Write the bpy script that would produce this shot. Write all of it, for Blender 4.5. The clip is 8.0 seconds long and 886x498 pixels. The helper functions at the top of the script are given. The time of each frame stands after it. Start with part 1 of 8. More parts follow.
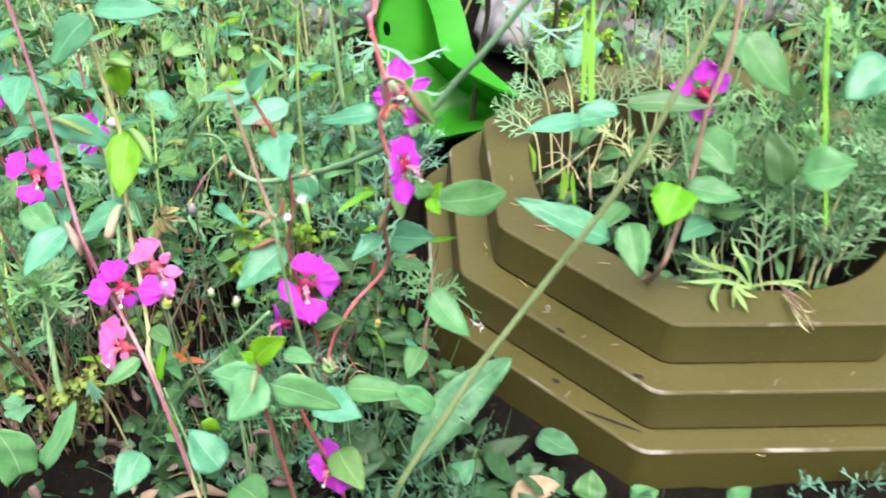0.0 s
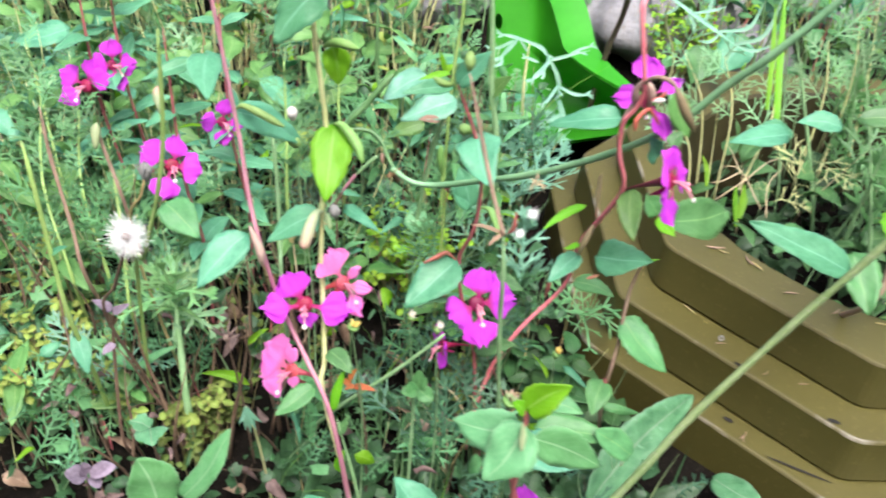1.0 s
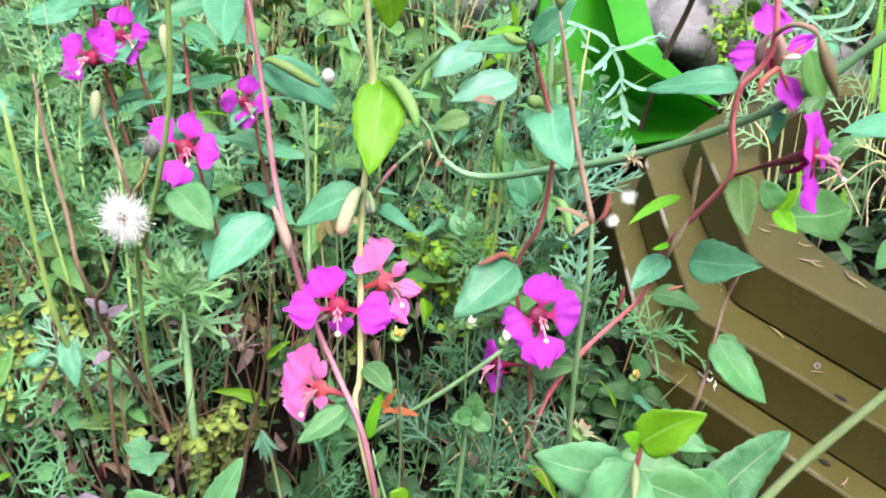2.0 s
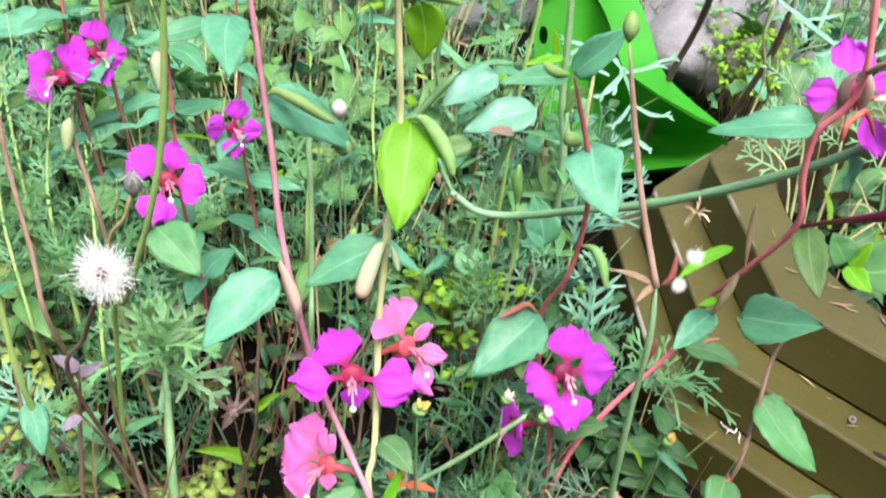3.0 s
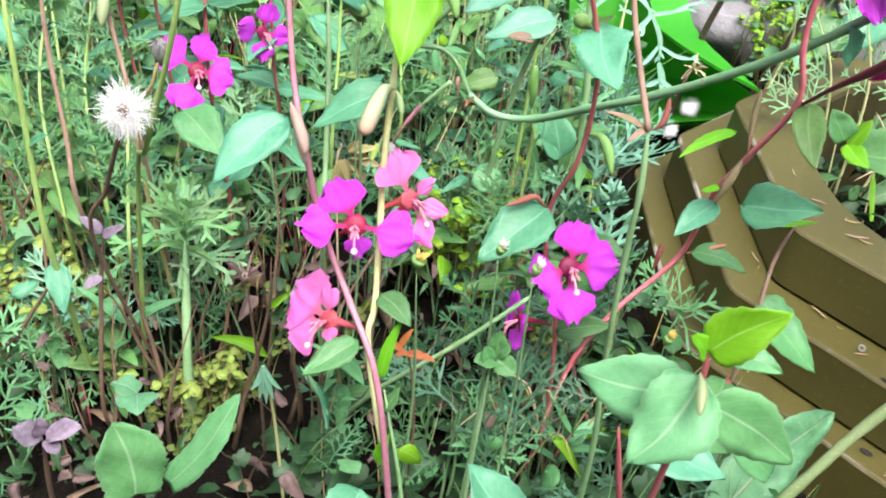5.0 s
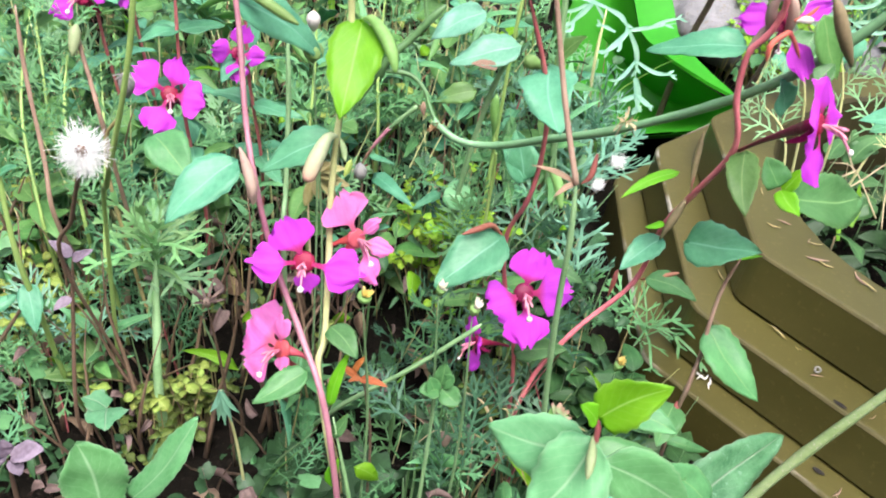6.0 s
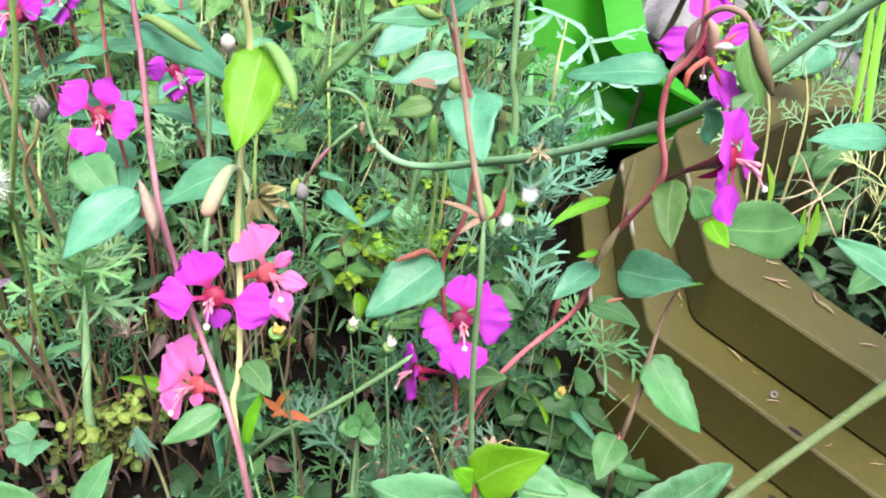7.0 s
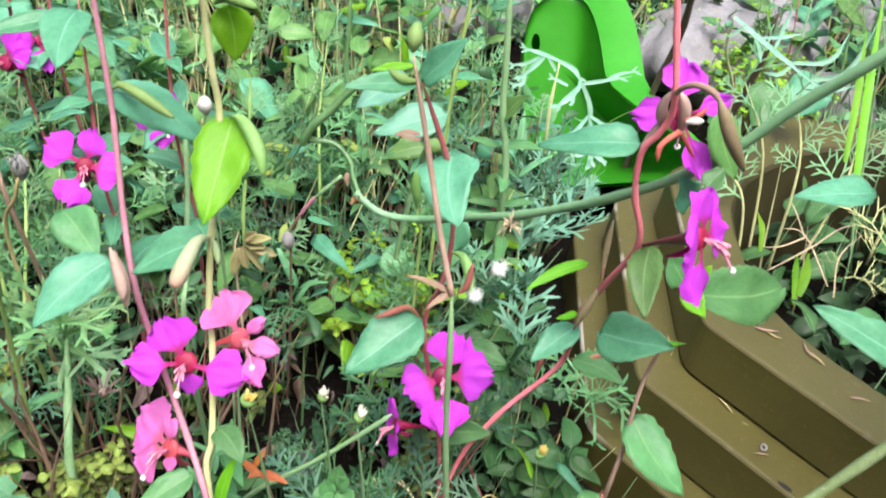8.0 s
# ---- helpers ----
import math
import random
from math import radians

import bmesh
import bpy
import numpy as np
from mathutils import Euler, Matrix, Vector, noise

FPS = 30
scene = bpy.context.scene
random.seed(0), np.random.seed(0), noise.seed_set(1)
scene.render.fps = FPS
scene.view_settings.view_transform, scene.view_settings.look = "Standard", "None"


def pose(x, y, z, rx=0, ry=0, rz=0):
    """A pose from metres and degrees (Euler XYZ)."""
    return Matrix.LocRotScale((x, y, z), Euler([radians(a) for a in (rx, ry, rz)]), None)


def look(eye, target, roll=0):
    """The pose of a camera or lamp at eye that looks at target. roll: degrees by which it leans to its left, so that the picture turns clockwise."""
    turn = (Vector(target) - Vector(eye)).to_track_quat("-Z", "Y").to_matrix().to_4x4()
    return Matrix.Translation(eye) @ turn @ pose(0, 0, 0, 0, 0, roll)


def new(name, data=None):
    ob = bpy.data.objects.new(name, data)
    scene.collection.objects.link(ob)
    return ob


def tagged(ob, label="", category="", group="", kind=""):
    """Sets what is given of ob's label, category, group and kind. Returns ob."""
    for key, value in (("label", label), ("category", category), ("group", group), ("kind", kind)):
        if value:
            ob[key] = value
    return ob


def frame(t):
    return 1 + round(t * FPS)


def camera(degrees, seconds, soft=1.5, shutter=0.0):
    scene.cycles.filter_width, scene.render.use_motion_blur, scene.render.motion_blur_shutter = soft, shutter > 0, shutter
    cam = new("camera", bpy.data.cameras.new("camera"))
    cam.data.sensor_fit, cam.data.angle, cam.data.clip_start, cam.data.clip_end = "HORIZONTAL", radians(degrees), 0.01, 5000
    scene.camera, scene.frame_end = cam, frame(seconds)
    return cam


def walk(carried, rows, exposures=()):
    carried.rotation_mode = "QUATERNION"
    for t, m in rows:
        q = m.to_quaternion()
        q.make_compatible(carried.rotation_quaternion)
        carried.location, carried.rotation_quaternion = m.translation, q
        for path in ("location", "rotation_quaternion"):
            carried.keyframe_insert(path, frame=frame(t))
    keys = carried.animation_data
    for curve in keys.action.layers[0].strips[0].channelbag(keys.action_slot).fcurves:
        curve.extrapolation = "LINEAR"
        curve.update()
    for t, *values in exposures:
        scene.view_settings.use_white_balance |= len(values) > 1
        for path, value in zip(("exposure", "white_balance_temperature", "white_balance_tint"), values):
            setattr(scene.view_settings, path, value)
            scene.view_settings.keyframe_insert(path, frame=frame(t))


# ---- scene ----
cam = camera(52.24, 8.0, soft=1.9, shutter=0.5)
PATH = [
    (0, (-0.00143, 0.01203, 0.38538), (0.0494, 1.4071, -0.7509), 2.59),
    (0.5, (-0.04877, 0.03648, 0.36573), (0.0383, 1.4454, -0.7511), 5.65),
    (1, (-0.08613, 0.05566, 0.35623), (-0.0183, 1.4474, -0.7832), 5.64),
    (1.5, (-0.09443, 0.07039, 0.33739), (-0.0942, 1.4885, -0.7713), 4.72),
    (1.7, (-0.09338, 0.08040, 0.32452), (-0.0924, 1.5074, -0.7727), 5.02),
    (2.8, (-0.11405, 0.12456, 0.29372), (-0.0105, 1.5530, -0.7967), 8.16),
    (3, (-0.11425, 0.12869, 0.29731), (-0.0179, 1.5690, -0.7779), 7.91),
    (3.5, (-0.11285, 0.11921, 0.27817), (-0.0562, 1.6253, -0.7060), 7.84),
    (4, (-0.10815, 0.11304, 0.26159), (-0.0537, 1.5926, -0.7621), 8.08),
    (4.5, (-0.10680, 0.10342, 0.26483), (-0.0686, 1.5765, -0.7688), 8.62),
    (4.7, (-0.10433, 0.09777, 0.26666), (-0.0802, 1.5656, -0.7749), 8.57),
    (5.8, (-0.08688, 0.10343, 0.28945), (-0.0872, 1.5060, -0.8387), 8.98),
    (6, (-0.08376, 0.10246, 0.29252), (-0.0924, 1.5231, -0.8128), 8.92),
    (6.5, (-0.07213, 0.11110, 0.29733), (-0.0969, 1.5302, -0.8098), 8.37),
    (7, (-0.06221, 0.11859, 0.29617), (-0.0788, 1.5366, -0.8125), 8.50),
    (7.5, (-0.06043, 0.11822, 0.30191), (-0.0784, 1.5445, -0.7961), 8.53),
    (8, (-0.05479, 0.12928, 0.30661), (-0.0978, 1.5624, -0.7816), 8.09),
]
walk(cam, [(t, look(eye, target, roll)) for t, eye, target, roll in PATH], [(0, 1.72), (1.0, 1.66), (1.5, 1.62), (3.0, 1.64), (4.5, 1.76), (6.0, 1.68), (7.0, 1.66), (8.0, 1.58)])

# ---- light: bright overcast sky ----
world = bpy.data.worlds.new("sky")
scene.world = world
world.use_nodes = True
wn = world.node_tree
for n_ in list(wn.nodes):
    wn.nodes.remove(n_)
w_out = wn.nodes.new("ShaderNodeOutputWorld")
w_bg = wn.nodes.new("ShaderNodeBackground")
w_sky = wn.nodes.new("ShaderNodeTexSky")
w_sky.sky_type = "NISHITA"
w_sky.sun_disc = False
w_sky.sun_elevation, w_sky.sun_rotation = radians(68), radians(168)
w_sky.air_density, w_sky.dust_density, w_sky.ozone_density = 1.0, 6.0, 1.0
w_bg.inputs["Strength"].default_value = 0.13
wn.links.new(w_sky.outputs["Color"], w_bg.inputs["Color"])
wn.links.new(w_bg.outputs["Background"], w_out.inputs["Surface"])

sun = new("sun", bpy.data.lights.new("sun", "SUN"))
sun.data.energy, sun.data.angle, sun.data.color = 1.5, radians(32), (0.975, 0.965, 1.07)
sun.matrix_world = look((0.25, -1.18, 3.0), (0, 0, 0))


# ---- materials ----
def material(name):
    m = bpy.data.materials.new(name)
    m.use_nodes = True
    t = m.node_tree
    for n in list(t.nodes):
        t.nodes.remove(n)
    o = t.nodes.new("ShaderNodeOutputMaterial")
    b = t.nodes.new("ShaderNodeBsdfPrincipled")
    t.links.new(b.outputs[0], o.inputs["Surface"])
    return m, t, b, o


def node(t, kind, **values):
    n = t.nodes.new(kind)
    for k, v in values.items():
        n.inputs[k].default_value = v
    return n


def ramp(t, fac, stops):
    r = t.nodes.new("ShaderNodeValToRGB")
    while len(r.color_ramp.elements) < len(stops):
        r.color_ramp.elements.new(0.5)
    for e, (p, c) in zip(r.color_ramp.elements, stops):
        e.position, e.color = p, (*c, 1)
    t.links.new(fac, r.inputs[0])
    return r.outputs[0]


def mixed(t, fac, a, b, blend="MIX"):
    m = t.nodes.new("ShaderNodeMix")
    m.data_type, m.blend_type = "RGBA", blend
    for socket, value in ((m.inputs[0], fac), (m.inputs[6], a), (m.inputs[7], b)):
        if isinstance(value, (int, float)):
            socket.default_value = value
        elif isinstance(value, tuple):
            socket.default_value = (*value, 1)
        else:
            t.links.new(value, socket)
    return m.outputs[2]


def maths(t, op, a, b=0.0):
    m = t.nodes.new("ShaderNodeMath")
    m.operation = op
    for socket, value in zip(m.inputs, (a, b)):
        if isinstance(value, (int, float)):
            socket.default_value = value
        else:
            t.links.new(value, socket)
    return m.outputs[0]


def noise_of(t, scale, detail=4.0, rough=0.55, coords="Object"):
    c = t.nodes.new("ShaderNodeTexCoord")
    n = node(t, "ShaderNodeTexNoise", Scale=scale, Detail=detail, Roughness=rough)
    t.links.new(c.outputs[coords], n.inputs["Vector"])
    return n.outputs["Fac"]


def bump(t, b, height, strength, distance=0.0005):
    n = node(t, "ShaderNodeBump", Strength=strength, Distance=distance)
    t.links.new(height, n.inputs["Height"])
    t.links.new(n.outputs[0], b.inputs["Normal"])


def tissue(name, dark, light, vein=None, rough=0.5, through_light=0.3, spots=None, scale=260.0, vary=0.25, sheen_bump=0.35, streaks=None, claw=None, blush=None):
    """Leaf or petal: two tones, veins along the blade, and light that shines through."""
    m, t, b, o = material(name)
    big = noise_of(t, scale * 0.35, 3.0)
    fine = noise_of(t, scale * 3.0, 5.0, 0.6)
    c = ramp(t, maths(t, "ADD", maths(t, "MULTIPLY", big, 0.75), maths(t, "MULTIPLY", fine, 0.3)), ((0.34, dark), (0.68, light)))
    info = t.nodes.new("ShaderNodeObjectInfo")
    hsv = node(t, "ShaderNodeHueSaturation", Saturation=1.0)
    t.links.new(maths(t, "ADD", maths(t, "MULTIPLY", info.outputs["Random"], vary * 2), 1.0 - vary), hsv.inputs["Value"])
    t.links.new(maths(t, "ADD", maths(t, "MULTIPLY", info.outputs["Random"], 0.03), 0.485), hsv.inputs["Hue"])
    t.links.new(c, hsv.inputs["Color"])
    c = hsv.outputs[0]
    height = fine
    if vein:
        uv = t.nodes.new("ShaderNodeTexCoord")
        sep = t.nodes.new("ShaderNodeSeparateXYZ")
        t.links.new(uv.outputs["UV"], sep.inputs[0])
        off = maths(t, "ABSOLUTE", maths(t, "SUBTRACT", sep.outputs[0], 0.5))
        mid = maths(t, "SUBTRACT", 1.0, maths(t, "MULTIPLY", off, 30.0))
        mid = maths(t, "MAXIMUM", mid, 0.0)
        slope = maths(t, "SUBTRACT", maths(t, "MULTIPLY", sep.outputs[1], 7.0), maths(t, "MULTIPLY", off, 6.0))
        slope = maths(t, "ADD", slope, maths(t, "MULTIPLY", big, 1.6))
        frac = maths(t, "ABSOLUTE", maths(t, "SUBTRACT", maths(t, "FRACT", slope), 0.5))
        side = maths(t, "MAXIMUM", maths(t, "SUBTRACT", 1.0, maths(t, "MULTIPLY", frac, 14.0)), 0.0)
        lines = maths(t, "MAXIMUM", mid, maths(t, "MULTIPLY", side, 0.24))
        margin = ramp(t, off, ((0.445, (0, 0, 0)), (0.495, (1, 1, 1))))
        lines = maths(t, "MAXIMUM", lines, maths(t, "MULTIPLY", margin, 0.45))
        c = mixed(t, maths(t, "MULTIPLY", lines, 0.75), c, vein)
        height = maths(t, "SUBTRACT", maths(t, "MULTIPLY", fine, 0.5), maths(t, "MULTIPLY", lines, 0.6))
    if streaks:
        uv = t.nodes.new("ShaderNodeTexCoord")
        stretch = t.nodes.new("ShaderNodeMapping")
        stretch.inputs["Scale"].default_value = (26.0, 1.6, 1.0)
        t.links.new(uv.outputs["UV"], stretch.inputs["Vector"])
        line = node(t, "ShaderNodeTexNoise", Scale=1.0, Detail=3.0, Roughness=0.6)
        t.links.new(stretch.outputs[0], line.inputs["Vector"])
        vary_ = ramp(t, line.outputs["Fac"], ((0.35, (0, 0, 0)), (0.65, (1, 1, 1))))
        c = mixed(t, maths(t, "MULTIPLY", vary_, 0.35), c, streaks)
        height = maths(t, "ADD", maths(t, "MULTIPLY", fine, 0.4), line.outputs["Fac"])
    if claw:
        uv = t.nodes.new("ShaderNodeTexCoord")
        sep = t.nodes.new("ShaderNodeSeparateXYZ")
        t.links.new(uv.outputs["UV"], sep.inputs[0])
        c = mixed(t, ramp(t, sep.outputs[1], ((0.30, (1, 1, 1)), (0.46, (0, 0, 0)))), c, claw)
    if blush:
        uv = t.nodes.new("ShaderNodeTexCoord")
        sep = t.nodes.new("ShaderNodeSeparateXYZ")
        t.links.new(uv.outputs["UV"], sep.inputs[0])
        c = mixed(t, ramp(t, maths(t, "ADD", sep.outputs[1], maths(t, "MULTIPLY", big, 0.3)), ((0.70, (0, 0, 0)), (1.05, (0.9, 0.9, 0.9)))), c, blush)
    if spots:
        s = ramp(t, noise_of(t, scale * 0.9, 2.0), ((0.66, (0, 0, 0)), (0.74, (1, 1, 1))))
        c = mixed(t, s, c, spots)
    t.links.new(c, b.inputs["Base Color"])
    b.inputs["Roughness"].default_value = rough
    b.inputs["Specular IOR Level"].default_value = 0.32
    bump(t, b, height, sheen_bump, 0.00035)
    if through_light:
        tr = t.nodes.new("ShaderNodeBsdfTranslucent")
        t.links.new(mixed(t, 0.5, c, light), tr.inputs["Color"])
        mx = t.nodes.new("ShaderNodeMixShader")
        mx.inputs[0].default_value = through_light
        t.links.new(b.outputs[0], mx.inputs[1])
        t.links.new(tr.outputs[0], mx.inputs[2])
        t.links.new(mx.outputs[0], o.inputs["Surface"])
    return m


def solid(name, dark, light, rough=0.6, scale=120.0, relief=0.15, depth=0.00015, specks=None, metal=0.0, gloss=0.5):
    m, t, b, o = material(name)
    big = noise_of(t, scale * 0.2, 4.0)
    fine = noise_of(t, scale * 2.0, 6.0, 0.65)
    c = ramp(t, maths(t, "ADD", maths(t, "MULTIPLY", big, 0.6), maths(t, "MULTIPLY", fine, 0.45)), ((0.3, dark), (0.72, light)))
    if specks:
        s = ramp(t, noise_of(t, scale * 6.0, 2.0), ((0.62, (0, 0, 0)), (0.68, (1, 1, 1))))
        c = mixed(t, s, c, specks)
    t.links.new(c, b.inputs["Base Color"])
    b.inputs["Roughness"].default_value, b.inputs["Metallic"].default_value = rough, metal
    b.inputs["Specular IOR Level"].default_value = gloss
    bump(t, b, fine, relief, depth)
    return m


leaf_blue = tissue("leaf_blue", (0.050, 0.215, 0.105), (0.130, 0.375, 0.205), (0.22, 0.48, 0.34), 0.38, 0.28, vary=0.15)
leaf_sap = tissue("leaf_sap", (0.070, 0.20, 0.045), (0.17, 0.36, 0.11), (0.28, 0.44, 0.16), 0.42, 0.35)
leaf_green = tissue("leaf_green", (0.052, 0.183, 0.056), (0.122, 0.313, 0.113), (0.226, 0.418, 0.157), 0.4, 0.30)
leaf_waxy = tissue("leaf_waxy", (0.085, 0.265, 0.155), (0.19, 0.41, 0.28), (0.30, 0.50, 0.38), 0.30, 0.25, vary=0.15)
# darker copy of the green leaf, with shade put into the colour
leaf_shaded = tissue("leaf_shaded", (0.022, 0.080, 0.020), (0.068, 0.165, 0.050), (0.10, 0.21, 0.08), 0.45, 0.25, vary=0.2)
leaf_lime = tissue("leaf_lime", (0.15, 0.44, 0.012), (0.25, 0.58, 0.03), (0.46, 0.70, 0.20), 0.42, 0.55, vary=0.1)
leaf_fresh = tissue("leaf_fresh", (0.080, 0.275, 0.095), (0.175, 0.43, 0.19), (0.36, 0.56, 0.34), 0.45, 0.3, vary=0.12)
leaf_yellow = tissue("leaf_yellow", (0.19, 0.28, 0.04), (0.36, 0.45, 0.11), (0.5, 0.56, 0.2), 0.5, 0.3)
whorl_green = tissue("whorl_green", (0.10, 0.27, 0.08), (0.23, 0.43, 0.18), None, 0.45, 0.3)
frond_green = tissue("frond_green", (0.065, 0.205, 0.065), (0.16, 0.36, 0.155), None, 0.45, 0.25)
feather = tissue("feather", (0.045, 0.15, 0.06), (0.13, 0.31, 0.14), None, 0.42, 0.2)
feather_pale = tissue("feather_pale", (0.10, 0.27, 0.17), (0.20, 0.40, 0.27), None, 0.42, 0.15)
# darker copy of feather that holds the planter's shade in its colour
feather_shaded = tissue("feather_shaded", (0.02, 0.07, 0.035), (0.07, 0.17, 0.09), None, 0.45, 0.2)
frond_pale = tissue("frond_pale", (0.14, 0.32, 0.14), (0.28, 0.49, 0.26), None, 0.45, 0.25)
feather_lime = tissue("feather_lime", (0.15, 0.27, 0.06), (0.30, 0.43, 0.15), None, 0.5, 0.25)
feather_dry = tissue("feather_dry", (0.26, 0.29, 0.10), (0.42, 0.42, 0.20), None, 0.6, 0.15)
grass = tissue("grass", (0.08, 0.25, 0.035), (0.18, 0.40, 0.07), None, 0.45, 0.3)
grass_lime = tissue("grass_lime", (0.11, 0.33, 0.015), (0.20, 0.46, 0.03), None, 0.45, 0.4)
# leaf green darkened to hold the shade low in the bed and round the pot
ground_leaf_shaded = tissue("ground_leaf_shaded", (0.016, 0.050, 0.018), (0.058, 0.14, 0.055), None, 0.45, 0.25)
leaf_mint = tissue("leaf_mint", (0.04, 0.15, 0.06), (0.125, 0.31, 0.15), (0.24, 0.32, 0.22), 0.5, 0.2, (0.16, 0.32, 0.19), scale=420.0, sheen_bump=0.9)
weed_lime = tissue("weed_lime", (0.20, 0.42, 0.02), (0.38, 0.62, 0.06), (0.5, 0.66, 0.2), 0.5, 0.4)
leaf_olive = tissue("leaf_olive", (0.07, 0.12, 0.018), (0.20, 0.26, 0.06), (0.3, 0.34, 0.14), 0.5, 0.25)
leaf_umber = tissue("leaf_umber", (0.06, 0.040, 0.034), (0.24, 0.17, 0.15), None, 0.7, 0.12)
stem_umber = solid("stem_umber", (0.07, 0.045, 0.03), (0.20, 0.13, 0.08), 0.7, 400)
dry_leaf = tissue("dry_leaf", (0.20, 0.13, 0.08), (0.42, 0.30, 0.20), (0.45, 0.36, 0.26), 0.75, 0.15)
leaf_purple = tissue("leaf_purple", (0.07, 0.05, 0.07), (0.30, 0.25, 0.31), None, 0.6, 0.15)
rust_leaf = tissue("rust_leaf", (0.32, 0.08, 0.02), (0.50, 0.18, 0.06), (0.45, 0.22, 0.1), 0.6, 0.25)
dry_straw = solid("dry_straw", (0.35, 0.27, 0.15), (0.6, 0.5, 0.32), 0.8)
petal_magenta = tissue("petal_magenta", (0.60, 0.035, 0.66), (0.77, 0.08, 0.87), None, 0.6, 0.5, None, 300, 0.08, 0.5, (0.82, 0.12, 0.86), (0.52, 0.035, 0.17))
petal_pink = tissue("petal_pink", (0.90, 0.15, 0.54), (0.96, 0.27, 0.70), None, 0.55, 0.5, None, 300, 0.06, 0.5, (0.97, 0.36, 0.76), (0.72, 0.16, 0.28))
calyx_red = tissue("calyx_red", (0.15, 0.004, 0.035), (0.26, 0.012, 0.065), None, 0.5, 0.1)
calyx_coral = tissue("calyx_coral", (0.46, 0.06, 0.06), (0.60, 0.14, 0.13), None, 0.5, 0.15)
stamen_pink = tissue("stamen_pink", (0.62, 0.16, 0.28), (0.78, 0.36, 0.45), None, 0.5, 0.2)
stigma_white = tissue("stigma_white", (0.75, 0.72, 0.66), (0.85, 0.83, 0.78), None, 0.6, 0.2)
bud_green = tissue("bud_green", (0.13, 0.27, 0.06), (0.24, 0.40, 0.13), None, 0.55, 0.15)
bud_pale = tissue("bud_pale", (0.22, 0.34, 0.14), (0.38, 0.46, 0.25), None, 0.55, 0.15)
bud_cream = tissue("bud_cream", (0.29, 0.42, 0.20), (0.46, 0.53, 0.33), None, 0.6, 0.2, blush=(0.52, 0.30, 0.24))
bud_mauve = tissue("bud_mauve", (0.29, 0.21, 0.16), (0.40, 0.28, 0.24), None, 0.6, 0.15, (0.42, 0.18, 0.17))
bud_rust = tissue("bud_rust", (0.15, 0.13, 0.06), (0.31, 0.25, 0.14), None, 0.55, 0.12, (0.30, 0.13, 0.10))
bud_red = tissue("bud_red", (0.22, 0.06, 0.045), (0.36, 0.15, 0.10), None, 0.5, 0.12)
bud_white = tissue("bud_white", (0.62, 0.58, 0.46), (0.80, 0.76, 0.68), None, 0.7, 0.2)
bud_yellow = tissue("bud_yellow", (0.60, 0.46, 0.10), (0.78, 0.66, 0.25), None, 0.6, 0.25)
bud_brown = solid("bud_brown", (0.10, 0.07, 0.05), (0.30, 0.22, 0.17), 0.8)
bud_grey = solid("bud_grey", (0.12, 0.12, 0.11), (0.32, 0.32, 0.30), 0.8)
fluff_white = tissue("fluff_white", (0.90, 0.90, 0.88), (0.96, 0.96, 0.95), None, 0.8, 0.35, None, 260, 0.05)
stem_red = solid("stem_red", (0.33, 0.070, 0.08), (0.52, 0.16, 0.165), 0.45, 400)
stem_crimson = solid("stem_crimson", (0.62, 0.12, 0.15), (0.80, 0.27, 0.30), 0.45, 400, 0.1, 0.0002)
stem_rose = solid("stem_rose", (0.28, 0.105, 0.14), (0.46, 0.22, 0.27), 0.5, 400)
stem_pale = solid("stem_pale", (0.46, 0.50, 0.19), (0.66, 0.66, 0.36), 0.5, 400)
stem_green = solid("stem_green", (0.13, 0.27, 0.10), (0.26, 0.42, 0.21), 0.5, 400)
stem_tan = solid("stem_tan", (0.26, 0.22, 0.08), (0.44, 0.36, 0.17), 0.6, 400)
stem_ruddy = solid("stem_ruddy", (0.20, 0.12, 0.085), (0.36, 0.25, 0.18), 0.6, 400)
stem_brown = solid("stem_brown", (0.08, 0.05, 0.035), (0.21, 0.13, 0.085), 0.7, 400)
stem_lime = solid("stem_lime", (0.19, 0.33, 0.07), (0.33, 0.48, 0.15), 0.5, 400)
stem_olive = solid("stem_olive", (0.055, 0.135, 0.045), (0.12, 0.24, 0.09), 0.42, 300)
dry_bark = tissue("dry_bark", (0.13, 0.075, 0.03), (0.34, 0.22, 0.11), (0.40, 0.28, 0.15), 0.75, 0.15)
straw_leaf = tissue("straw_leaf", (0.22, 0.20, 0.07), (0.42, 0.38, 0.18), (0.45, 0.42, 0.22), 0.6, 0.25)
stem_vine = solid("stem_vine", (0.12, 0.275, 0.125), (0.21, 0.40, 0.21), 0.45, 300)
stem_grey = solid("stem_grey", (0.12, 0.20, 0.06), (0.25, 0.33, 0.15), 0.5, 300, specks=(0.36, 0.34, 0.30))
pot_plastic = solid("pot_plastic", (0.057, 0.051, 0.0115), (0.079, 0.070, 0.0180), 0.42, 60, 0.12, 0.0002, (0.088, 0.075, 0.021))
# pot plastic darkened, with the shade inside the pot put into the colour
pot_inside_shaded = solid("pot_inside_shaded", (0.028, 0.023, 0.008), (0.055, 0.046, 0.013), 0.6, 90)
tub_plastic = tissue("tub_plastic", (0.014, 0.23, 0.010), (0.020, 0.29, 0.014), None, 0.38, 0.18, None, 60, 0.0, 0.05)
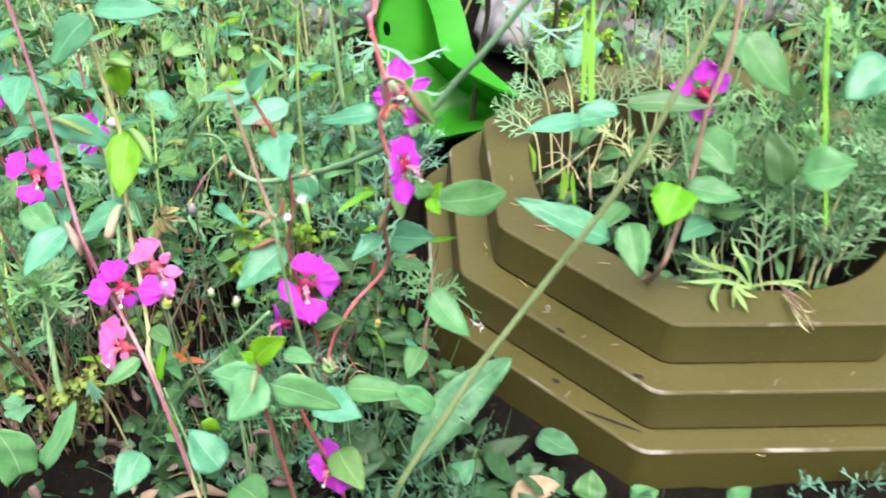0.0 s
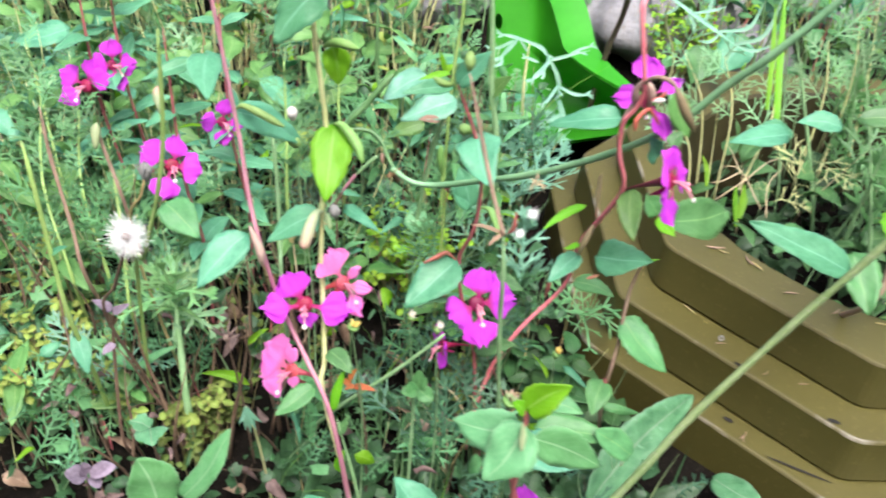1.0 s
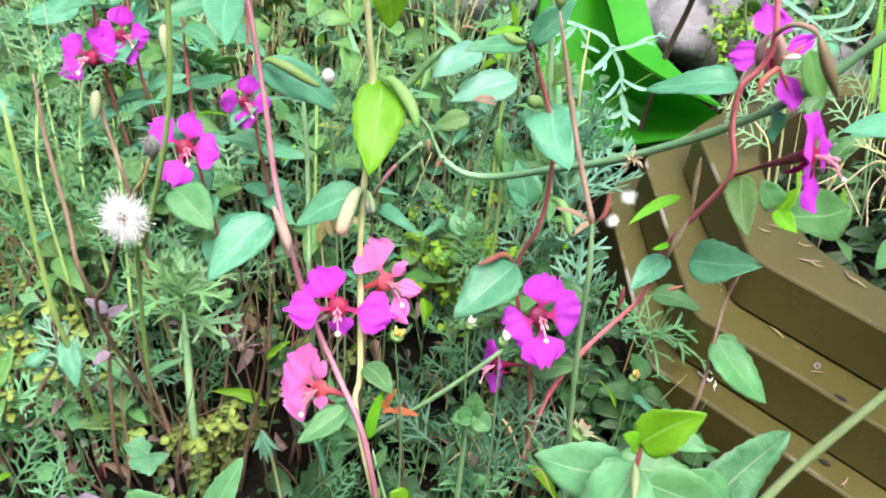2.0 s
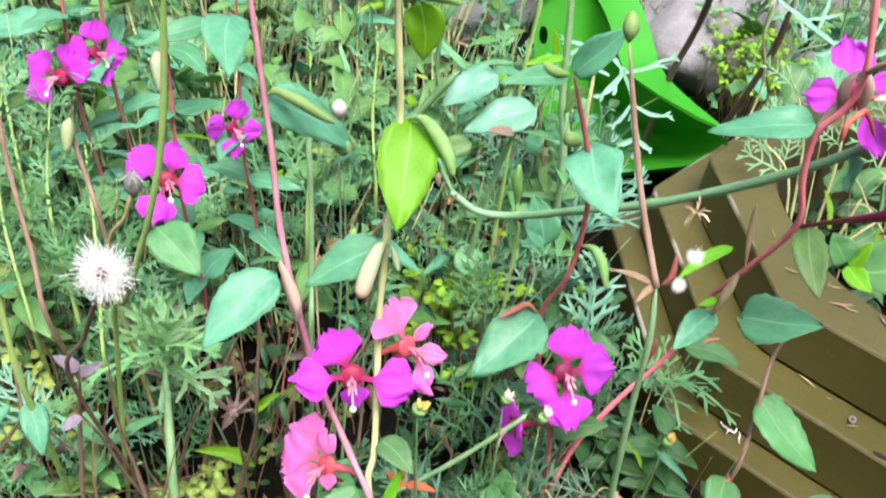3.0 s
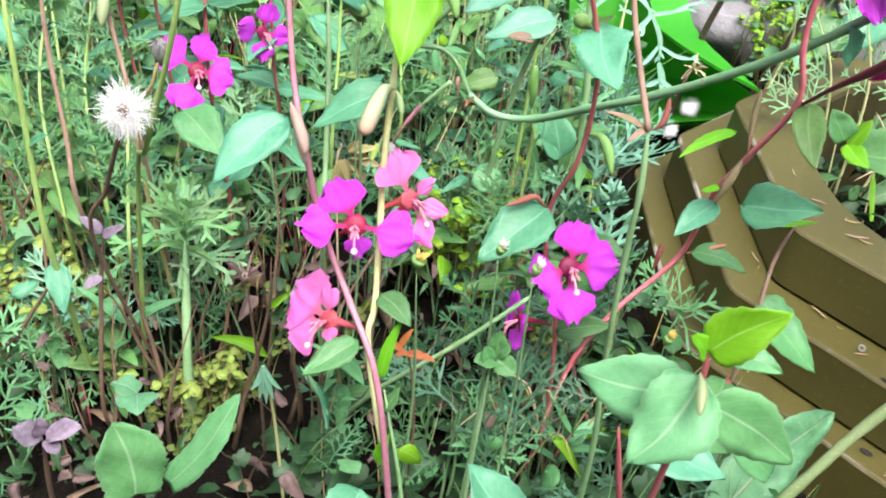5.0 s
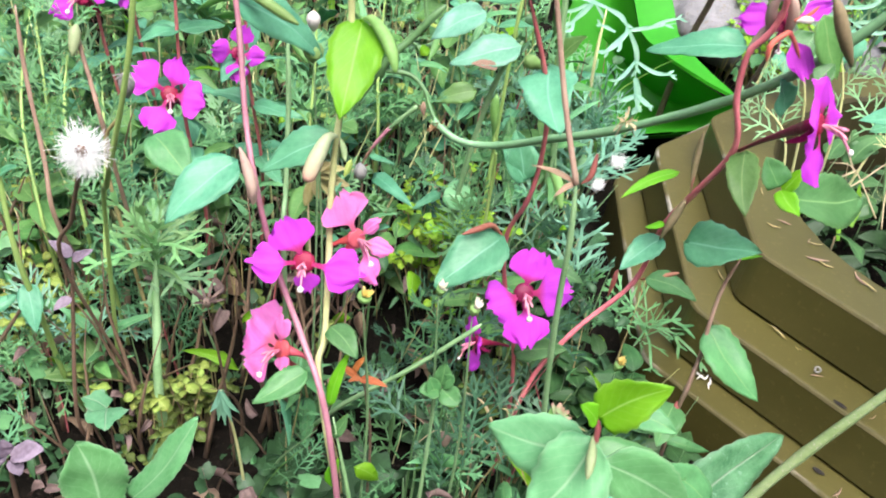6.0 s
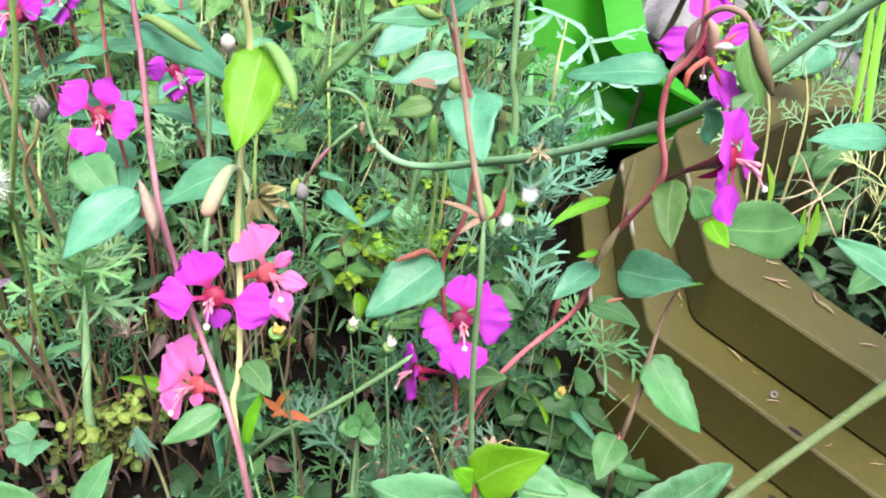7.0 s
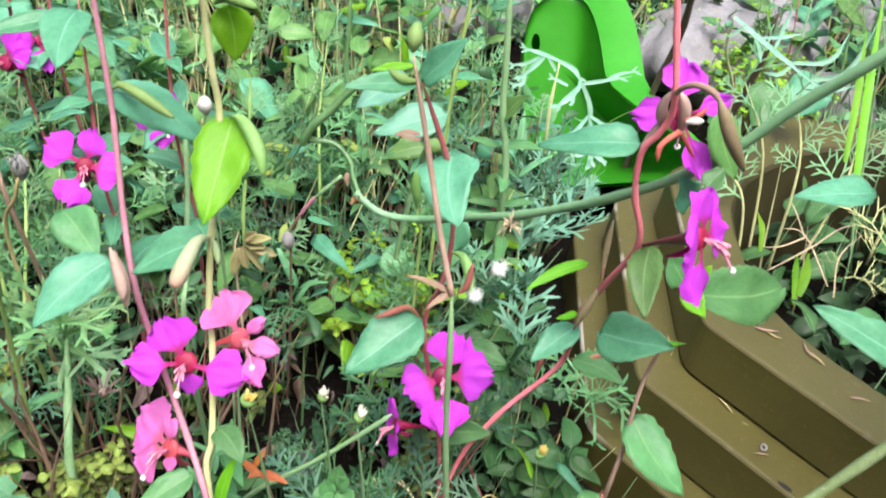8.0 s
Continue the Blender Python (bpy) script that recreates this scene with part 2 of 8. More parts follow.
def scuffed():
    """Pot plastic that is rubbed pale in patches along its edges."""
    m, t, b, o = material("pot_edge")
    patch = ramp(t, noise_of(t, 26.0, 3.0), ((0.54, (0, 0, 0)), (0.64, (1, 1, 1))))
    grain = noise_of(t, 700.0, 5.0)
    worn = mixed(t, grain, (0.16, 0.145, 0.09), (0.34, 0.32, 0.29))
    t.links.new(mixed(t, patch, (0.070, 0.060, 0.014), worn), b.inputs["Base Color"])
    b.inputs["Roughness"].default_value = 0.7
    bump(t, b, grain, 0.3, 0.0002)
    return m


pot_edge = scuffed()
pot_hole = solid("pot_hole", (0.006, 0.005, 0.004), (0.012, 0.010, 0.007), 0.9)
# soil taken down to near-black: the shade of the gaps is in its colour
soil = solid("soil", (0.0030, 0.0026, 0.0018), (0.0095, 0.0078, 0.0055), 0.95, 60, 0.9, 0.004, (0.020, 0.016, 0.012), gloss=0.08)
stone_grey = solid("stone_grey", (0.15, 0.148, 0.15), (0.31, 0.305, 0.315), 0.9, 60, 0.8, 0.003, (0.20, 0.18, 0.15), gloss=0.2)
unseen_wall = solid("unseen_wall", (0.16, 0.15, 0.12), (0.27, 0.25, 0.21), 0.9, 20, 0.5, 0.004)
bark = solid("bark", (0.05, 0.03, 0.022), (0.15, 0.10, 0.075), 0.85, 300)

# ---- building helpers ----
WORLD = {}


def place(ob, m, parent=None):
    ob.matrix_basis = m
    if parent is not None:
        ob.parent = parent
        ob.matrix_parent_inverse = WORLD[parent].inverted()
    WORLD[ob] = m
    return ob


def mesh_of(name, data, mat, smooth=True):
    verts, faces, uvs = data
    me = bpy.data.meshes.new(name)
    me.from_pydata([tuple(q) for q in verts], [], faces)
    if uvs is not None:
        layer = me.uv_layers.new(name="UVMap")
        idx = np.empty(len(me.loops), dtype=np.int32)
        me.loops.foreach_get("vertex_index", idx)
        layer.data.foreach_set("uv", np.asarray(uvs, dtype=np.float32)[idx].ravel())
    me.polygons.foreach_set("use_smooth", [smooth] * len(me.polygons))
    me.materials.append(mat)
    me.update()
    return me


def part(name, data, mat, parent, label="", m=None, smooth=True):
    me = data if isinstance(data, bpy.types.Mesh) else mesh_of(name, data, mat, smooth)
    ob = place(new(name, me), m or Matrix(), parent)
    return tagged(ob, label=label) if label else ob


def plant(name, base, label, category, group=""):
    ob = place(new(name), Matrix.Translation(base))
    return tagged(ob, label=label, category=category, group=group, kind="thing")


def spline(points, per=5):
    """Smooth curve through a few control points."""
    q = [Vector(v) for v in points]
    q = [q[0] * 2 - q[1]] + q + [q[-1] * 2 - q[-2]]
    res = []
    for i in range(1, len(q) - 2):
        for k in range(per):
            s = k / per
            a, b, c, d = q[i - 1:i + 3]
            res.append(0.5 * (2 * b + (c - a) * s + (2 * a - 5 * b + 4 * c - d) * s * s + (3 * b - 3 * c + d - a) * s ** 3))
    return res + [q[-2]]


def tube_data(line, radii, sides=8):
    """Round tube along a line, closed at both ends."""
    verts, faces, uvs = [], [], []
    n = len(line)
    ref = Vector((0.31, 0.17, 0.93)).normalized()
    for i, c in enumerate(line):
        d = (line[min(i + 1, n - 1)] - line[max(i - 1, 0)]).normalized()
        x = ref - d * ref.dot(d)
        if x.length < 0.05:
            x = Vector((1, 0, 0)) - d * d.x
        x.normalize()
        ref = x
        y = d.cross(x)
        for k in range(sides):
            a = 2 * math.pi * k / sides
            verts.append(c + (x * math.cos(a) + y * math.sin(a)) * radii[i])
            uvs.append((k / sides, i / (n - 1)))
    for i in range(n - 1):
        for k in range(sides):
            a, b = i * sides + k, i * sides + (k + 1) % sides
            faces.append((a, b, b + sides, a + sides))
    faces.append(tuple(range(sides))[::-1])
    faces.append(tuple(range((n - 1) * sides, n * sides)))
    return verts, faces, uvs


def stem(p, points, r0, r1, mat, name="stem"):
    line = spline(points, 6)
    n = len(line)
    rng = random.Random(int(abs(points[0][0]) * 1e5))
    nodes = {6 * k for k in range(2, len(points) - 1)}
    radii = []
    for i in range(n):
        r = r0 + (r1 - r0) * i / (n - 1)
        r *= 1.0 + 0.06 * rng.uniform(-1, 1) + (0.12 if i in nodes else 0.0)
        radii.append(r * min(1.0, 0.35 + 0.22 * (n - 1 - i)))
    return part(name, tube_data(line, radii), mat, p)


PROFILES = {
    "ovate": lambda v: math.sin(math.pi * min(1, v ** 0.66)) ** 0.8,
    "heart": lambda v: min(1.0, (v / 0.22) ** 0.5) * (1 - max(0, v - 0.15) / 0.85) ** 0.62,
    "strap": lambda v: (0.42 + 0.58 * math.sin(math.pi * min(1, 0.18 + v * 0.62))) * (1 - max(0, v - 0.72) / 0.28) ** 0.55 if v > 0.72 else 0.42 + 0.58 * math.sin(math.pi * (0.18 + v * 0.62)),
    "toothed": lambda v: math.sin(math.pi * min(1, v ** 0.85)) ** 0.6,
    "round": lambda v: math.sin(math.pi * min(1, v ** 1.5 * 0.97 + 0.02)) ** 0.7,
    "thin": lambda v: math.sin(math.pi * min(1, v ** 0.6)) ** 0.7,
}


def leaf_data(length, width, kind, fold=0.18, droop=0.15, seed=0, rows=11, cols=3):
    """Leaf blade along +Y with its face to +Z: ovate outline, keeled midrib, drooping tip and a wavy edge."""
    rng = random.Random(seed)
    ph, ph2, side = rng.uniform(0, 6), rng.uniform(0, 6), rng.uniform(-0.12, 0.12)
    twist = rng.uniform(-0.35, 0.35)
    verts, uvs, faces = [], [], []
    for i in range(rows + 1):
        v = i / rows
        w = max(PROFILES[kind](v), 0.02) * width / 2
        if kind == "toothed" and 0 < i < rows:
            w *= 1.0 + (0.035 if i % 2 else -0.03)
        elif 0 < i < rows:
            w *= 1.0 + 0.035 * (-1) ** i + rng.uniform(-0.03, 0.03)
        back = 0.12 * length if kind == "heart" and i == 0 else 0.0
        for j in range(-cols, cols + 1):
            u = j / cols
            x = u * w + side * length * math.sin(math.pi * v) * 0.6
            y = v * length - back * abs(u)
            z = fold * abs(x) * 1.3 - droop * length * v * v
            z += 0.05 * width * abs(u) * math.sin(v * 9 + ph + (2 if u > 0 else 0)) + 0.02 * width * math.sin(u * 4 + v * 14 + ph2)
            z += twist * x * v
            verts.append((x, y, z))
            uvs.append((0.5 + u * 0.5, v))
    k = 2 * cols + 1
    for i in range(rows):
        for j in range(k - 1):
            a = i * k + j
            faces.append((a, a + 1, a + k + 1, a + k))
    n = len(verts)
    thick = min(0.00022, width * 0.03)
    verts += [(x, y, z - thick) for x, y, z in verts]
    uvs += uvs
    faces += [tuple(q + n for q in f)[::-1] for f in faces]
    rim = [j for j in range(k)] + [i * k + k - 1 for i in range(1, rows + 1)] + [rows * k + j for j in range(k - 2, -1, -1)] + [i * k for i in range(rows - 1, 0, -1)]
    for a, b in zip(rim, rim[1:] + rim[:1]):
        faces.append((b, a, a + n, b + n))
    return verts, faces, uvs


def basis(base, along, normal):
    y = Vector(along).normalized()
    z = Vector(normal)
    z = (z - y * z.dot(y)).normalized()
    x = y.cross(z)
    return Matrix.Translation(base) @ Matrix((x, y, z)).transposed().to_4x4()


LEAVES = [0]


def leaf(p, base, tip, width, mat, kind="ovate", normal=(0, -0.5, 0.85), fold=0.2, droop=0.1, name="leaf"):
    """A leaf on a short stalk from base to tip; the blade bows up a little between the two."""
    LEAVES[0] += 1
    base, tip = Vector(base), Vector(tip)
    d = tip - base
    length = d.length
    m = basis(base, d + Vector(normal) * droop * length, normal)
    data = leaf_data(length, width, kind, fold, droop, LEAVES[0], 25 if kind in ("toothed", "strap") else 13, 3)
    ob = part(name, data, mat, p, m=m)
    return ob


def bud(p, points, radius, mat, name="bud"):
    """Spindle-shaped bud, pod or seed cup on a thin neck."""
    line = spline(points, 6)
    n = len(line)
    radii = []
    for i in range(n):
        v = i / (n - 1)
        radii.append(radius * max(0.16, math.sin(math.pi * min(1, 0.06 + v * 0.9)) ** 0.8 * (0.55 + 0.6 * v)))
    return part(name, tube_data(line, radii, 9), mat, p)


def tuft(p, centre, radius, mat, count, name):
    """Bristles: stiff hairs that leave one centre."""
    rng = random.Random(count + int(radius * 1e5))
    verts, faces = [], []
    for _ in range(count):
        d = Vector((rng.gauss(0, 1), rng.gauss(0, 1), rng.gauss(0.1, 0.9))).normalized()
        s = d.cross(Vector((rng.uniform(-1, 1), rng.uniform(-1, 1), rng.uniform(-1, 1)))).normalized()
        r = radius * (1.1 - 0.75 * rng.random() ** 1.5)
        w = radius * 0.06
        droop = Vector((0, 0, -0.5 * r * rng.random() ** 2))
        c = Vector(centre)
        n = len(verts)
        b = d.cross(s)
        mid, end = c + d * r * 0.55 + s * w, c + d * r + droop
        verts += [c, mid + s * w, mid - s * w, mid + b * w, end + s * w * 0.8, end - s * w * 0.8]
        faces += [(n, n + 1, n + 3), (n, n + 3, n + 2), (n + 1, n + 4, n + 3), (n + 3, n + 4, n + 5), (n + 3, n + 5, n + 2)]
    return part(name, (verts, faces, None), mat, p)


def cotton(p, centre, radius, mat, clumps, hairs, name="white_fluff"):
    """Cottony seed fluff: wisps of fine curling hairs, ragged and hanging a little."""
    rng = random.Random(clumps * 7 + int(abs(centre[0]) * 1e5))
    verts, faces = [], []
    c = Vector(centre)

    def ball(k):
        return Vector((rng.gauss(0, k), rng.gauss(0, k), rng.gauss(0, k)))

    for _ in range(clumps):
        main = ball(1) + Vector((0, -0.3, 0))
        main = Vector((main.x, main.y, main.z * 0.6 - 0.15)).normalized()
        reach = radius * rng.uniform(0.40, 1.30)
        for _ in range(hairs):
            d = (main + ball(0.48)).normalized()
            q = c + d * radius * 0.12 + ball(radius * 0.08)
            s = d.cross(ball(1)).normalized()
            w = radius * 0.009
            bend = ball(1.0)
            n = len(verts)
            for k in range(4):
                verts += [q - s * w, q + s * w]
                q = q + (d + bend * k * 0.45 + Vector((0, 0, -0.16 * k))).normalized() * reach * rng.uniform(0.22, 0.34)
            for k in range(3):
                m = n + 2 * k
                faces.append((m, m + 1, m + 3, m + 2))
    return part(name, (verts, faces, None), mat, p)


def petal_data(length, width, seed, claw=0.34, skew=0.0):
    """Clarkia petal along +Y: a thread-like claw that opens at once into a broad ragged blade with a blunt end."""
    rng = random.Random(seed)
    ph = rng.uniform(0, 6)
    verts, uvs, faces = [], [], []
    rows, cols = 22, 8
    blunt = rng.uniform(0.38, 0.62)
    off = Vector((seed * 1.37, seed * 0.71, 0))
    for i in range(rows + 1):
        v = i / rows
        if v < claw:
            w = 0.085 + 0.03 * v / claw
        else:
            s = (v - claw) / (1 - claw)
            rise = min(1.0, s / 0.38)
            w = 0.115 + 0.885 * rise * rise * (3 - 2 * rise)
            if s > 0.60:
                w *= 1 - (1 - blunt) * ((s - 0.60) / 0.40) ** 1.8
        w *= width / 2
        for j in range(-cols, cols + 1):
            u = j / cols
            far = max(0.0, v - claw) / (1 - claw)
            rag = noise.noise(Vector((u * 3.0, v * 2.0, 0)) + off)
            fray = noise.noise(Vector((u * 9, v * 2.0, 2)) + off)
            y = v * length * (1 + 0.14 * rag * far) + length * far ** 3 * (0.11 * fray - 0.14 * u * u)
            edge = 1 + 0.20 * far * noise.noise(Vector((v * 6, math.copysign(1.0, u), 5)) + off) + 0.09 * far * noise.noise(Vector((v * 17, math.copysign(1.0, u), 7)) + off)
            x = u * w * edge + skew * length * far * far
            z = 0.06 * length * math.sin(v * 2.4) + 0.05 * length * math.sin(u * 4.5 + ph + v * 2) * far * far
            z += 0.10 * length * noise.noise(Vector((u * 2.4, v * 2.6, 9)) + off) * far - 0.10 * length * u * u * far
            z += 0.018 * length * far * math.cos(u * 14 + 2 * rag)
            verts.append((x, y, z))
            uvs.append((0.5 + u / 2, v))
    k = 2 * cols + 1
    for i in range(rows):
        for j in range(k - 1):
            a = i * k + j
            faces.append((a, a + 1, a + k + 1, a + k))
    return verts, faces, uvs


FLOWERS = [0]


def flower(p, centre, axis, up, petals, mat, size, base=None):
    """One clarkia bloom: red tube, turned-back sepal, four clawed petals, eight stamens and a white stigma."""
    FLOWERS[0] += 1
    seed = FLOWERS[0] * 17
    rng = random.Random(seed)
    c, a = Vector(centre), Vector(axis).normalized()
    u = Vector(up)
    u = (u - a * u.dot(a)).normalized()
    r = u.cross(a)
    tint = calyx_coral if mat is petal_pink else calyx_red
    start = Vector(base) if base else c - a * size * 0.8
    line = spline([start, start.lerp(c, 0.5) - a * size * 0.12, c - a * size * 0.05], 6)
    radii = [size * (0.042 + 0.118 * (i / (len(line) - 1)) ** 3.0) for i in range(len(line))]
    head = part("flower", tube_data(line, radii, 9), tint, p, "magenta four-petalled bloom" if mat is petal_magenta else "pink four-petalled bloom")
    cup = spline([c - a * size * 0.10, c - a * size * 0.02, c + a * size * 0.05], 3)
    part("calyx", tube_data(cup, [size * (0.145 + 0.07 * math.sin(math.pi * i / (len(cup) - 1))) for i in range(len(cup))], 10), tint, head)
    sep = leaf_data(size * 0.6, size * 0.22, "thin", 0.5, 0.3, seed)
    part("sepal", sep, tint, head, m=basis(c - a * size * 0.04, -u * 0.7 + r * rng.uniform(-0.6, 0.6) - a * 0.5, a))
    for k, (angle, long_, broad, *more) in enumerate(petals):
        th = radians(angle)
        lift, skew = more if more else (rng.uniform(0.02, 0.22), rng.uniform(-0.06, 0.06))
        d = r * math.cos(th) + u * math.sin(th) + a * lift
        n = a - (r * math.cos(th) + u * math.sin(th)) * lift + (r * rng.uniform(-1, 1) + u * rng.uniform(-1, 1)) * 0.12
        part("petal", petal_data(size * long_, size * broad, seed + k, (0.33 if long_ >= 1.0 else 0.24) if more else 0.27, skew), mat, head, m=basis(c, d, n))
    for k in range(8):
        th = 2 * math.pi * k / 8 + rng.uniform(-0.2, 0.2)
        out = (r * math.cos(th) + u * math.sin(th)) * 0.5 - u * 0.8
        long_ = size * (0.50 if k % 2 else 0.34)
        line = spline([c, c + a * long_ * 0.6 + out * long_ * 0.15, c + a * long_ * 0.95 + out * long_ * 0.42], 3)
        part("stamen", tube_data(line, [size * 0.013] * (len(line) - 3) + [size * 0.026, size * 0.03, size * 0.014], 5), stamen_pink, head)
    line = spline([c, c + a * size * 0.38 - u * size * 0.20, c + a * size * 0.55 - u * size * 0.46], 4)
    part("style", tube_data(line, [size * 0.022] * len(line), 5), stamen_pink, head)
    tip = line[-1]
    lobes = ([], [], None)
    for k in range(4):
        th = math.pi * k / 2 + 0.4
        q = tip + (r * math.cos(th) + u * math.sin(th)) * size * 0.038 + a * size * 0.03
        v, f, _ = tube_data([tip, tip.lerp(q, 0.5), q, q + (q - tip) * 0.2], [size * 0.016, size * 0.038, size * 0.042, size * 0.016], 6)
        n = len(lobes[0])
        lobes[0].extend(v)
        lobes[1].extend(tuple(i + n for i in g) for g in f)
    part("stigma", lobes, stigma_white, head, "white lobed stigma")
    return head


def strip(p, points, half, mat, name="blade"):
    """Flat leaf lobe or grass blade with a keel, bent through its points."""
    line = spline(points, 5)
    n = len(line)
    verts, faces, uvs = [], [], []
    for i, c in enumerate(line):
        d = (line[min(i + 1, n - 1)] - line[max(i - 1, 0)]).normalized()
        s = d.cross(Vector((0.1, -0.7, 0.6))).normalized()
        f = s.cross(d)
        v = i / (n - 1)
        w = half * (1.08 if name.startswith("leaf_") else 1.0) * (0.75 + 0.5 * math.sin(math.pi * v)) * (1 - max(0, v - 0.6) / 0.4 * 0.75)
        verts += [c - s * w, c - f * w * 0.35, c + s * w]
        uvs += [(0, v), (0.5, v), (1, v)]
    for i in range(n - 1):
        faces += [(3 * i, 3 * i + 1, 3 * i + 4, 3 * i + 3), (3 * i + 1, 3 * i + 2, 3 * i + 5, 3 * i + 4)]
    return part(name, (verts, faces, uvs), mat, p)


def whorls(p, low, high, count, length, mat, seed):
    """Pairs of leaves up a stem."""
    rng = random.Random(seed)
    low, high = Vector(low), Vector(high)
    for k in range(count):
        c = low.lerp(high, (k + 0.3) / count)
        a = rng.uniform(0, 6.28)
        for s in (0, math.pi + rng.uniform(-0.5, 0.5)):
            d = Vector((math.cos(a + s), math.sin(a + s), rng.uniform(-0.3, 0.4)))
            q = length * rng.uniform(0.7, 1.15)
            leaf(p, c, c + d * q, q * rng.uniform(0.38, 0.55), mat, "ovate", (0, -0.2, 1), 0.2, rng.uniform(0.05, 0.35))


def ribbon(verts, faces, uvs, a, b, w0, w1, normal, sag=0.0):
    """Flat tapering strip from a to b."""
    d = (b - a)
    s = d.cross(normal).normalized()
    n = len(verts)
    for t in (0.0, 0.5, 1.0):
        c = (b if t == 1.0 else a + d * t) - normal * sag * d.length * t * t
        w = w0 + (w1 - w0) * t
        if t == 0.5:
            w = max(w0, w1)
        verts += [c - s * w, c + normal * w * (0.5 if t == 0.5 else 0.0), c + s * w]
        uvs += [(0, t), (0.5, t), (1, t)]
    for i in (0, 3):
        faces += [(n + i, n + i + 1, n + i + 4, n + i + 3), (n + i + 1, n + i + 2, n + i + 5, n + i + 4)]


def weld(verts, faces, uvs):
    """Joins the points that lie in one place, so that the lobes grow out of one leaf."""
    seen, index, kept, coords = {}, [], [], []
    for q, uv in zip(verts, uvs):
        key = (round(q[0], 7), round(q[1], 7), round(q[2], 7))
        if key not in seen:
            seen[key] = len(kept)
            kept.append(q)
            coords.append(uv)
        index.append(seen[key])
    return kept, [tuple(index[i] for i in f) for f in faces], coords


def frond_data(length, pairs, seed, w=0.0006, forks=3):
    """Finely cut leaf: a stalk with forked side lobes."""
    rng = random.Random(seed)
    verts, faces, uvs = [], [], []
    up = Vector((0, 0, 1))
    bend = rng.uniform(0.1, 0.5)
    pts = [Vector((rng.uniform(-0.03, 0.03) * length, length * i / pairs, -bend * length * (i / pairs) ** 2 + 0.2 * length * i / pairs)) for i in range(pairs + 1)]
    for a, b in zip(pts, pts[1:]):
        ribbon(verts, faces, uvs, a, b, w, w * 0.9, up)
    for i in range(max(1, pairs // 3), pairs + 1):
        v = i / pairs
        size = length * (0.62 if pairs < 5 else 0.46) * (1.1 - 0.5 * v) * rng.uniform(0.8, 1.15)
        for s in ((-1, 1) if i < pairs else (-0.55, 0, 0.55)):
            d = Vector((s * rng.uniform(0.6, 1.0), rng.uniform(0.5, 0.9), rng.uniform(-0.2, 0.4))).normalized()
            q = pts[i] + d * size * 0.5
            ribbon(verts, faces, uvs, pts[i], q, w * 0.8, w, up)
            for e in ((-0.5, 0.05, 0.55) if forks == 3 else (-0.35, 0.35)):
                d2 = (Matrix.Rotation(e + rng.uniform(-0.2, 0.2), 3, "Z") @ d + Vector((0, 0, rng.uniform(-0.25, 0.25)))).normalized()
                ribbon(verts, faces, uvs, q, q + d2 * size * rng.uniform(0.35, 0.65), w, w * 0.45, up)
    return weld(verts, faces, uvs)


def rosette(p, c, length, count, mat, half=0.00085):
    """Narrow forked leaves that spray out of the top of a stalk."""
    rng = random.Random(count)
    c = Vector(c)
    shapes = [mesh_of("leaf", frond_data(length, 2, 300 + k, half, 2), mat) for k in range(5)]
    for k in range(count):
        a, e = k * 2.4, rng.uniform(-0.1, 1.4)
        d = Vector((math.cos(a) * math.cos(e), math.sin(a) * math.cos(e), math.sin(e)))
        m = basis(c + Vector((0, 0, rng.uniform(-0.006, 0.006))), d, (0.1, -0.3, 1.0 if e < 1 else -0.2)) @ Matrix.Scale(rng.uniform(0.55, 1.05), 4)
        part("leaf", shapes[k % 5], mat, p, m=m)


def needles(p, low, high, length, count, mat):
    """Narrow simple leaves in whorls round the top of a stalk, the lower ones hanging."""
    rng = random.Random(count)
    low, high = Vector(low), Vector(high)
    for k in range(count):
        t = k / (count - 1)
        c = low.lerp(high, t)
        a, e = k * 2.4, -0.5 + 1.75 * t + rng.uniform(-0.25, 0.25)
        d = Vector((math.cos(a) * math.cos(e), math.sin(a) * math.cos(e), math.sin(e)))
        q = length * rng.uniform(0.65, 1.1) * (1 - 0.35 * t)
        sag = Vector((0, 0, -0.25 * q))
        strip(p, [c, c + d * q * 0.5, c + d * q + sag], 0.00066, mat, "leaf")


def daisy_bud(p, base, tip, radius, mat):
    """Closed composite bud: green cup with a brush of pale florets."""
    a, b = Vector(base), Vector(tip)
    d = (b - a).normalized()
    mid = a.lerp(b, 0.55)
    rng = random.Random(int(abs(a.x) * 1e6))
    line = spline([a, a.lerp(mid, 0.5), mid], 4)
    part("cup", tube_data(line, [radius * (0.45 + 0.5 * math.sin(math.pi * 0.62 * i / (len(line) - 1))) for i in range(len(line))], 9), bud_green, p)
    verts, faces, uvs = [], [], []
    side = d.orthogonal().normalized()
    for k in range(14):
        th = k * 2.4
        o = (Matrix.Rotation(th, 3, d) @ side)
        q = mid - d * radius * 0.3
        e = q + d * (b - mid).length * rng.uniform(0.8, 1.4) + o * radius * rng.uniform(0.2, 1.1)
        ribbon(verts, faces, uvs, q, e, radius * 0.28, radius * 0.14, o)
    part("floret_brush", weld(verts, faces, uvs), mat, p)


# ---- ground ----
def height(x, y):
    h = 0.012 * noise.noise(Vector((x * 6, y * 6, 0))) + 0.006 * noise.noise(Vector((x * 25, y * 25, 3)))
    d = math.hypot(x, y - 0.5)
    return h * min(1.0, 3.0 / (d + 0.5)) - 0.004


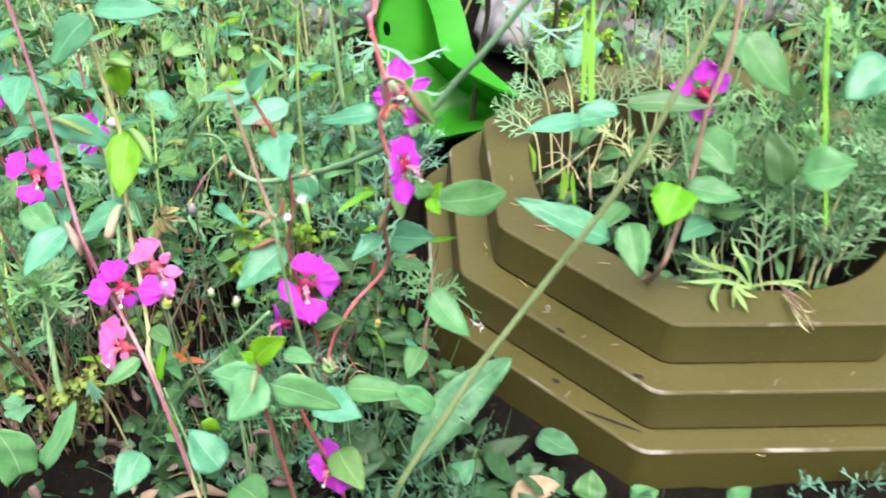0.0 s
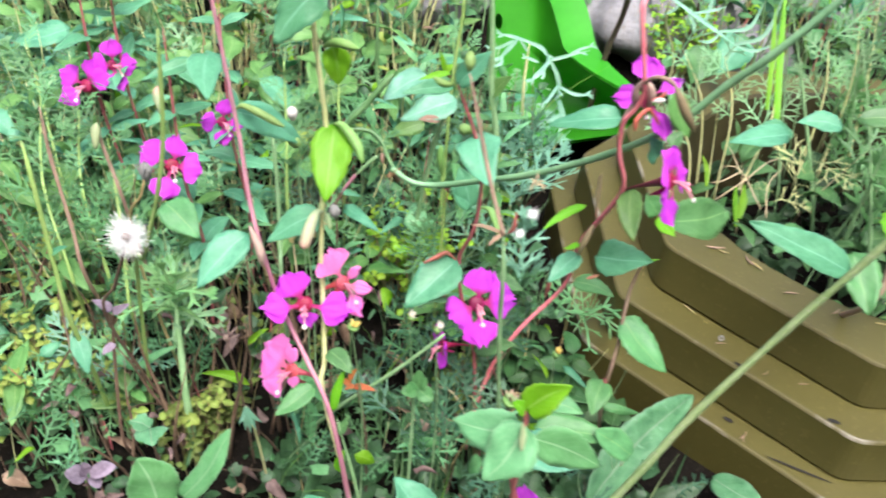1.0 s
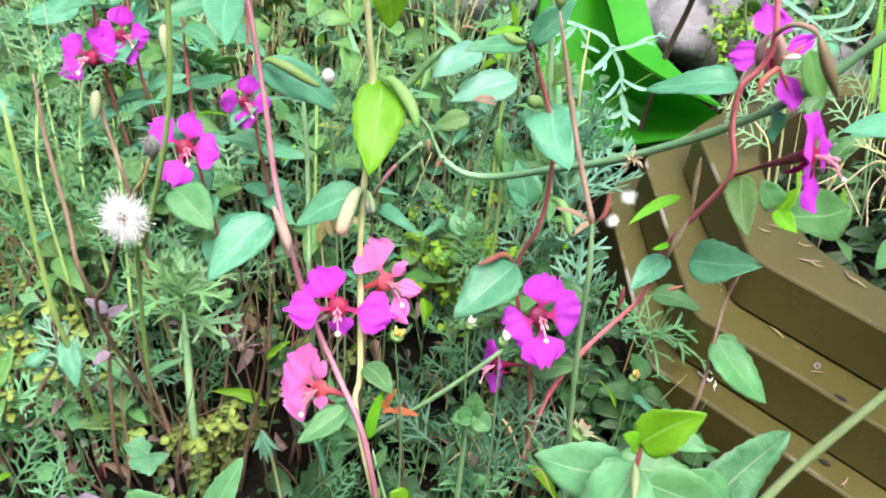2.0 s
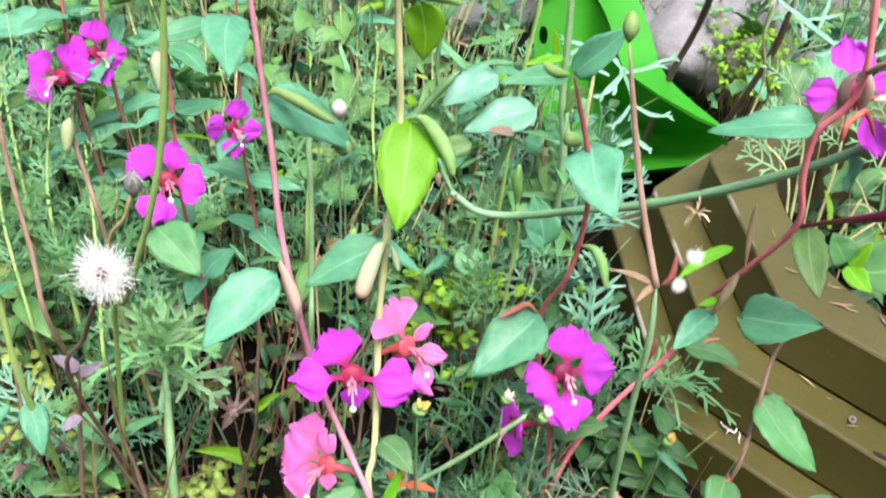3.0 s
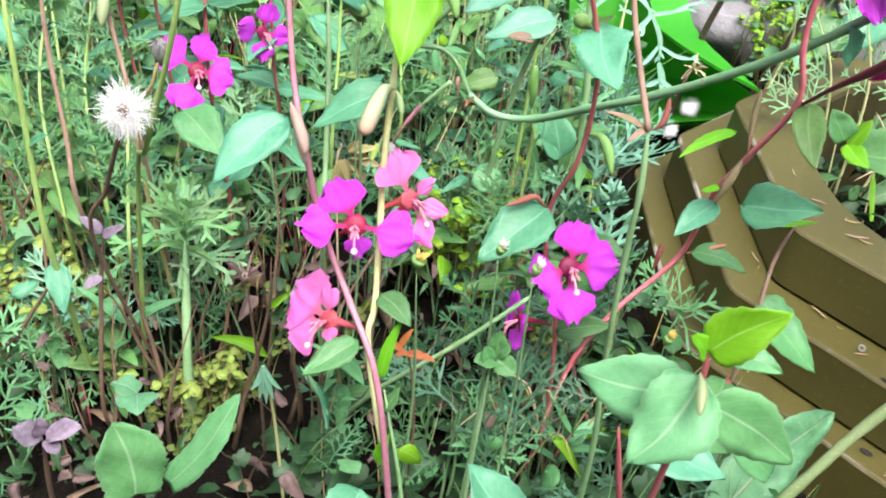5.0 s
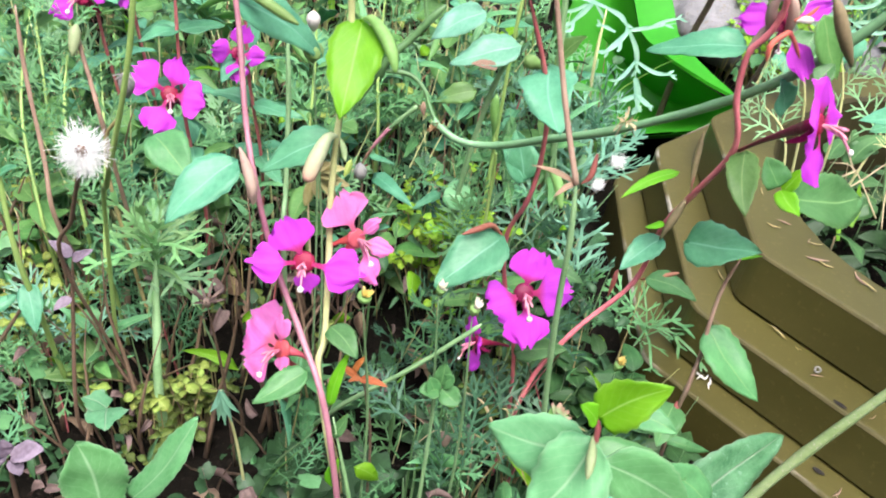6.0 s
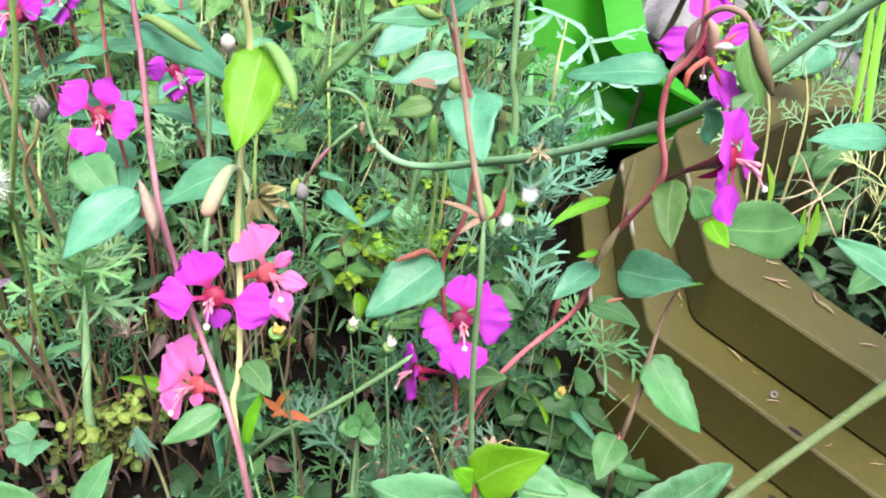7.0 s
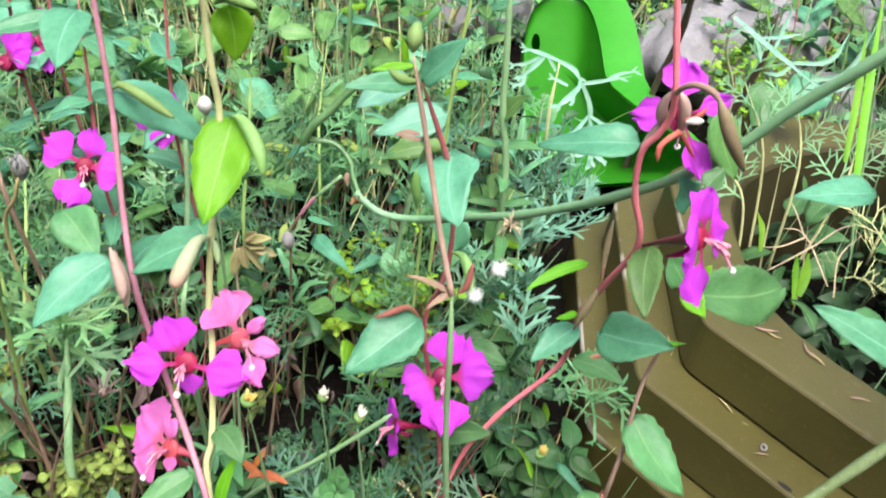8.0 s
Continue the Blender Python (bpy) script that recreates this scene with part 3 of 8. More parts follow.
def ground_sheet():
    xs = [-400, -120, -40, -12, -5, -2.5] + [i * 0.03 for i in range(-44, 45)] + [2.5, 5, 12, 40, 120, 400]
    ys = [-400, -120, -40, -12, -5, -2.5, -1] + [-0.4 + i * 0.03 for i in range(72)] + [2.5, 5, 12, 40, 120, 400]
    verts = [(x, y, height(x, y)) for y in ys for x in xs]
    k = len(xs)
    faces = [(j * k + i, j * k + i + 1, (j + 1) * k + i + 1, (j + 1) * k + i) for j in range(len(ys) - 1) for i in range(k - 1)]
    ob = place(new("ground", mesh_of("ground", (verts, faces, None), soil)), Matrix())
    tagged(ob, "garden soil with crumbs and litter, near-black for the shade between plants", "ground", kind="structure")


ground_sheet()


def sky_cut_wall(name, x0, x1, y0, y1):
    """Plain unseen wall, added to keep low sky light off the bed."""
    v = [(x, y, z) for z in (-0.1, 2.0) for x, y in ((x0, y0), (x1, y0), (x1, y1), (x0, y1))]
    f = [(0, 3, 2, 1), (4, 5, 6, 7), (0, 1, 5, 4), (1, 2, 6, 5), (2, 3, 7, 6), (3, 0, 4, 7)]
    ob = place(new(name, mesh_of(name, (v, f, None), unseen_wall, False)), Matrix())
    tagged(ob, "plain unseen wall added to cut low sky light", "wall", kind="structure")


# four added walls out of view that block the sky near the horizon
sky_cut_wall("wall_south", -2.6, 2.6, -2.3, -2.15)
sky_cut_wall("wall_north", -2.6, 2.6, 3.2, 3.35)
sky_cut_wall("wall_west", -2.75, -2.6, -2.3, 3.35)
sky_cut_wall("wall_east", 2.6, 2.75, -2.3, 3.35)


def rock(name, centre, size, seed, label):
    bm = bmesh.new()
    bmesh.ops.create_icosphere(bm, subdivisions=4, radius=1.0)
    off = Vector((seed * 3.1, seed * 1.7, 0.3))
    for q in bm.verts:
        d = q.co.copy()
        f = 1 + 0.25 * noise.noise(d * 1.3 + off) + 0.07 * noise.noise(d * 4 + off)
        q.co = Vector((d.x * size[0], d.y * size[1], max(-0.4, min(0.75, d.z)) * size[2])) * f
    me = bpy.data.meshes.new(name)
    bm.to_mesh(me)
    bm.free()
    me.polygons.foreach_set("use_smooth", [True] * len(me.polygons))
    me.materials.append(stone_grey)
    ob = place(new(name, me), Matrix.Translation(centre) @ pose(0, 0, 0, 0, 0, seed * 40))
    return tagged(ob, label, "stone", "garden stones", "thing")


rock("stone", (0.128, 0.812, 0.022), (0.085, 0.060, 0.050), 1, "rounded pale grey stone behind the pot")
rock("stone", (-0.100, 0.905, 0.015), (0.125, 0.095, 0.045), 2, "flat pale grey stone lying among the weeds")
rock("stone", (0.205, 0.770, 0.008), (0.030, 0.028, 0.036), 4, "grey stone behind the planter, beside a larger one")
rock("stone", (0.33, 0.95, 0.005), (0.12, 0.07, 0.05), 3, "grey stone beside the pot, half hidden by weeds")

# ---- octagonal stepped pot ----
POT = Vector((0.1784, 0.4747, 0.0))
POT_TURN = radians(2.3)
RIM_Z = 0.076


def octagon(radius, soften=0.010, per=4):
    """Regular octagon with rounded corners."""
    pts = []
    for k in range(8):
        a = radians(22.5 + 45 * k) + POT_TURN
        v = Vector((math.cos(a), math.sin(a))) * radius
        nxt = Vector((math.cos(a + math.pi / 4), math.sin(a + math.pi / 4))) * radius
        prv = Vector((math.cos(a - math.pi / 4), math.sin(a - math.pi / 4))) * radius
        s, e = v + (prv - v).normalized() * soften, v + (nxt - v).normalized() * soften
        for i in range(per + 1):
            t = i / per
            pts.append(s * (1 - t) ** 2 + v * 2 * t * (1 - t) + e * t * t)
    return pts


def rings(profile):
    """Surface swept through octagon rings of (radius, height, softening)."""
    verts, faces = [], []
    n = 40
    for r, z, s in profile:
        verts += [(q.x + POT.x, q.y + POT.y, z) for q in octagon(r, s)]
    for i in range(len(profile) - 1):
        for k in range(n):
            a, b = i * n + k, i * n + (k + 1) % n
            faces.append((a, b, b + n, a + n))
    return verts, faces, None


def build_pot():
    p = plant("planter_pot", (POT.x, POT.y, 0), "octagonal olive-brown plastic planter with three stepped tiers, filled with weeds", "planter")
    e = 0.0007

    def tier(name, r, top, low, inner, round_=0.02):
        v, f, u = rings([(inner, top, round_), (r - 2.4 * e, top, 0.006), (r - e * 0.8, top - e * 0.3, 0.006), (r, top - 1.5 * e, 0.006), (r + 0.0012, low, 0.006), (r - 0.0012, low, 0.006), (r - 0.003, low + 0.012, 0.006)])
        v = [(x, y, z + 0.0007 * noise.noise(Vector((x * 30, y * 30, top * 90)))) for x, y, z in v]
        body = part(name, (v, f, u), pot_plastic, p, smooth=False)
        v, f, u = rings([(r - 2.2 * e, top + 0.0002, 0.006), (r - e * 0.75, top - e * 0.1, 0.006), (r + 0.0002, top - 1.5 * e, 0.006)])
        v = [(x, y, z + 0.0007 * noise.noise(Vector((x * 30, y * 30, top * 90)))) for x, y, z in v]
        part("worn_edge", (v, f, u), pot_edge, body, "pale scuffed edge", smooth=False)
        return body

    def slot(body, angle, radius, z, long_, wide):
        """Dark oval opening in a ledge."""
        a = radians(angle)
        m = Matrix.Translation((POT.x + radius * math.cos(a), POT.y + radius * math.sin(a), z)) @ pose(0, 0, 0, 0, 0, angle + 90)
        ring = [(long_ * math.cos(2 * math.pi * k / 14), wide * math.sin(2 * math.pi * k / 14)) for k in range(14)]
        verts = [(x, y, 0.0006) for x, y in ring] + [(x * 0.7, y * 0.7, 0.0002) for x, y in ring]
        faces = [(k, (k + 1) % 14, 14 + (k + 1) % 14, 14 + k) for k in range(14)] + [tuple(range(14, 28))]
        part("drain_slot", (verts, faces, None), pot_hole, body, m=m)

    tier("upper_tier", 0.1481, RIM_Z, RIM_Z - 0.0255, 0.1205, 0.034)
    middle = tier("middle_tier", 0.1705, RIM_Z - 0.0270, RIM_Z - 0.0522, 0.1400)
    lower = tier("lower_tier", 0.1873, RIM_Z - 0.0540, -0.012, 0.1620)
    slot(middle, -131.2, 0.1555, RIM_Z - 0.0270, 0.0030, 0.0010)
    slot(lower, -128.8, 0.1645, RIM_Z - 0.0540, 0.0026, 0.0013)
    slot(lower, -116.0, 0.1735, RIM_Z - 0.0540, 0.0160, 0.0007)
    slot(middle, -114.1, 0.1630, RIM_Z - 0.0270, 0.0030, 0.0012)
    part("inner_wall", rings([(0.1207, RIM_Z + 0.0002, 0.034), (0.1190, RIM_Z - 0.002, 0.034), (0.1130, 0.020, 0.034), (0.1095, 0.002, 0.034)]), pot_inside_shaded, p, smooth=False)
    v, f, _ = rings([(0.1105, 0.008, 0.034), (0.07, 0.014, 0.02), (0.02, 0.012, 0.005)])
    part("potting_soil", (v, f + [tuple(range(80, 120))], None), soil, p, "potting soil, near-black for the shade in the pot")
    return p


build_pot()

# ---- green plastic tub behind the pot ----
def build_tub():
    """A tub lying tilted back: shallow bowl with a hole, a broad bright flange round its side, and a back shell."""
    p = plant("plastic_tub", (0.004, 0.62, 0.0), "bright green plastic tub with an oval hole, lying tilted", "tub")
    look_at = Vector((-0.0239, 0.7962, -0.6046))
    right = Vector((0.9871, 0.1147, 0.1121))
    top = right.cross(look_at).normalized()
    c = Vector((-0.0127, 0.6713, 0.0429))

    def at(u, v, w):
        return c + right * u + top * v - look_at * w

    def edge(th):
        cu, sv = math.cos(th), math.sin(th)
        k = (abs(cu) ** 2.6 + abs(sv) ** 2.6) ** (-1 / 2.6)
        return 0.004 + 0.027 * k * cu * (1 - 0.24 * max(0.0, cu)) + 0.145 * max(0.0, -sv) ** 2 * max(0.0, cu), (0.058 if sv > 0 else 0.070) * k * sv

    def rim(u, v):
        """The rim comes forward towards its lower right end."""
        return 0.067 * (0.058 - v) / 0.103 * (0.3 + 0.7 * min(1.0, max(0.0, (u + 0.024) / 0.055)))

    def dish(u, v, t):
        floor = 0.22 * (v - 0.029) - 0.006
        return floor + (rim(u, v) - floor) * t ** 8

    n, hole = 48, (-0.0129, 0.0288)
    verts, faces = [], []
    rows = 14
    for i in range(rows + 1):
        t = (i / rows) ** 0.6
        for k in range(n):
            th = 2 * math.pi * k / n
            a = (hole[0] + 0.0029 * math.cos(th), hole[1] + 0.0056 * math.sin(th))
            b = edge(th)
            u, v = a[0] + (b[0] - a[0]) * t, a[1] + (b[1] - a[1]) * t
            verts.append(at(u, v, dish(u, v, t)))
    for i in range(rows):
        for k in range(n):
            faces.append((i * n + k, i * n + (k + 1) % n, (i + 1) * n + (k + 1) % n, (i + 1) * n + k))
    part("bowl", (verts, faces, None), tub_plastic, p)
    verts, faces = [], []
    m = 26
    for i in range(m + 1):
        t = i / m
        th = radians(125 - 158 * t)
        u, v = edge(th)
        out = Vector((math.cos(th), math.sin(th) * 0.8)).normalized()
        wide = 0.020 - 0.004 * t + 0.007 * max(0.0, out.x)
        for j in range(5):
            s = j / 4
            verts.append(at(u + out.x * wide * s, v + out.y * wide * s, rim(u, v) + 0.002 + 0.001 * s - 0.002 * s * s))
    for i in range(m):
        for j in range(4):
            a = i * 5 + j
            faces.append((a, a + 1, a + 6, a + 5))
    lip = part("flange", (verts, faces, None), tub_plastic, p, "bright green turned-out flange")
    sol = lip.modifiers.new("thick", "SOLIDIFY")
    sol.thickness = 0.002
    lip.modifiers.new("crisp", "EDGE_SPLIT").split_angle = 0.6
    verts, faces = [], []
    for i in range(7):
        t = i / 6
        for k in range(n):
            u, v = edge(2 * math.pi * k / n)
            s = 1.02 - 0.25 * t * t
            verts.append(at(0.004 + (u - 0.004) * s, v * s, -0.05 * t + 0.001 + rim(u, v) * (1 - t)))
    for i in range(6):
        for k in range(n):
            faces.append((i * n + k, i * n + (k + 1) % n, (i + 1) * n + (k + 1) % n, (i + 1) * n + k))
    faces.append(tuple(range(6 * n, 7 * n)))
    part("back_shell", (verts, faces, None), tub_plastic, p)
    return p


build_tub()

# clarkia with the rosy stem in front of the bed
p = plant("clarkia_plant", (-0.095, 0.262, 0.0), "magenta clarkia with a rosy red stem and blue-green leaves", "flower plant")
stem(p, [(-0.095, 0.262, -0.01), (-0.1015, 0.265, 0.045), (-0.1105, 0.2725, 0.096), (-0.1206, 0.2854, 0.111), (-0.1309, 0.2965, 0.1264), (-0.1372, 0.3000, 0.1484), (-0.1428, 0.3100, 0.1633), (-0.1463, 0.3180, 0.1817), (-0.1488, 0.3229, 0.1923), (-0.1560, 0.3330, 0.2330), (-0.160, 0.336, 0.262)], 0.00098, 0.0007, stem_rose)
leaf(p, (-0.1419, 0.2985, 0.1585), (-0.1567, 0.2828, 0.1460), 0.0125, leaf_blue, "ovate", (0.11, -0.51, 0.86))
leaf(p, (-0.1498, 0.3240, 0.1913), (-0.1272, 0.3320, 0.1747), 0.0112, leaf_blue, "ovate", (0.05, -0.50, 0.86), fold=0.08)
leaf(p, (-0.1173, 0.2794, 0.1043), (-0.1303, 0.2687, 0.0991), 0.0080, leaf_green, "ovate", (0.04, -0.41, 0.91))
leaf(p, (-0.1613, 0.3272, 0.2080), (-0.1766, 0.3161, 0.2052), 0.0059, leaf_blue, "ovate", (0.16, -0.53, 0.84))
leaf(p, (-0.1579, 0.3305, 0.2090), (-0.1541, 0.3089, 0.2040), 0.0107, leaf_blue, "ovate", (0.13, -0.53, 0.84))
bud(p, [(-0.1414, 0.2997, 0.1602), (-0.1375, 0.2944, 0.1562), (-0.1355, 0.2905, 0.1508)], 0.0018, bud_mauve, "bud")
bud(p, [(-0.1486, 0.3242, 0.1918), (-0.1461, 0.3242, 0.1934), (-0.1413, 0.3225, 0.1928), (-0.1354, 0.3208, 0.1906), (-0.1313, 0.3197, 0.1891)], 0.0017, bud_green, "bud")
bud(p, [(-0.1407, 0.2962, 0.1640), (-0.1387, 0.2940, 0.1613), (-0.1362, 0.2908, 0.1572), (-0.1352, 0.2888, 0.1545)], 0.0017, bud_mauve, "bud")
flower(p, (-0.1218, 0.2912, 0.1336), (0.05, -0.80, 0.57), (-0.14, 0.57, 0.81), [(114, 0.90, 0.86, 0.10, -0.05), (184, 1.0, 0.74, 0.12, 0.10), (347, 1.10, 0.84, 0.12, -0.06), (278, 0.62, 0.50, -0.35, 0.04)], petal_magenta, 0.0148, base=(-0.1262, 0.2965, 0.1262))
flower(p, (-0.1268, 0.2872, 0.1030), (-0.52, -0.66, 0.46), (-0.14, 0.57, 0.81), [(142, 0.99, 1.25, 0.10, 0.0), (194, 0.99, 1.15, 0.05, 0.05), (82, 0.72, 0.5, 0.2, 0.0), (285, 0.42, 0.4, 0.1, 0.0)], petal_pink, 0.0148, base=(-0.1175, 0.2830, 0.1050))

# clarkia with the pale stem and the lime leaf
p = plant("clarkia_plant", (-0.094, 0.258, 0.0), "pink-flowered clarkia with a pale green stem and a lime leaf", "flower plant")
stem(p, [(-0.094, 0.258, -0.01), (-0.103, 0.267, 0.055), (-0.1145, 0.2816, 0.0989), (-0.1143, 0.2868, 0.1114), (-0.1158, 0.2949, 0.1368), (-0.1164, 0.2959, 0.1505), (-0.1163, 0.3000, 0.1700), (-0.1158, 0.3082, 0.1962), (-0.1168, 0.3078, 0.2095), (-0.1178, 0.3082, 0.2187), (-0.1187, 0.3088, 0.2261), (-0.1194, 0.3092, 0.2332), (-0.1211, 0.3100, 0.2488)], 0.00098, 0.0007, stem_pale)
leaf(p, (-0.1132, 0.3100, 0.1976), (-0.1141, 0.2894, 0.1810), 0.0136, leaf_lime, "ovate", (0.14, -0.50, 0.85), fold=0.12)
bud(p, [(-0.1132, 0.3092, 0.1982), (-0.1106, 0.3075, 0.1992), (-0.1073, 0.3048, 0.1973), (-0.1045, 0.3014, 0.1945), (-0.1028, 0.2985, 0.1908)], 0.0020, bud_green, "bud")
leaf(p, (-0.1165, 0.2979, 0.1707), (-0.1343, 0.2930, 0.1599), 0.0105, leaf_blue, "ovate", (0.16, -0.45, 0.88))
bud(p, [(-0.1156, 0.2971, 0.1714), (-0.1177, 0.2949, 0.1718), (-0.1194, 0.2911, 0.1686), (-0.1206, 0.2871, 0.1651), (-0.1212, 0.2860, 0.1637)], 0.0024, bud_cream, "bud")
bud(p, [(-0.1151, 0.2979, 0.1707), (-0.1139, 0.2963, 0.1686), (-0.1128, 0.2943, 0.1660)], 0.0010, bud_pale, "bud")
leaf(p, (-0.1140, 0.3110, 0.2249), (-0.1119, 0.3090, 0.2128), 0.0092, leaf_lime, "ovate", (0.10, -0.60, 0.80), fold=0.1)
bud(p, [(-0.1164, 0.3101, 0.2251), (-0.1136, 0.3083, 0.2276), (-0.1094, 0.3055, 0.2289), (-0.1055, 0.3047, 0.2279)], 0.0018, bud_green, "bud")
leaf(p, (-0.1132, 0.2885, 0.1139), (-0.1038, 0.2795, 0.1118), 0.0076, leaf_green, "ovate", (0.00, -0.44, 0.90))
leaf(p, (-0.1201, 0.3196, 0.2429), (-0.0932, 0.3162, 0.2446), 0.0105, leaf_blue, "ovate", (0.19, -0.54, 0.82))
leaf(p, (-0.1156, 0.3030, 0.2474), (-0.1290, 0.2960, 0.2321), 0.0128, leaf_blue, "ovate", (0.10, -0.56, 0.82), fold=0.1)
flower(p, (-0.1086, 0.2960, 0.1408), (0.62, -0.62, 0.48), (-0.14, 0.57, 0.81), [(120, 1.0, 1.05, 0.02, 0.03), (48, 0.62, 0.34, 0.5, 0.0), (338, 0.78, 0.40, 0.55, 0.0), (292, 1.0, 0.5, 0.25, 0.06)], petal_pink, 0.0135, base=(-0.1160, 0.2962, 0.1366))

# clarkia between the bed and the pot
p = plant("clarkia_plant", (-0.047, 0.343, 0.0), "magenta clarkia with a red stem and one broad blue leaf", "flower plant")
stem(p, [(-0.047, 0.343, -0.01), (-0.0491, 0.3432, 0.0187), (-0.0537, 0.3462, 0.0618), (-0.0615, 0.354, 0.0862), (-0.0642, 0.3545, 0.1066), (-0.0605, 0.3480, 0.1264), (-0.0590, 0.3480, 0.1411), (-0.0605, 0.3460, 0.1624), (-0.0644, 0.3453, 0.1760), (-0.0727, 0.3425, 0.1977)], 0.00082, 0.00075, stem_red)
leaf(p, (-0.0729, 0.3425, 0.1977), (-0.0627, 0.3386, 0.2135), 0.0088, leaf_blue, "ovate", (-0.12, -0.56, 0.82))
leaf(p, (-0.0740, 0.3419, 0.1968), (-0.0920, 0.3337, 0.1975), 0.0057, leaf_blue, "ovate", (-0.08, -0.55, 0.83))
leaf(p, (-0.0753, 0.3449, 0.2007), (-0.0865, 0.3400, 0.1998), 0.0023, leaf_lime, "ovate", (-0.09, -0.56, 0.82))
leaf(p, (-0.0776, 0.3452, 0.2009), (-0.0799, 0.3459, 0.2084), 0.0020, leaf_lime, "ovate", (-0.09, -0.57, 0.82))
bud(p, [(-0.0738, 0.3425, 0.1976), (-0.0775, 0.3409, 0.1985), (-0.0817, 0.3413, 0.2003)], 0.0016, bud_green, "bud")
leaf(p, (-0.0655, 0.3501, 0.1095), (-0.0861, 0.3315, 0.0979), 0.0180, leaf_blue, "ovate", (-0.06, -0.49, 0.87))
leaf(p, (-0.0625, 0.3467, 0.1743), (-0.0579, 0.3241, 0.1667), 0.0187, leaf_blue, "heart", (-0.12, -0.57, 0.81))
bud(p, [(-0.0585, 0.3473, 0.1405), (-0.0549, 0.3451, 0.1410), (-0.0525, 0.3409, 0.1386), (-0.0506, 0.3371, 0.1333)], 0.0019, bud_green, "bud")
bud(p, [(-0.0652, 0.3514, 0.1078), (-0.0699, 0.3503, 0.1130), (-0.0747, 0.3460, 0.1137), (-0.0796, 0.3430, 0.1127)], 0.0013, bud_red, "bud")
bud(p, [(-0.0645, 0.3523, 0.1718), (-0.0678, 0.3505, 0.1743), (-0.0701, 0.3500, 0.1735)], 0.0027, bud_green, "bud")
flower(p, (-0.0553, 0.3412, 0.0934), (0.12, -0.79, 0.58), (-0.14, 0.57, 0.81), [(76, 0.90, 0.92, 0.08, 0.04), (2, 0.96, 0.98, 0.08, -0.05), (274, 1.08, 0.95, 0.05, 0.0), (206, 0.80, 0.98, 0.05, 0.06)], petal_magenta, 0.0172, base=(-0.0585, 0.3502, 0.0799))
flower(p, (-0.0683, 0.3362, 0.0721), (-0.89, -0.33, 0.02), (-0.14, 0.57, 0.81), [(80, 0.8, 0.9), (160, 0.8, 0.9), (260, 0.9, 0.9), (340, 0.7, 0.8)], petal_magenta, 0.0120, base=(-0.0562, 0.3435, 0.0655))
leaf(p, (-0.0536, 0.3438, 0.0625), (-0.0365, 0.3393, 0.0725), 0.0097, leaf_green, "ovate", (-0.11, -0.44, 0.89))
leaf(p, (-0.0482, 0.3600, 0.0925), (-0.0345, 0.3520, 0.0930), 0.0085, leaf_green, "ovate", (-0.04, -0.44, 0.90))

# clarkia arching before the pot
p = plant("clarkia_plant", (-0.052, 0.340, 0.0), "arching red-stemmed clarkia with two magenta flowers", "flower plant")
stem(p, [(-0.052, 0.340, -0.01), (-0.046, 0.344, 0.045), (-0.0344, 0.3478, 0.0726), (-0.0165, 0.3560, 0.0940), (-0.0170, 0.3420, 0.1290), (-0.0143, 0.3326, 0.1482), (-0.0105, 0.3226, 0.1713), (-0.0152, 0.3200, 0.1867), (-0.0169, 0.3190, 0.1956), (-0.0170, 0.3180, 0.2022), (-0.0149, 0.3165, 0.2071), (-0.0137, 0.3150, 0.2130), (-0.0148, 0.3130, 0.2203), (-0.0179, 0.3135, 0.2328), (-0.0203, 0.3150, 0.2441), (-0.0185, 0.3190, 0.2474), (-0.0209, 0.3230, 0.2665)], 0.00092, 0.00074, stem_crimson)
leaf(p, (-0.0126, 0.3289, 0.1342), (0.0060, 0.3180, 0.1425), 0.0150, leaf_blue, "ovate", (0.0, -0.62, 0.78))
leaf(p, (-0.0181, 0.3342, 0.1304), (-0.0306, 0.3228, 0.1241), 0.0086, leaf_blue, "ovate", (-0.18, -0.49, 0.85))
leaf(p, (-0.0128, 0.3565, 0.0964), (0.0040, 0.3473, 0.0974), 0.0088, leaf_green, "ovate", (-0.11, -0.43, 0.90))
leaf(p, (-0.0201, 0.3325, 0.1557), (-0.0367, 0.3220, 0.1505), 0.0037, leaf_lime, "ovate", (-0.18, -0.53, 0.83))
leaf(p, (-0.0196, 0.3319, 0.1375), (-0.0259, 0.3275, 0.1379), 0.0023, leaf_lime, "ovate", (-0.19, -0.51, 0.84))
bud(p, [(-0.0154, 0.3309, 0.1501), (-0.0158, 0.3346, 0.1589), (-0.0156, 0.3380, 0.1672)], 0.0011, bud_rust, "seed_pod")
bud(p, [(-0.0196, 0.3307, 0.1322), (-0.0180, 0.3308, 0.1394), (-0.0153, 0.3332, 0.1464)], 0.0016, bud_rust, "seed_pod")
bud(p, [(-0.0135, 0.3594, 0.0932), (-0.0086, 0.3571, 0.0972), (-0.0021, 0.3562, 0.1013)], 0.0012, bud_red, "bud")
bud(p, [(-0.0240, 0.3552, 0.0867), (-0.0231, 0.3568, 0.0921), (-0.0224, 0.3597, 0.0958)], 0.0012, bud_red, "bud")
leaf(p, (-0.0077, 0.3217, 0.1720), (-0.0082, 0.3025, 0.1637), 0.0090, leaf_sap, "ovate", (-0.14, -0.48, 0.87))
leaf(p, (0.0027, 0.3158, 0.1659), (-0.0029, 0.3178, 0.1734), 0.0088, leaf_green, "ovate", (-0.15, -0.49, 0.86))
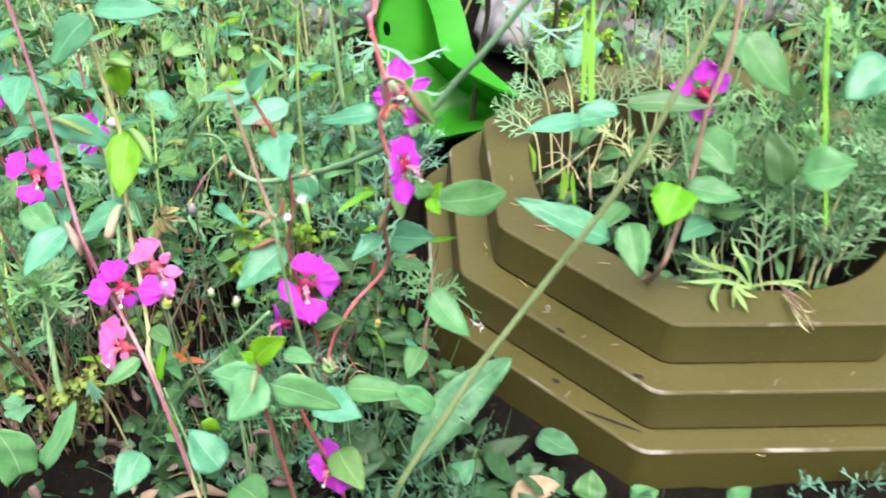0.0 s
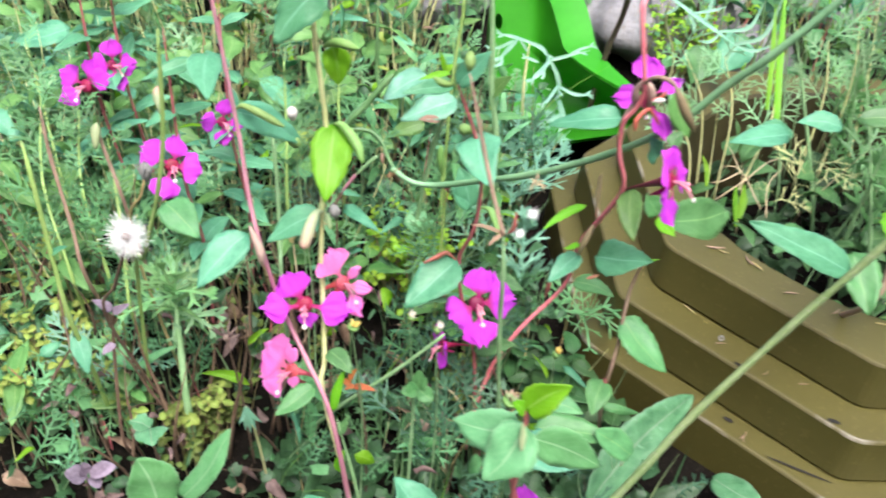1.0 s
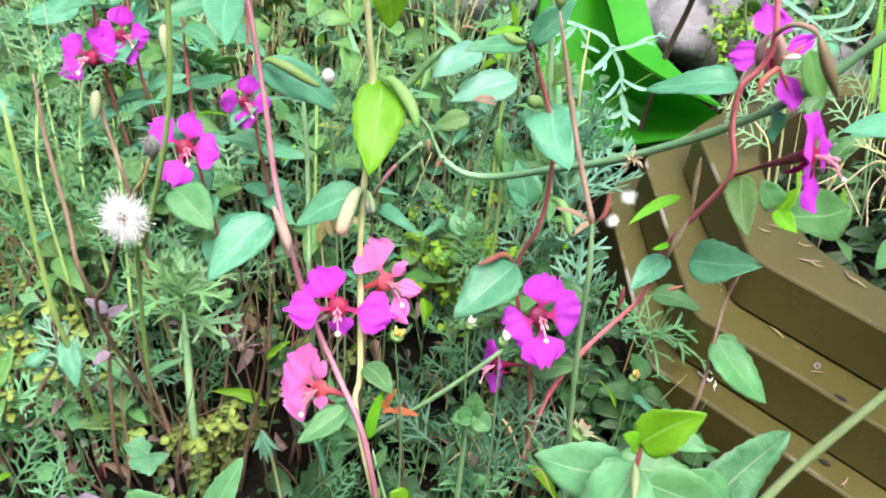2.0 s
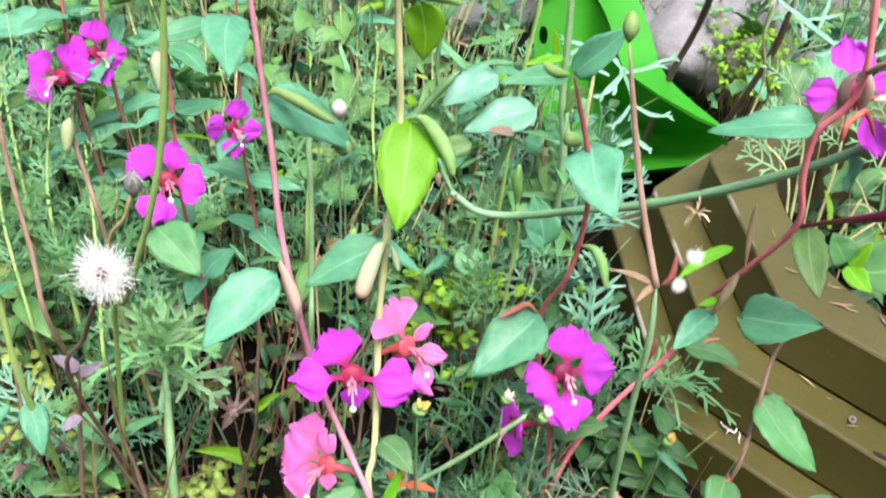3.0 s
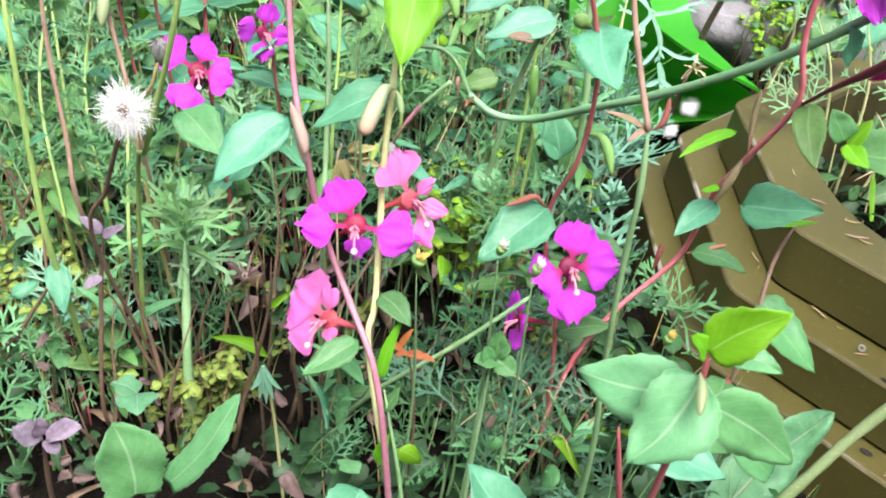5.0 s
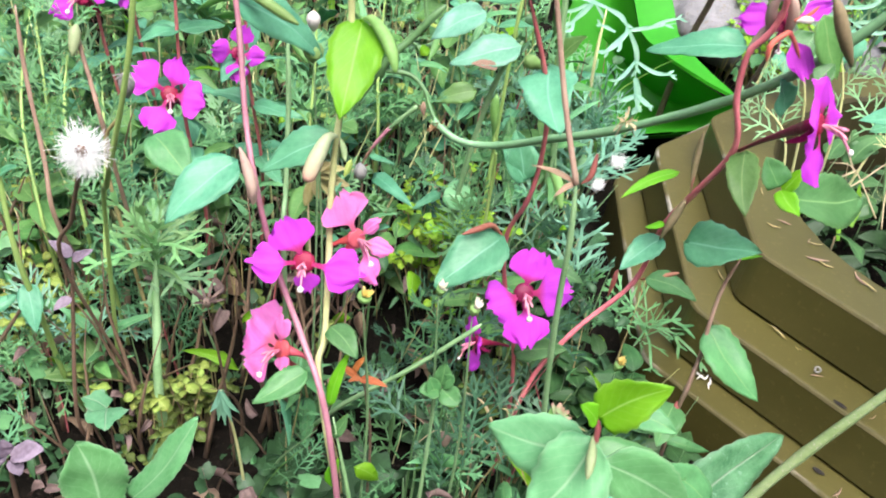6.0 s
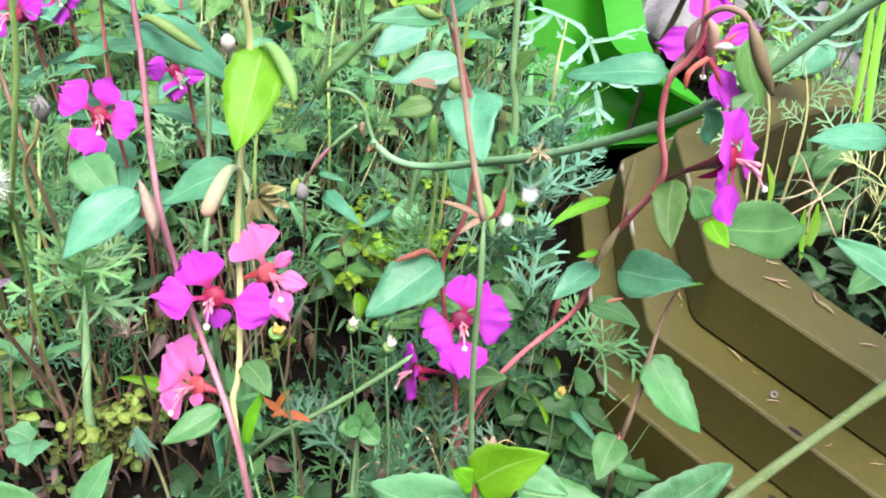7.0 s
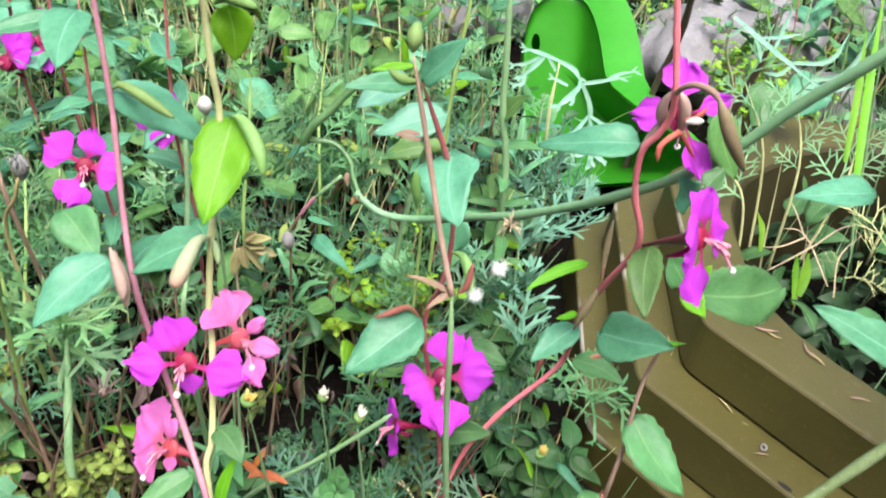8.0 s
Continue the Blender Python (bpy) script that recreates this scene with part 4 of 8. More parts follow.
leaf(p, (0.0035, 0.3163, 0.1648), (0.0075, 0.3073, 0.1631), 0.0061, leaf_lime, "ovate", (-0.17, -0.47, 0.87))
leaf(p, (0.0042, 0.3161, 0.1647), (0.0076, 0.3171, 0.1723), 0.0044, leaf_lime, "ovate", (-0.17, -0.48, 0.86))
leaf(p, (0.0059, 0.3170, 0.1625), (0.0375, 0.3402, 0.1527), 0.0165, leaf_green, "toothed", (-0.19, -0.70, 0.70))
leaf(p, (-0.0175, 0.3190, 0.2025), (-0.0378, 0.3230, 0.1955), 0.0100, leaf_blue, "ovate", (-0.09, -0.40, 0.91), droop=0.55)
leaf(p, (-0.0050, 0.3011, 0.2040), (-0.0013, 0.3042, 0.2079), 0.0050, leaf_green, "ovate", (-0.17, -0.53, 0.83))
leaf(p, (-0.0008, 0.3240, 0.1845), (-0.0054, 0.3195, 0.1951), 0.0084, leaf_blue, "ovate", (-0.15, -0.53, 0.84))
stem(p, [(-0.0172, 0.3185, 0.2016), (-0.0155, 0.3190, 0.2062), (-0.0135, 0.3190, 0.2096)], 0.0009, 0.0012, bud_mauve, "pedicel")
bud(p, [(-0.0143, 0.3165, 0.2186), (-0.0156, 0.3170, 0.2150), (-0.0152, 0.3175, 0.2114), (-0.0141, 0.3185, 0.2079)], 0.0016, bud_mauve, "ovary")
bud(p, [(-0.0134, 0.3165, 0.2187), (-0.0115, 0.3165, 0.2162), (-0.0103, 0.3170, 0.2126), (-0.0100, 0.3175, 0.2077)], 0.0017, bud_mauve, "ovary")
stem(p, [(-0.0147, 0.3120, 0.2200), (-0.0140, 0.3100, 0.2226), (-0.0121, 0.3080, 0.2245), (-0.0090, 0.3060, 0.2246), (-0.0067, 0.3050, 0.2228)], 0.00062, 0.0008, stem_ruddy, "pedicel")
bud(p, [(-0.0074, 0.3050, 0.2238), (-0.0054, 0.3040, 0.2205), (-0.0020, 0.3040, 0.2149), (0.0029, 0.3050, 0.2077)], 0.0019, bud_rust, "seed_pod")
stem(p, [(-0.0112, 0.3130, 0.2104), (-0.0137, 0.3120, 0.2084), (-0.0150, 0.3110, 0.2067), (-0.0146, 0.3110, 0.2030)], 0.00075, 0.0006, calyx_coral, "sepal")
stem(p, [(-0.0111, 0.3130, 0.2104), (-0.0088, 0.3130, 0.2077), (-0.0061, 0.3140, 0.2038)], 0.0006, 0.0005, calyx_coral, "sepal")
stem(p, [(-0.0109, 0.3130, 0.2133), (-0.0087, 0.3120, 0.2154), (-0.0070, 0.3120, 0.2180)], 0.0005, 0.0005, calyx_coral, "filament")
bud(p, [(-0.0111, 0.3115, 0.2138), (-0.0094, 0.3110, 0.2146), (-0.0073, 0.3110, 0.2149)], 0.0010, stigma_white, "stigma")
leaf(p, (-0.0029, 0.3180, 0.2141), (0.0048, 0.3140, 0.1999), 0.0080, leaf_sap, "ovate", (-0.15, -0.53, 0.84))
flower(p, (-0.0068, 0.2855, 0.2014), (0.80, -0.46, 0.36), (-0.15, 0.57, 0.81), [(94, 0.86, 1.15, 0.0, 0.0), (20, 0.62, 0.9, 0.25, 0.0), (264, 1.12, 0.95, 0.0, 0.0), (196, 0.72, 1.05, 0.05, 0.0)], petal_magenta, 0.0128, base=(-0.0092, 0.3226, 0.1713))
flower(p, (-0.0095, 0.3235, 0.2090), (0.10, 0.76, -0.64), (-0.16, 0.60, 0.79), [(98, 1.15, 0.84, 0.1, 0.05), (8, 0.90, 0.66, 0.1, 0.03), (160, 1.05, 0.40, 0.15, 0.0), (-110, 1.22, 0.50, 0.0, -0.05)], petal_magenta, 0.0128, base=(-0.0101, 0.3195, 0.2081))

# tan stalk with spent seed heads
p = plant("spent_stalk", (-0.040, 0.292, 0.0), "tan and green stalk with withered leaves and white fluff", "weed")
stem(p, [(-0.040, 0.292, -0.01), (-0.0435, 0.289, 0.060), (-0.0479, 0.2870, 0.0945), (-0.0510, 0.2844, 0.1208), (-0.0531, 0.2827, 0.1427), (-0.0545, 0.2815, 0.1624), (-0.0561, 0.2839, 0.1774)], 0.0009, 0.00072, stem_green)
stem(p, [(-0.0560, 0.2838, 0.1768), (-0.0609, 0.2893, 0.1901), (-0.0649, 0.2945, 0.2027), (-0.0714, 0.2989, 0.2257)], 0.00078, 0.00062, stem_ruddy)
leaf(p, (-0.0562, 0.2846, 0.1767), (-0.0672, 0.2846, 0.1798), 0.0013, dry_leaf, "ovate", (-0.14, -0.54, 0.83))
leaf(p, (-0.0562, 0.2846, 0.1767), (-0.0612, 0.2791, 0.1755), 0.0015, dry_leaf, "ovate", (-0.14, -0.54, 0.83))
bud(p, [(-0.0549, 0.2846, 0.1767), (-0.0530, 0.2851, 0.1792), (-0.0525, 0.2873, 0.1840)], 0.0009, bud_red, "bud")
bud(p, [(-0.0716, 0.2994, 0.2260), (-0.0716, 0.3001, 0.2285), (-0.0716, 0.3023, 0.2314)], 0.0020, bud_green, "bud")
cotton(p, (-0.0464, 0.2928, 0.1800), 0.0024, fluff_white, 16, 40, "seed_tuft")
cotton(p, (-0.0510, 0.2850, 0.1773), 0.0021, fluff_white, 16, 40, "seed_tuft")
tuft(p, (-0.0452, 0.3026, 0.1853), 0.0036, dry_straw, 24, "seed_tuft")

# thin red shoot with a drooping leaf before the pot
p = plant("clarkia_shoot", (0.014, 0.336, 0.0), "thin red shoot with drooping green leaves beside the pot", "weed")
stem(p, [(0.014, 0.336, -0.01), (0.010, 0.336, 0.0231), (0.0045, 0.3264, 0.056), (0.0032, 0.3220, 0.0795), (0.0050, 0.3270, 0.0900), (0.0050, 0.3300, 0.1010), (0.0067, 0.3360, 0.1130), (0.0085, 0.336, 0.126)], 0.0009, 0.0006, stem_ruddy)
leaf(p, (0.0052, 0.3315, 0.0999), (0.0242, 0.3154, 0.0854), 0.0150, leaf_green, "ovate", (-0.15, -0.39, 0.91))
leaf(p, (0.0017, 0.3234, 0.0700), (-0.0047, 0.3071, 0.0655), 0.0114, leaf_green, "ovate", (-0.11, -0.36, 0.93))
leaf(p, (0.0041, 0.3435, 0.1201), (0.0168, 0.3410, 0.1248), 0.0026, leaf_lime, "ovate", (-0.15, -0.45, 0.88))
bud(p, [(0.0026, 0.3241, 0.0709), (0.0022, 0.3211, 0.0671), (0.0027, 0.3177, 0.0596)], 0.0021, bud_red, "bud")

# broad-leaved shoot closest to the path
p = plant("clarkia_shoot", (-0.045, 0.238, 0.0), "broad-leaved lime green clarkia shoot with a pale bud", "weed")
stem(p, [(-0.045, 0.238, -0.01), (-0.047, 0.228, 0.07), (-0.0514, 0.2150, 0.1480), (-0.0516, 0.2140, 0.1676), (-0.0524, 0.2142, 0.1738)], 0.0009, 0.0005, stem_red)
leaf(p, (-0.0524, 0.2140, 0.1736), (-0.0421, 0.2133, 0.1845), 0.0092, leaf_lime, "ovate", (-0.35, -0.72, 0.55), fold=0.3)
leaf(p, (-0.0517, 0.2140, 0.1680), (-0.0618, 0.2058, 0.1530), 0.0142, leaf_fresh, "ovate", (-0.10, -0.72, 0.66), fold=0.1)
leaf(p, (-0.0517, 0.2170, 0.1607), (-0.0705, 0.2230, 0.1571), 0.0128, leaf_fresh, "ovate", (-0.05, -0.72, 0.66), fold=0.08)
leaf(p, (-0.0486, 0.2150, 0.1610), (-0.0263, 0.2190, 0.1448), 0.0118, leaf_fresh, "ovate", (-0.18, -0.66, 0.72), fold=0.1)
leaf(p, (-0.0454, 0.2249, 0.1651), (-0.0348, 0.2218, 0.1645), 0.0059, leaf_green, "ovate", (-0.23, -0.41, 0.88))
bud(p, [(-0.0525, 0.2134, 0.1693), (-0.0527, 0.2094, 0.1690), (-0.0532, 0.2054, 0.1672)], 0.0011, bud_pale, "bud")
leaf(p, (-0.0525, 0.2135, 0.1729), (-0.0562, 0.2123, 0.1781), 0.0041, leaf_lime, "ovate", (-0.20, -0.42, 0.88))

# long bare stalk leaning across the pot, with a toothed leaf
p = plant("sow_thistle", (-0.030, 0.268, 0.0), "leaning grey-green thistle stalk with one toothed leaf", "weed")
stem(p, [(-0.016, 0.268, -0.01), (-0.008, 0.27, 0.03), (0.0133, 0.277, 0.075), (0.0255, 0.281, 0.1000), (0.049, 0.285, 0.144), (0.075, 0.285, 0.20), (0.092, 0.290, 0.248), (0.108, 0.300, 0.29)], 0.0019, 0.0010, stem_grey)
leaf(p, (-0.0015, 0.2885, 0.0270), (0.0475, 0.3335, 0.0525), 0.0220, leaf_mint, "toothed", (0.10, -0.72, 0.68), fold=0.08)
leaf(p, (0.0074, 0.2824, 0.0714), (-0.0093, 0.2811, 0.0863), 0.0112, leaf_green, "toothed", (-0.22, -0.37, 0.91))

# thick arching vine
p = plant("vine", (-0.0965, 0.392, 0.0), "smooth grey-green vine arching over the pot, with a dry knotted tip", "vine")
stem(p, [(-0.0965, 0.3935, 0.1245), (-0.086, 0.390, 0.1200), (-0.072, 0.3865, 0.1225), (-0.056, 0.3700, 0.1380), (-0.0390, 0.3520, 0.1550), (-0.0165, 0.3340, 0.1780), (-0.0004, 0.3190, 0.2005), (0.0116, 0.3123, 0.2214), (0.020, 0.306, 0.236), (0.034, 0.301, 0.260), (0.05, 0.297, 0.29)], 0.0014, 0.0012, stem_vine)
stem(p, [(-0.0942, 0.3935, 0.1216), (-0.0991, 0.4020, 0.1261), (-0.1013, 0.4080, 0.1278), (-0.1063, 0.4110, 0.1315), (-0.1118, 0.4110, 0.1330), (-0.1178, 0.4100, 0.1327)], 0.0008, 0.0011, stem_olive)
stem(p, [(-0.1190, 0.4085, 0.1321), (-0.1182, 0.4080, 0.1356), (-0.1143, 0.4080, 0.1421), (-0.1098, 0.4100, 0.1466), (-0.1035, 0.4120, 0.1547), (-0.0982, 0.4140, 0.1608)], 0.0015, 0.0014, stem_olive)
stem(p, [(-0.1041, 0.4120, 0.1546), (-0.1058, 0.4140, 0.1621), (-0.1058, 0.4160, 0.1739), (-0.1066, 0.4200, 0.1923)], 0.0009, 0.0007, stem_olive)
stem(p, [(-0.1196, 0.4100, 0.1319), (-0.1226, 0.4120, 0.1249), (-0.1270, 0.4130, 0.1160), (-0.1301, 0.4130, 0.1103)], 0.0005, 0.0003, stem_olive)
rng = random.Random(61)
knot = Vector((-0.0951, 0.3935, 0.1227))
for k in range(11):
    a = 2.4 * k
    d = Vector((math.cos(a), math.sin(a) * 0.6 - 0.35, math.sin(a * 1.7) * 0.9)).normalized()
    leaf(p, knot + d * 0.0006, knot + d * rng.uniform(0.0022, 0.0040), 0.0024, dry_bark if k % 3 else dry_leaf, "toothed", (rng.uniform(-1, 1), -0.6, rng.uniform(-0.5, 1)), fold=0.9, droop=0.5, name="dry_bract")
bud(p, [(-0.1004, 0.4000, 0.1221), (-0.1011, 0.4010, 0.1245), (-0.1012, 0.4020, 0.1269)], 0.0013, dry_leaf, "dry_bract")

# dried button head on a bent stalk
p = plant("knapweed", (-0.1232, 0.4050, 0.0), "dark grey dried button head on a thin bent stalk", "weed")
stem(p, [(-0.1232, 0.4050, -0.0080), (-0.1222, 0.4050, 0.0400), (-0.1222, 0.4050, 0.0824), (-0.1231, 0.4050, 0.0878)], 0.0006, 0.0005, stem_brown)
bud(p, [(-0.1228, 0.4050, 0.0851), (-0.1230, 0.4040, 0.0892), (-0.1236, 0.4040, 0.0939)], 0.0030, bud_grey, "seed_cup")
tuft(p, (-0.1234, 0.4040, 0.0915), 0.0034, bud_grey, 26, "bristles")
stem(p, [(-0.1037, 0.4050, 0.1229), (-0.1088, 0.4050, 0.1170), (-0.1135, 0.4050, 0.1113)], 0.0008, 0.0009, stem_green)
stem(p, [(-0.1135, 0.4050, 0.1113), (-0.1165, 0.4050, 0.1066), (-0.1198, 0.4050, 0.1007)], 0.0009, 0.0008, stem_rose)
stem(p, [(-0.1198, 0.4050, 0.1007), (-0.1217, 0.4050, 0.0963), (-0.1236, 0.4050, 0.0912)], 0.0007, 0.0005, stem_brown)

# straw-coloured cut leaf, a tall yellow-green bud and a round leaf under the vine
p = plant("dry_weed", (-0.1375, 0.4010, 0.0), "straw-coloured dying weed with cut leaves", "weed")
stem(p, [(-0.1375, 0.4010, -0.0080), (-0.1434, 0.4010, 0.0754), (-0.1423, 0.4020, 0.0918)], 0.0005, 0.0004, dry_straw)
leaf(p, (-0.1381, 0.4020, 0.0887), (-0.1285, 0.3990, 0.0937), 0.0042, straw_leaf, "toothed", (0.1, -0.6, 0.8), fold=0.5)
leaf(p, (-0.1377, 0.4020, 0.0871), (-0.1264, 0.3990, 0.0858), 0.0042, straw_leaf, "toothed", (0.1, -0.6, 0.8), fold=0.5)
leaf(p, (-0.1390, 0.4020, 0.0853), (-0.1318, 0.3990, 0.0770), 0.0042, straw_leaf, "toothed", (0.1, -0.6, 0.8), fold=0.5)
leaf(p, (-0.1406, 0.4020, 0.0853), (-0.1382, 0.3990, 0.0772), 0.0042, straw_leaf, "toothed", (0.1, -0.6, 0.8), fold=0.5)
leaf(p, (-0.1387, 0.4020, 0.0877), (-0.1307, 0.3990, 0.0889), 0.0042, straw_leaf, "toothed", (0.1, -0.6, 0.8), fold=0.5)
leaf(p, (-0.1397, 0.4020, 0.0890), (-0.1346, 0.3990, 0.0952), 0.0042, straw_leaf, "toothed", (0.1, -0.6, 0.8), fold=0.5)
leaf(p, (-0.1421, 0.4020, 0.0844), (-0.1440, 0.3990, 0.0724), 0.0042, straw_leaf, "toothed", (0.1, -0.6, 0.8), fold=0.5)
p = plant("budded_weed", (-0.0710, 0.3900, 0.0), "stout yellow-green bud on a straight stalk", "weed", "budded weeds")
stem(p, [(-0.0710, 0.3900, -0.0080), (-0.0710, 0.3900, 0.1028), (-0.0726, 0.3900, 0.1179), (-0.0740, 0.3900, 0.1262)], 0.00072, 0.00058, stem_lime)
bud(p, [(-0.0738, 0.3900, 0.1244), (-0.0742, 0.3890, 0.1304), (-0.0750, 0.3890, 0.1355), (-0.0751, 0.3890, 0.1413)], 0.0021, bud_green, "bud")
p = plant("round_leaved_weed", (-0.0798, 0.4350, 0.0), "weed with a single round glossy green leaf", "weed")
stem(p, [(-0.0798, 0.4350, -0.0080), (-0.0736, 0.4300, 0.0616), (-0.0754, 0.4280, 0.0690)], 0.0007, 0.0005, stem_green)
leaf(p, (-0.0741, 0.4280, 0.0692), (-0.0893, 0.4250, 0.0700), 0.0140, leaf_fresh, "round", (0.05, -0.6, 0.8), fold=0.1)
p = plant("budded_weed", (-0.1287, 0.3500, 0.0), "thin green stalk with a round white bud", "weed", "budded weeds")
stem(p, [(-0.1287, 0.3500, -0.0080), (-0.1297, 0.3490, 0.1070), (-0.1327, 0.3460, 0.1753)], 0.00043, 0.00029, stem_green)
bud(p, [(-0.1327, 0.3470, 0.1748), (-0.1327, 0.3460, 0.1783), (-0.1329, 0.3460, 0.1813)], 0.0024, stigma_white, "bud")

# seed head and its stalk on the left
p = plant("dandelion_clock", (-0.190, 0.345, 0.0), "white fluffy seed head on a thin brown stalk", "weed")
stem(p, [(-0.1900, 0.3450, -0.0100), (-0.2057, 0.3192, 0.0898), (-0.1960, 0.3096, 0.1200), (-0.1874, 0.3003, 0.1419), (-0.1837, 0.2986, 0.1535)], 0.0007, 0.0006, stem_brown)
bud(p, [(-0.1837, 0.2986, 0.1495), (-0.1837, 0.2976, 0.1535), (-0.1832, 0.2956, 0.1560)], 0.0020, bud_brown, "seed_base")
cotton(p, (-0.1817, 0.2966, 0.1505), 0.0050, fluff_white, 7, 40, "hanging_fluff")
cotton(p, (-0.1837, 0.2986, 0.1535), 0.0076, fluff_white, 9, 110)
cotton(p, (-0.1852, 0.2972, 0.1520), 0.0064, fluff_white, 6, 34, "loose_fluff")
p = plant("dandelion_clock", (-0.185, 0.352, 0.0), "dry grey seed head on a tan stalk", "weed")
stem(p, [(-0.1850, 0.3520, -0.0100), (-0.2018, 0.3494, 0.1069), (-0.1930, 0.3440, 0.1378), (-0.1905, 0.3455, 0.1470)], 0.0007, 0.0006, stem_tan)
bud(p, [(-0.1905, 0.3455, 0.1430), (-0.1905, 0.3455, 0.1470), (-0.1905, 0.3455, 0.1520)], 0.0030, bud_grey, "seed_cup")
tuft(p, (-0.1905, 0.3455, 0.1510), 0.0042, bud_grey, 26, "bristles")
p = plant("weed_stalk", (-0.199, 0.345, 0.0), "upright yellow-green weed stalk", "weed")
stem(p, [(-0.205, 0.342, -0.01), (-0.1930, 0.3250, 0.1110), (-0.1823, 0.3066, 0.1372), (-0.1770, 0.3014, 0.1526), (-0.1694, 0.2964, 0.1771), (-0.1650, 0.2955, 0.2), (-0.162, 0.294, 0.235)], 0.0008, 0.0007, stem_lime)
bud(p, [(-0.1656, 0.2968, 0.2049), (-0.1665, 0.2998, 0.2087), (-0.1672, 0.3020, 0.2115)], 0.0018, bud_cream, "bud")

# magenta flowers farther back
p = plant("clarkia_plant", (-0.1904, 0.4110, 0.0000), "magenta clarkia on a thin red stem among weeds", "flower plant", "clarkias at the back")
stem(p, [(-0.1904, 0.4110, -0.0100), (-0.1884, 0.4070, 0.0552), (-0.1924, 0.3990, 0.1104), (-0.1944, 0.4030, 0.1804)], 0.0009, 0.0006, stem_red)
flower(p, (-0.1944, 0.3910, 0.1194), (0.35, -0.74, 0.56), (-0.10, 0.57, 0.81), [(150, 1.02, 0.92, 0.1, 0.02), (72, 0.86, 0.66, 0.1, -0.12), (352, 0.84, 0.92, 0.15, 0.04), (248, 1.02, 0.86, 0.1, 0.0)], petal_magenta, 0.0156, base=(-0.1924, 0.399, 0.1104))
whorls(p, (-0.1884, 0.4070, 0.0552), (-0.1924, 0.3990, 0.1104), 2, 0.022, leaf_blue, 97)
whorls(p, (-0.1924, 0.3990, 0.1104), (-0.1944, 0.4030, 0.1804), 3, 0.018, leaf_blue, 104)
p = plant("clarkia_plant", (-0.2408, 0.4556, 0.0000), "magenta clarkia on a thin red stem among weeds", "flower plant", "clarkias at the back")
stem(p, [(-0.2408, 0.4556, -0.0100), (-0.2388, 0.4516, 0.0608), (-0.2428, 0.4436, 0.1217), (-0.2448, 0.4476, 0.1917)], 0.0009, 0.0006, stem_red)
flower(p, (-0.2448, 0.4356, 0.1307), (-0.19, -0.74, 0.43), (-0.08, 0.46, 0.91), [(60, 0.9, 0.8), (150, 0.9, 0.75), (215, 0.9, 0.7), (20, 0.9, 0.7)], petal_magenta, 0.0155, base=(-0.2428, 0.4436, 0.1217))
whorls(p, (-0.2388, 0.4516, 0.0608), (-0.2428, 0.4436, 0.1217), 2, 0.022, leaf_blue, 98)
whorls(p, (-0.2428, 0.4436, 0.1217), (-0.2448, 0.4476, 0.1917), 3, 0.018, leaf_blue, 105)
p = plant("clarkia_plant", (-0.1752, 0.4467, 0.0000), "magenta clarkia on a thin red stem among weeds", "flower plant", "clarkias at the back")
stem(p, [(-0.1752, 0.4467, -0.0100), (-0.1732, 0.4427, 0.0564), (-0.1772, 0.4347, 0.1127), (-0.1792, 0.4387, 0.1827)], 0.0009, 0.0006, stem_red)
flower(p, (-0.1792, 0.4267, 0.1217), (0.51, -0.58, 0.24), (-0.14, 0.41, 0.92), [(80, 0.95, 0.8), (170, 0.9, 0.8), (265, 0.95, 0.8), (350, 0.95, 0.7)], petal_magenta, 0.0122, base=(-0.1772, 0.4347, 0.1127))
whorls(p, (-0.1732, 0.4427, 0.0564), (-0.1772, 0.4347, 0.1127), 2, 0.022, leaf_blue, 99)
whorls(p, (-0.1772, 0.4347, 0.1127), (-0.1792, 0.4387, 0.1827), 3, 0.018, leaf_blue, 106)
p = plant("clarkia_plant", (-0.2306, 0.4666, 0.0000), "magenta clarkia on a thin red stem among weeds", "flower plant", "clarkias at the back")
stem(p, [(-0.2306, 0.4666, -0.0100), (-0.2286, 0.4626, 0.0638), (-0.2326, 0.4546, 0.1276), (-0.2346, 0.4586, 0.1976)], 0.0009, 0.0006, stem_red)
flower(p, (-0.2346, 0.4466, 0.1366), (0.60, -0.36, 0.35), (-0.08, 0.46, 0.91), [(90, 1, 1), (180, 0.9, 1), (270, 1, 1), (0, 1, 0.9)], petal_magenta, 0.0125, base=(-0.2326, 0.4546, 0.1276))
whorls(p, (-0.2286, 0.4626, 0.0638), (-0.2326, 0.4546, 0.1276), 2, 0.022, leaf_blue, 100)
whorls(p, (-0.2326, 0.4546, 0.1276), (-0.2346, 0.4586, 0.1976), 3, 0.018, leaf_blue, 107)

# tall stalks left of the tub
p = plant("weed_stalk", (-0.0392, 0.4800, 0.0000), "tall pale green weed stalk beside the green tub", "weed")
stem(p, [(-0.0392, 0.4800, -0.0100), (-0.0414, 0.4800, 0.0816), (-0.0478, 0.4820, 0.1178), (-0.0508, 0.4840, 0.1484), (-0.0537, 0.4860, 0.1764)], 0.0017, 0.0013, stem_green)
leaf(p, (-0.0472, 0.4820, 0.1151), (-0.0385, 0.4780, 0.1297), 0.009, leaf_sap, "ovate", (-0.1, -0.5, 0.86))
p = plant("weed_stalk", (-0.0693, 0.4600, 0.0000), "slim yellow-green weed stalk in the bed", "weed")
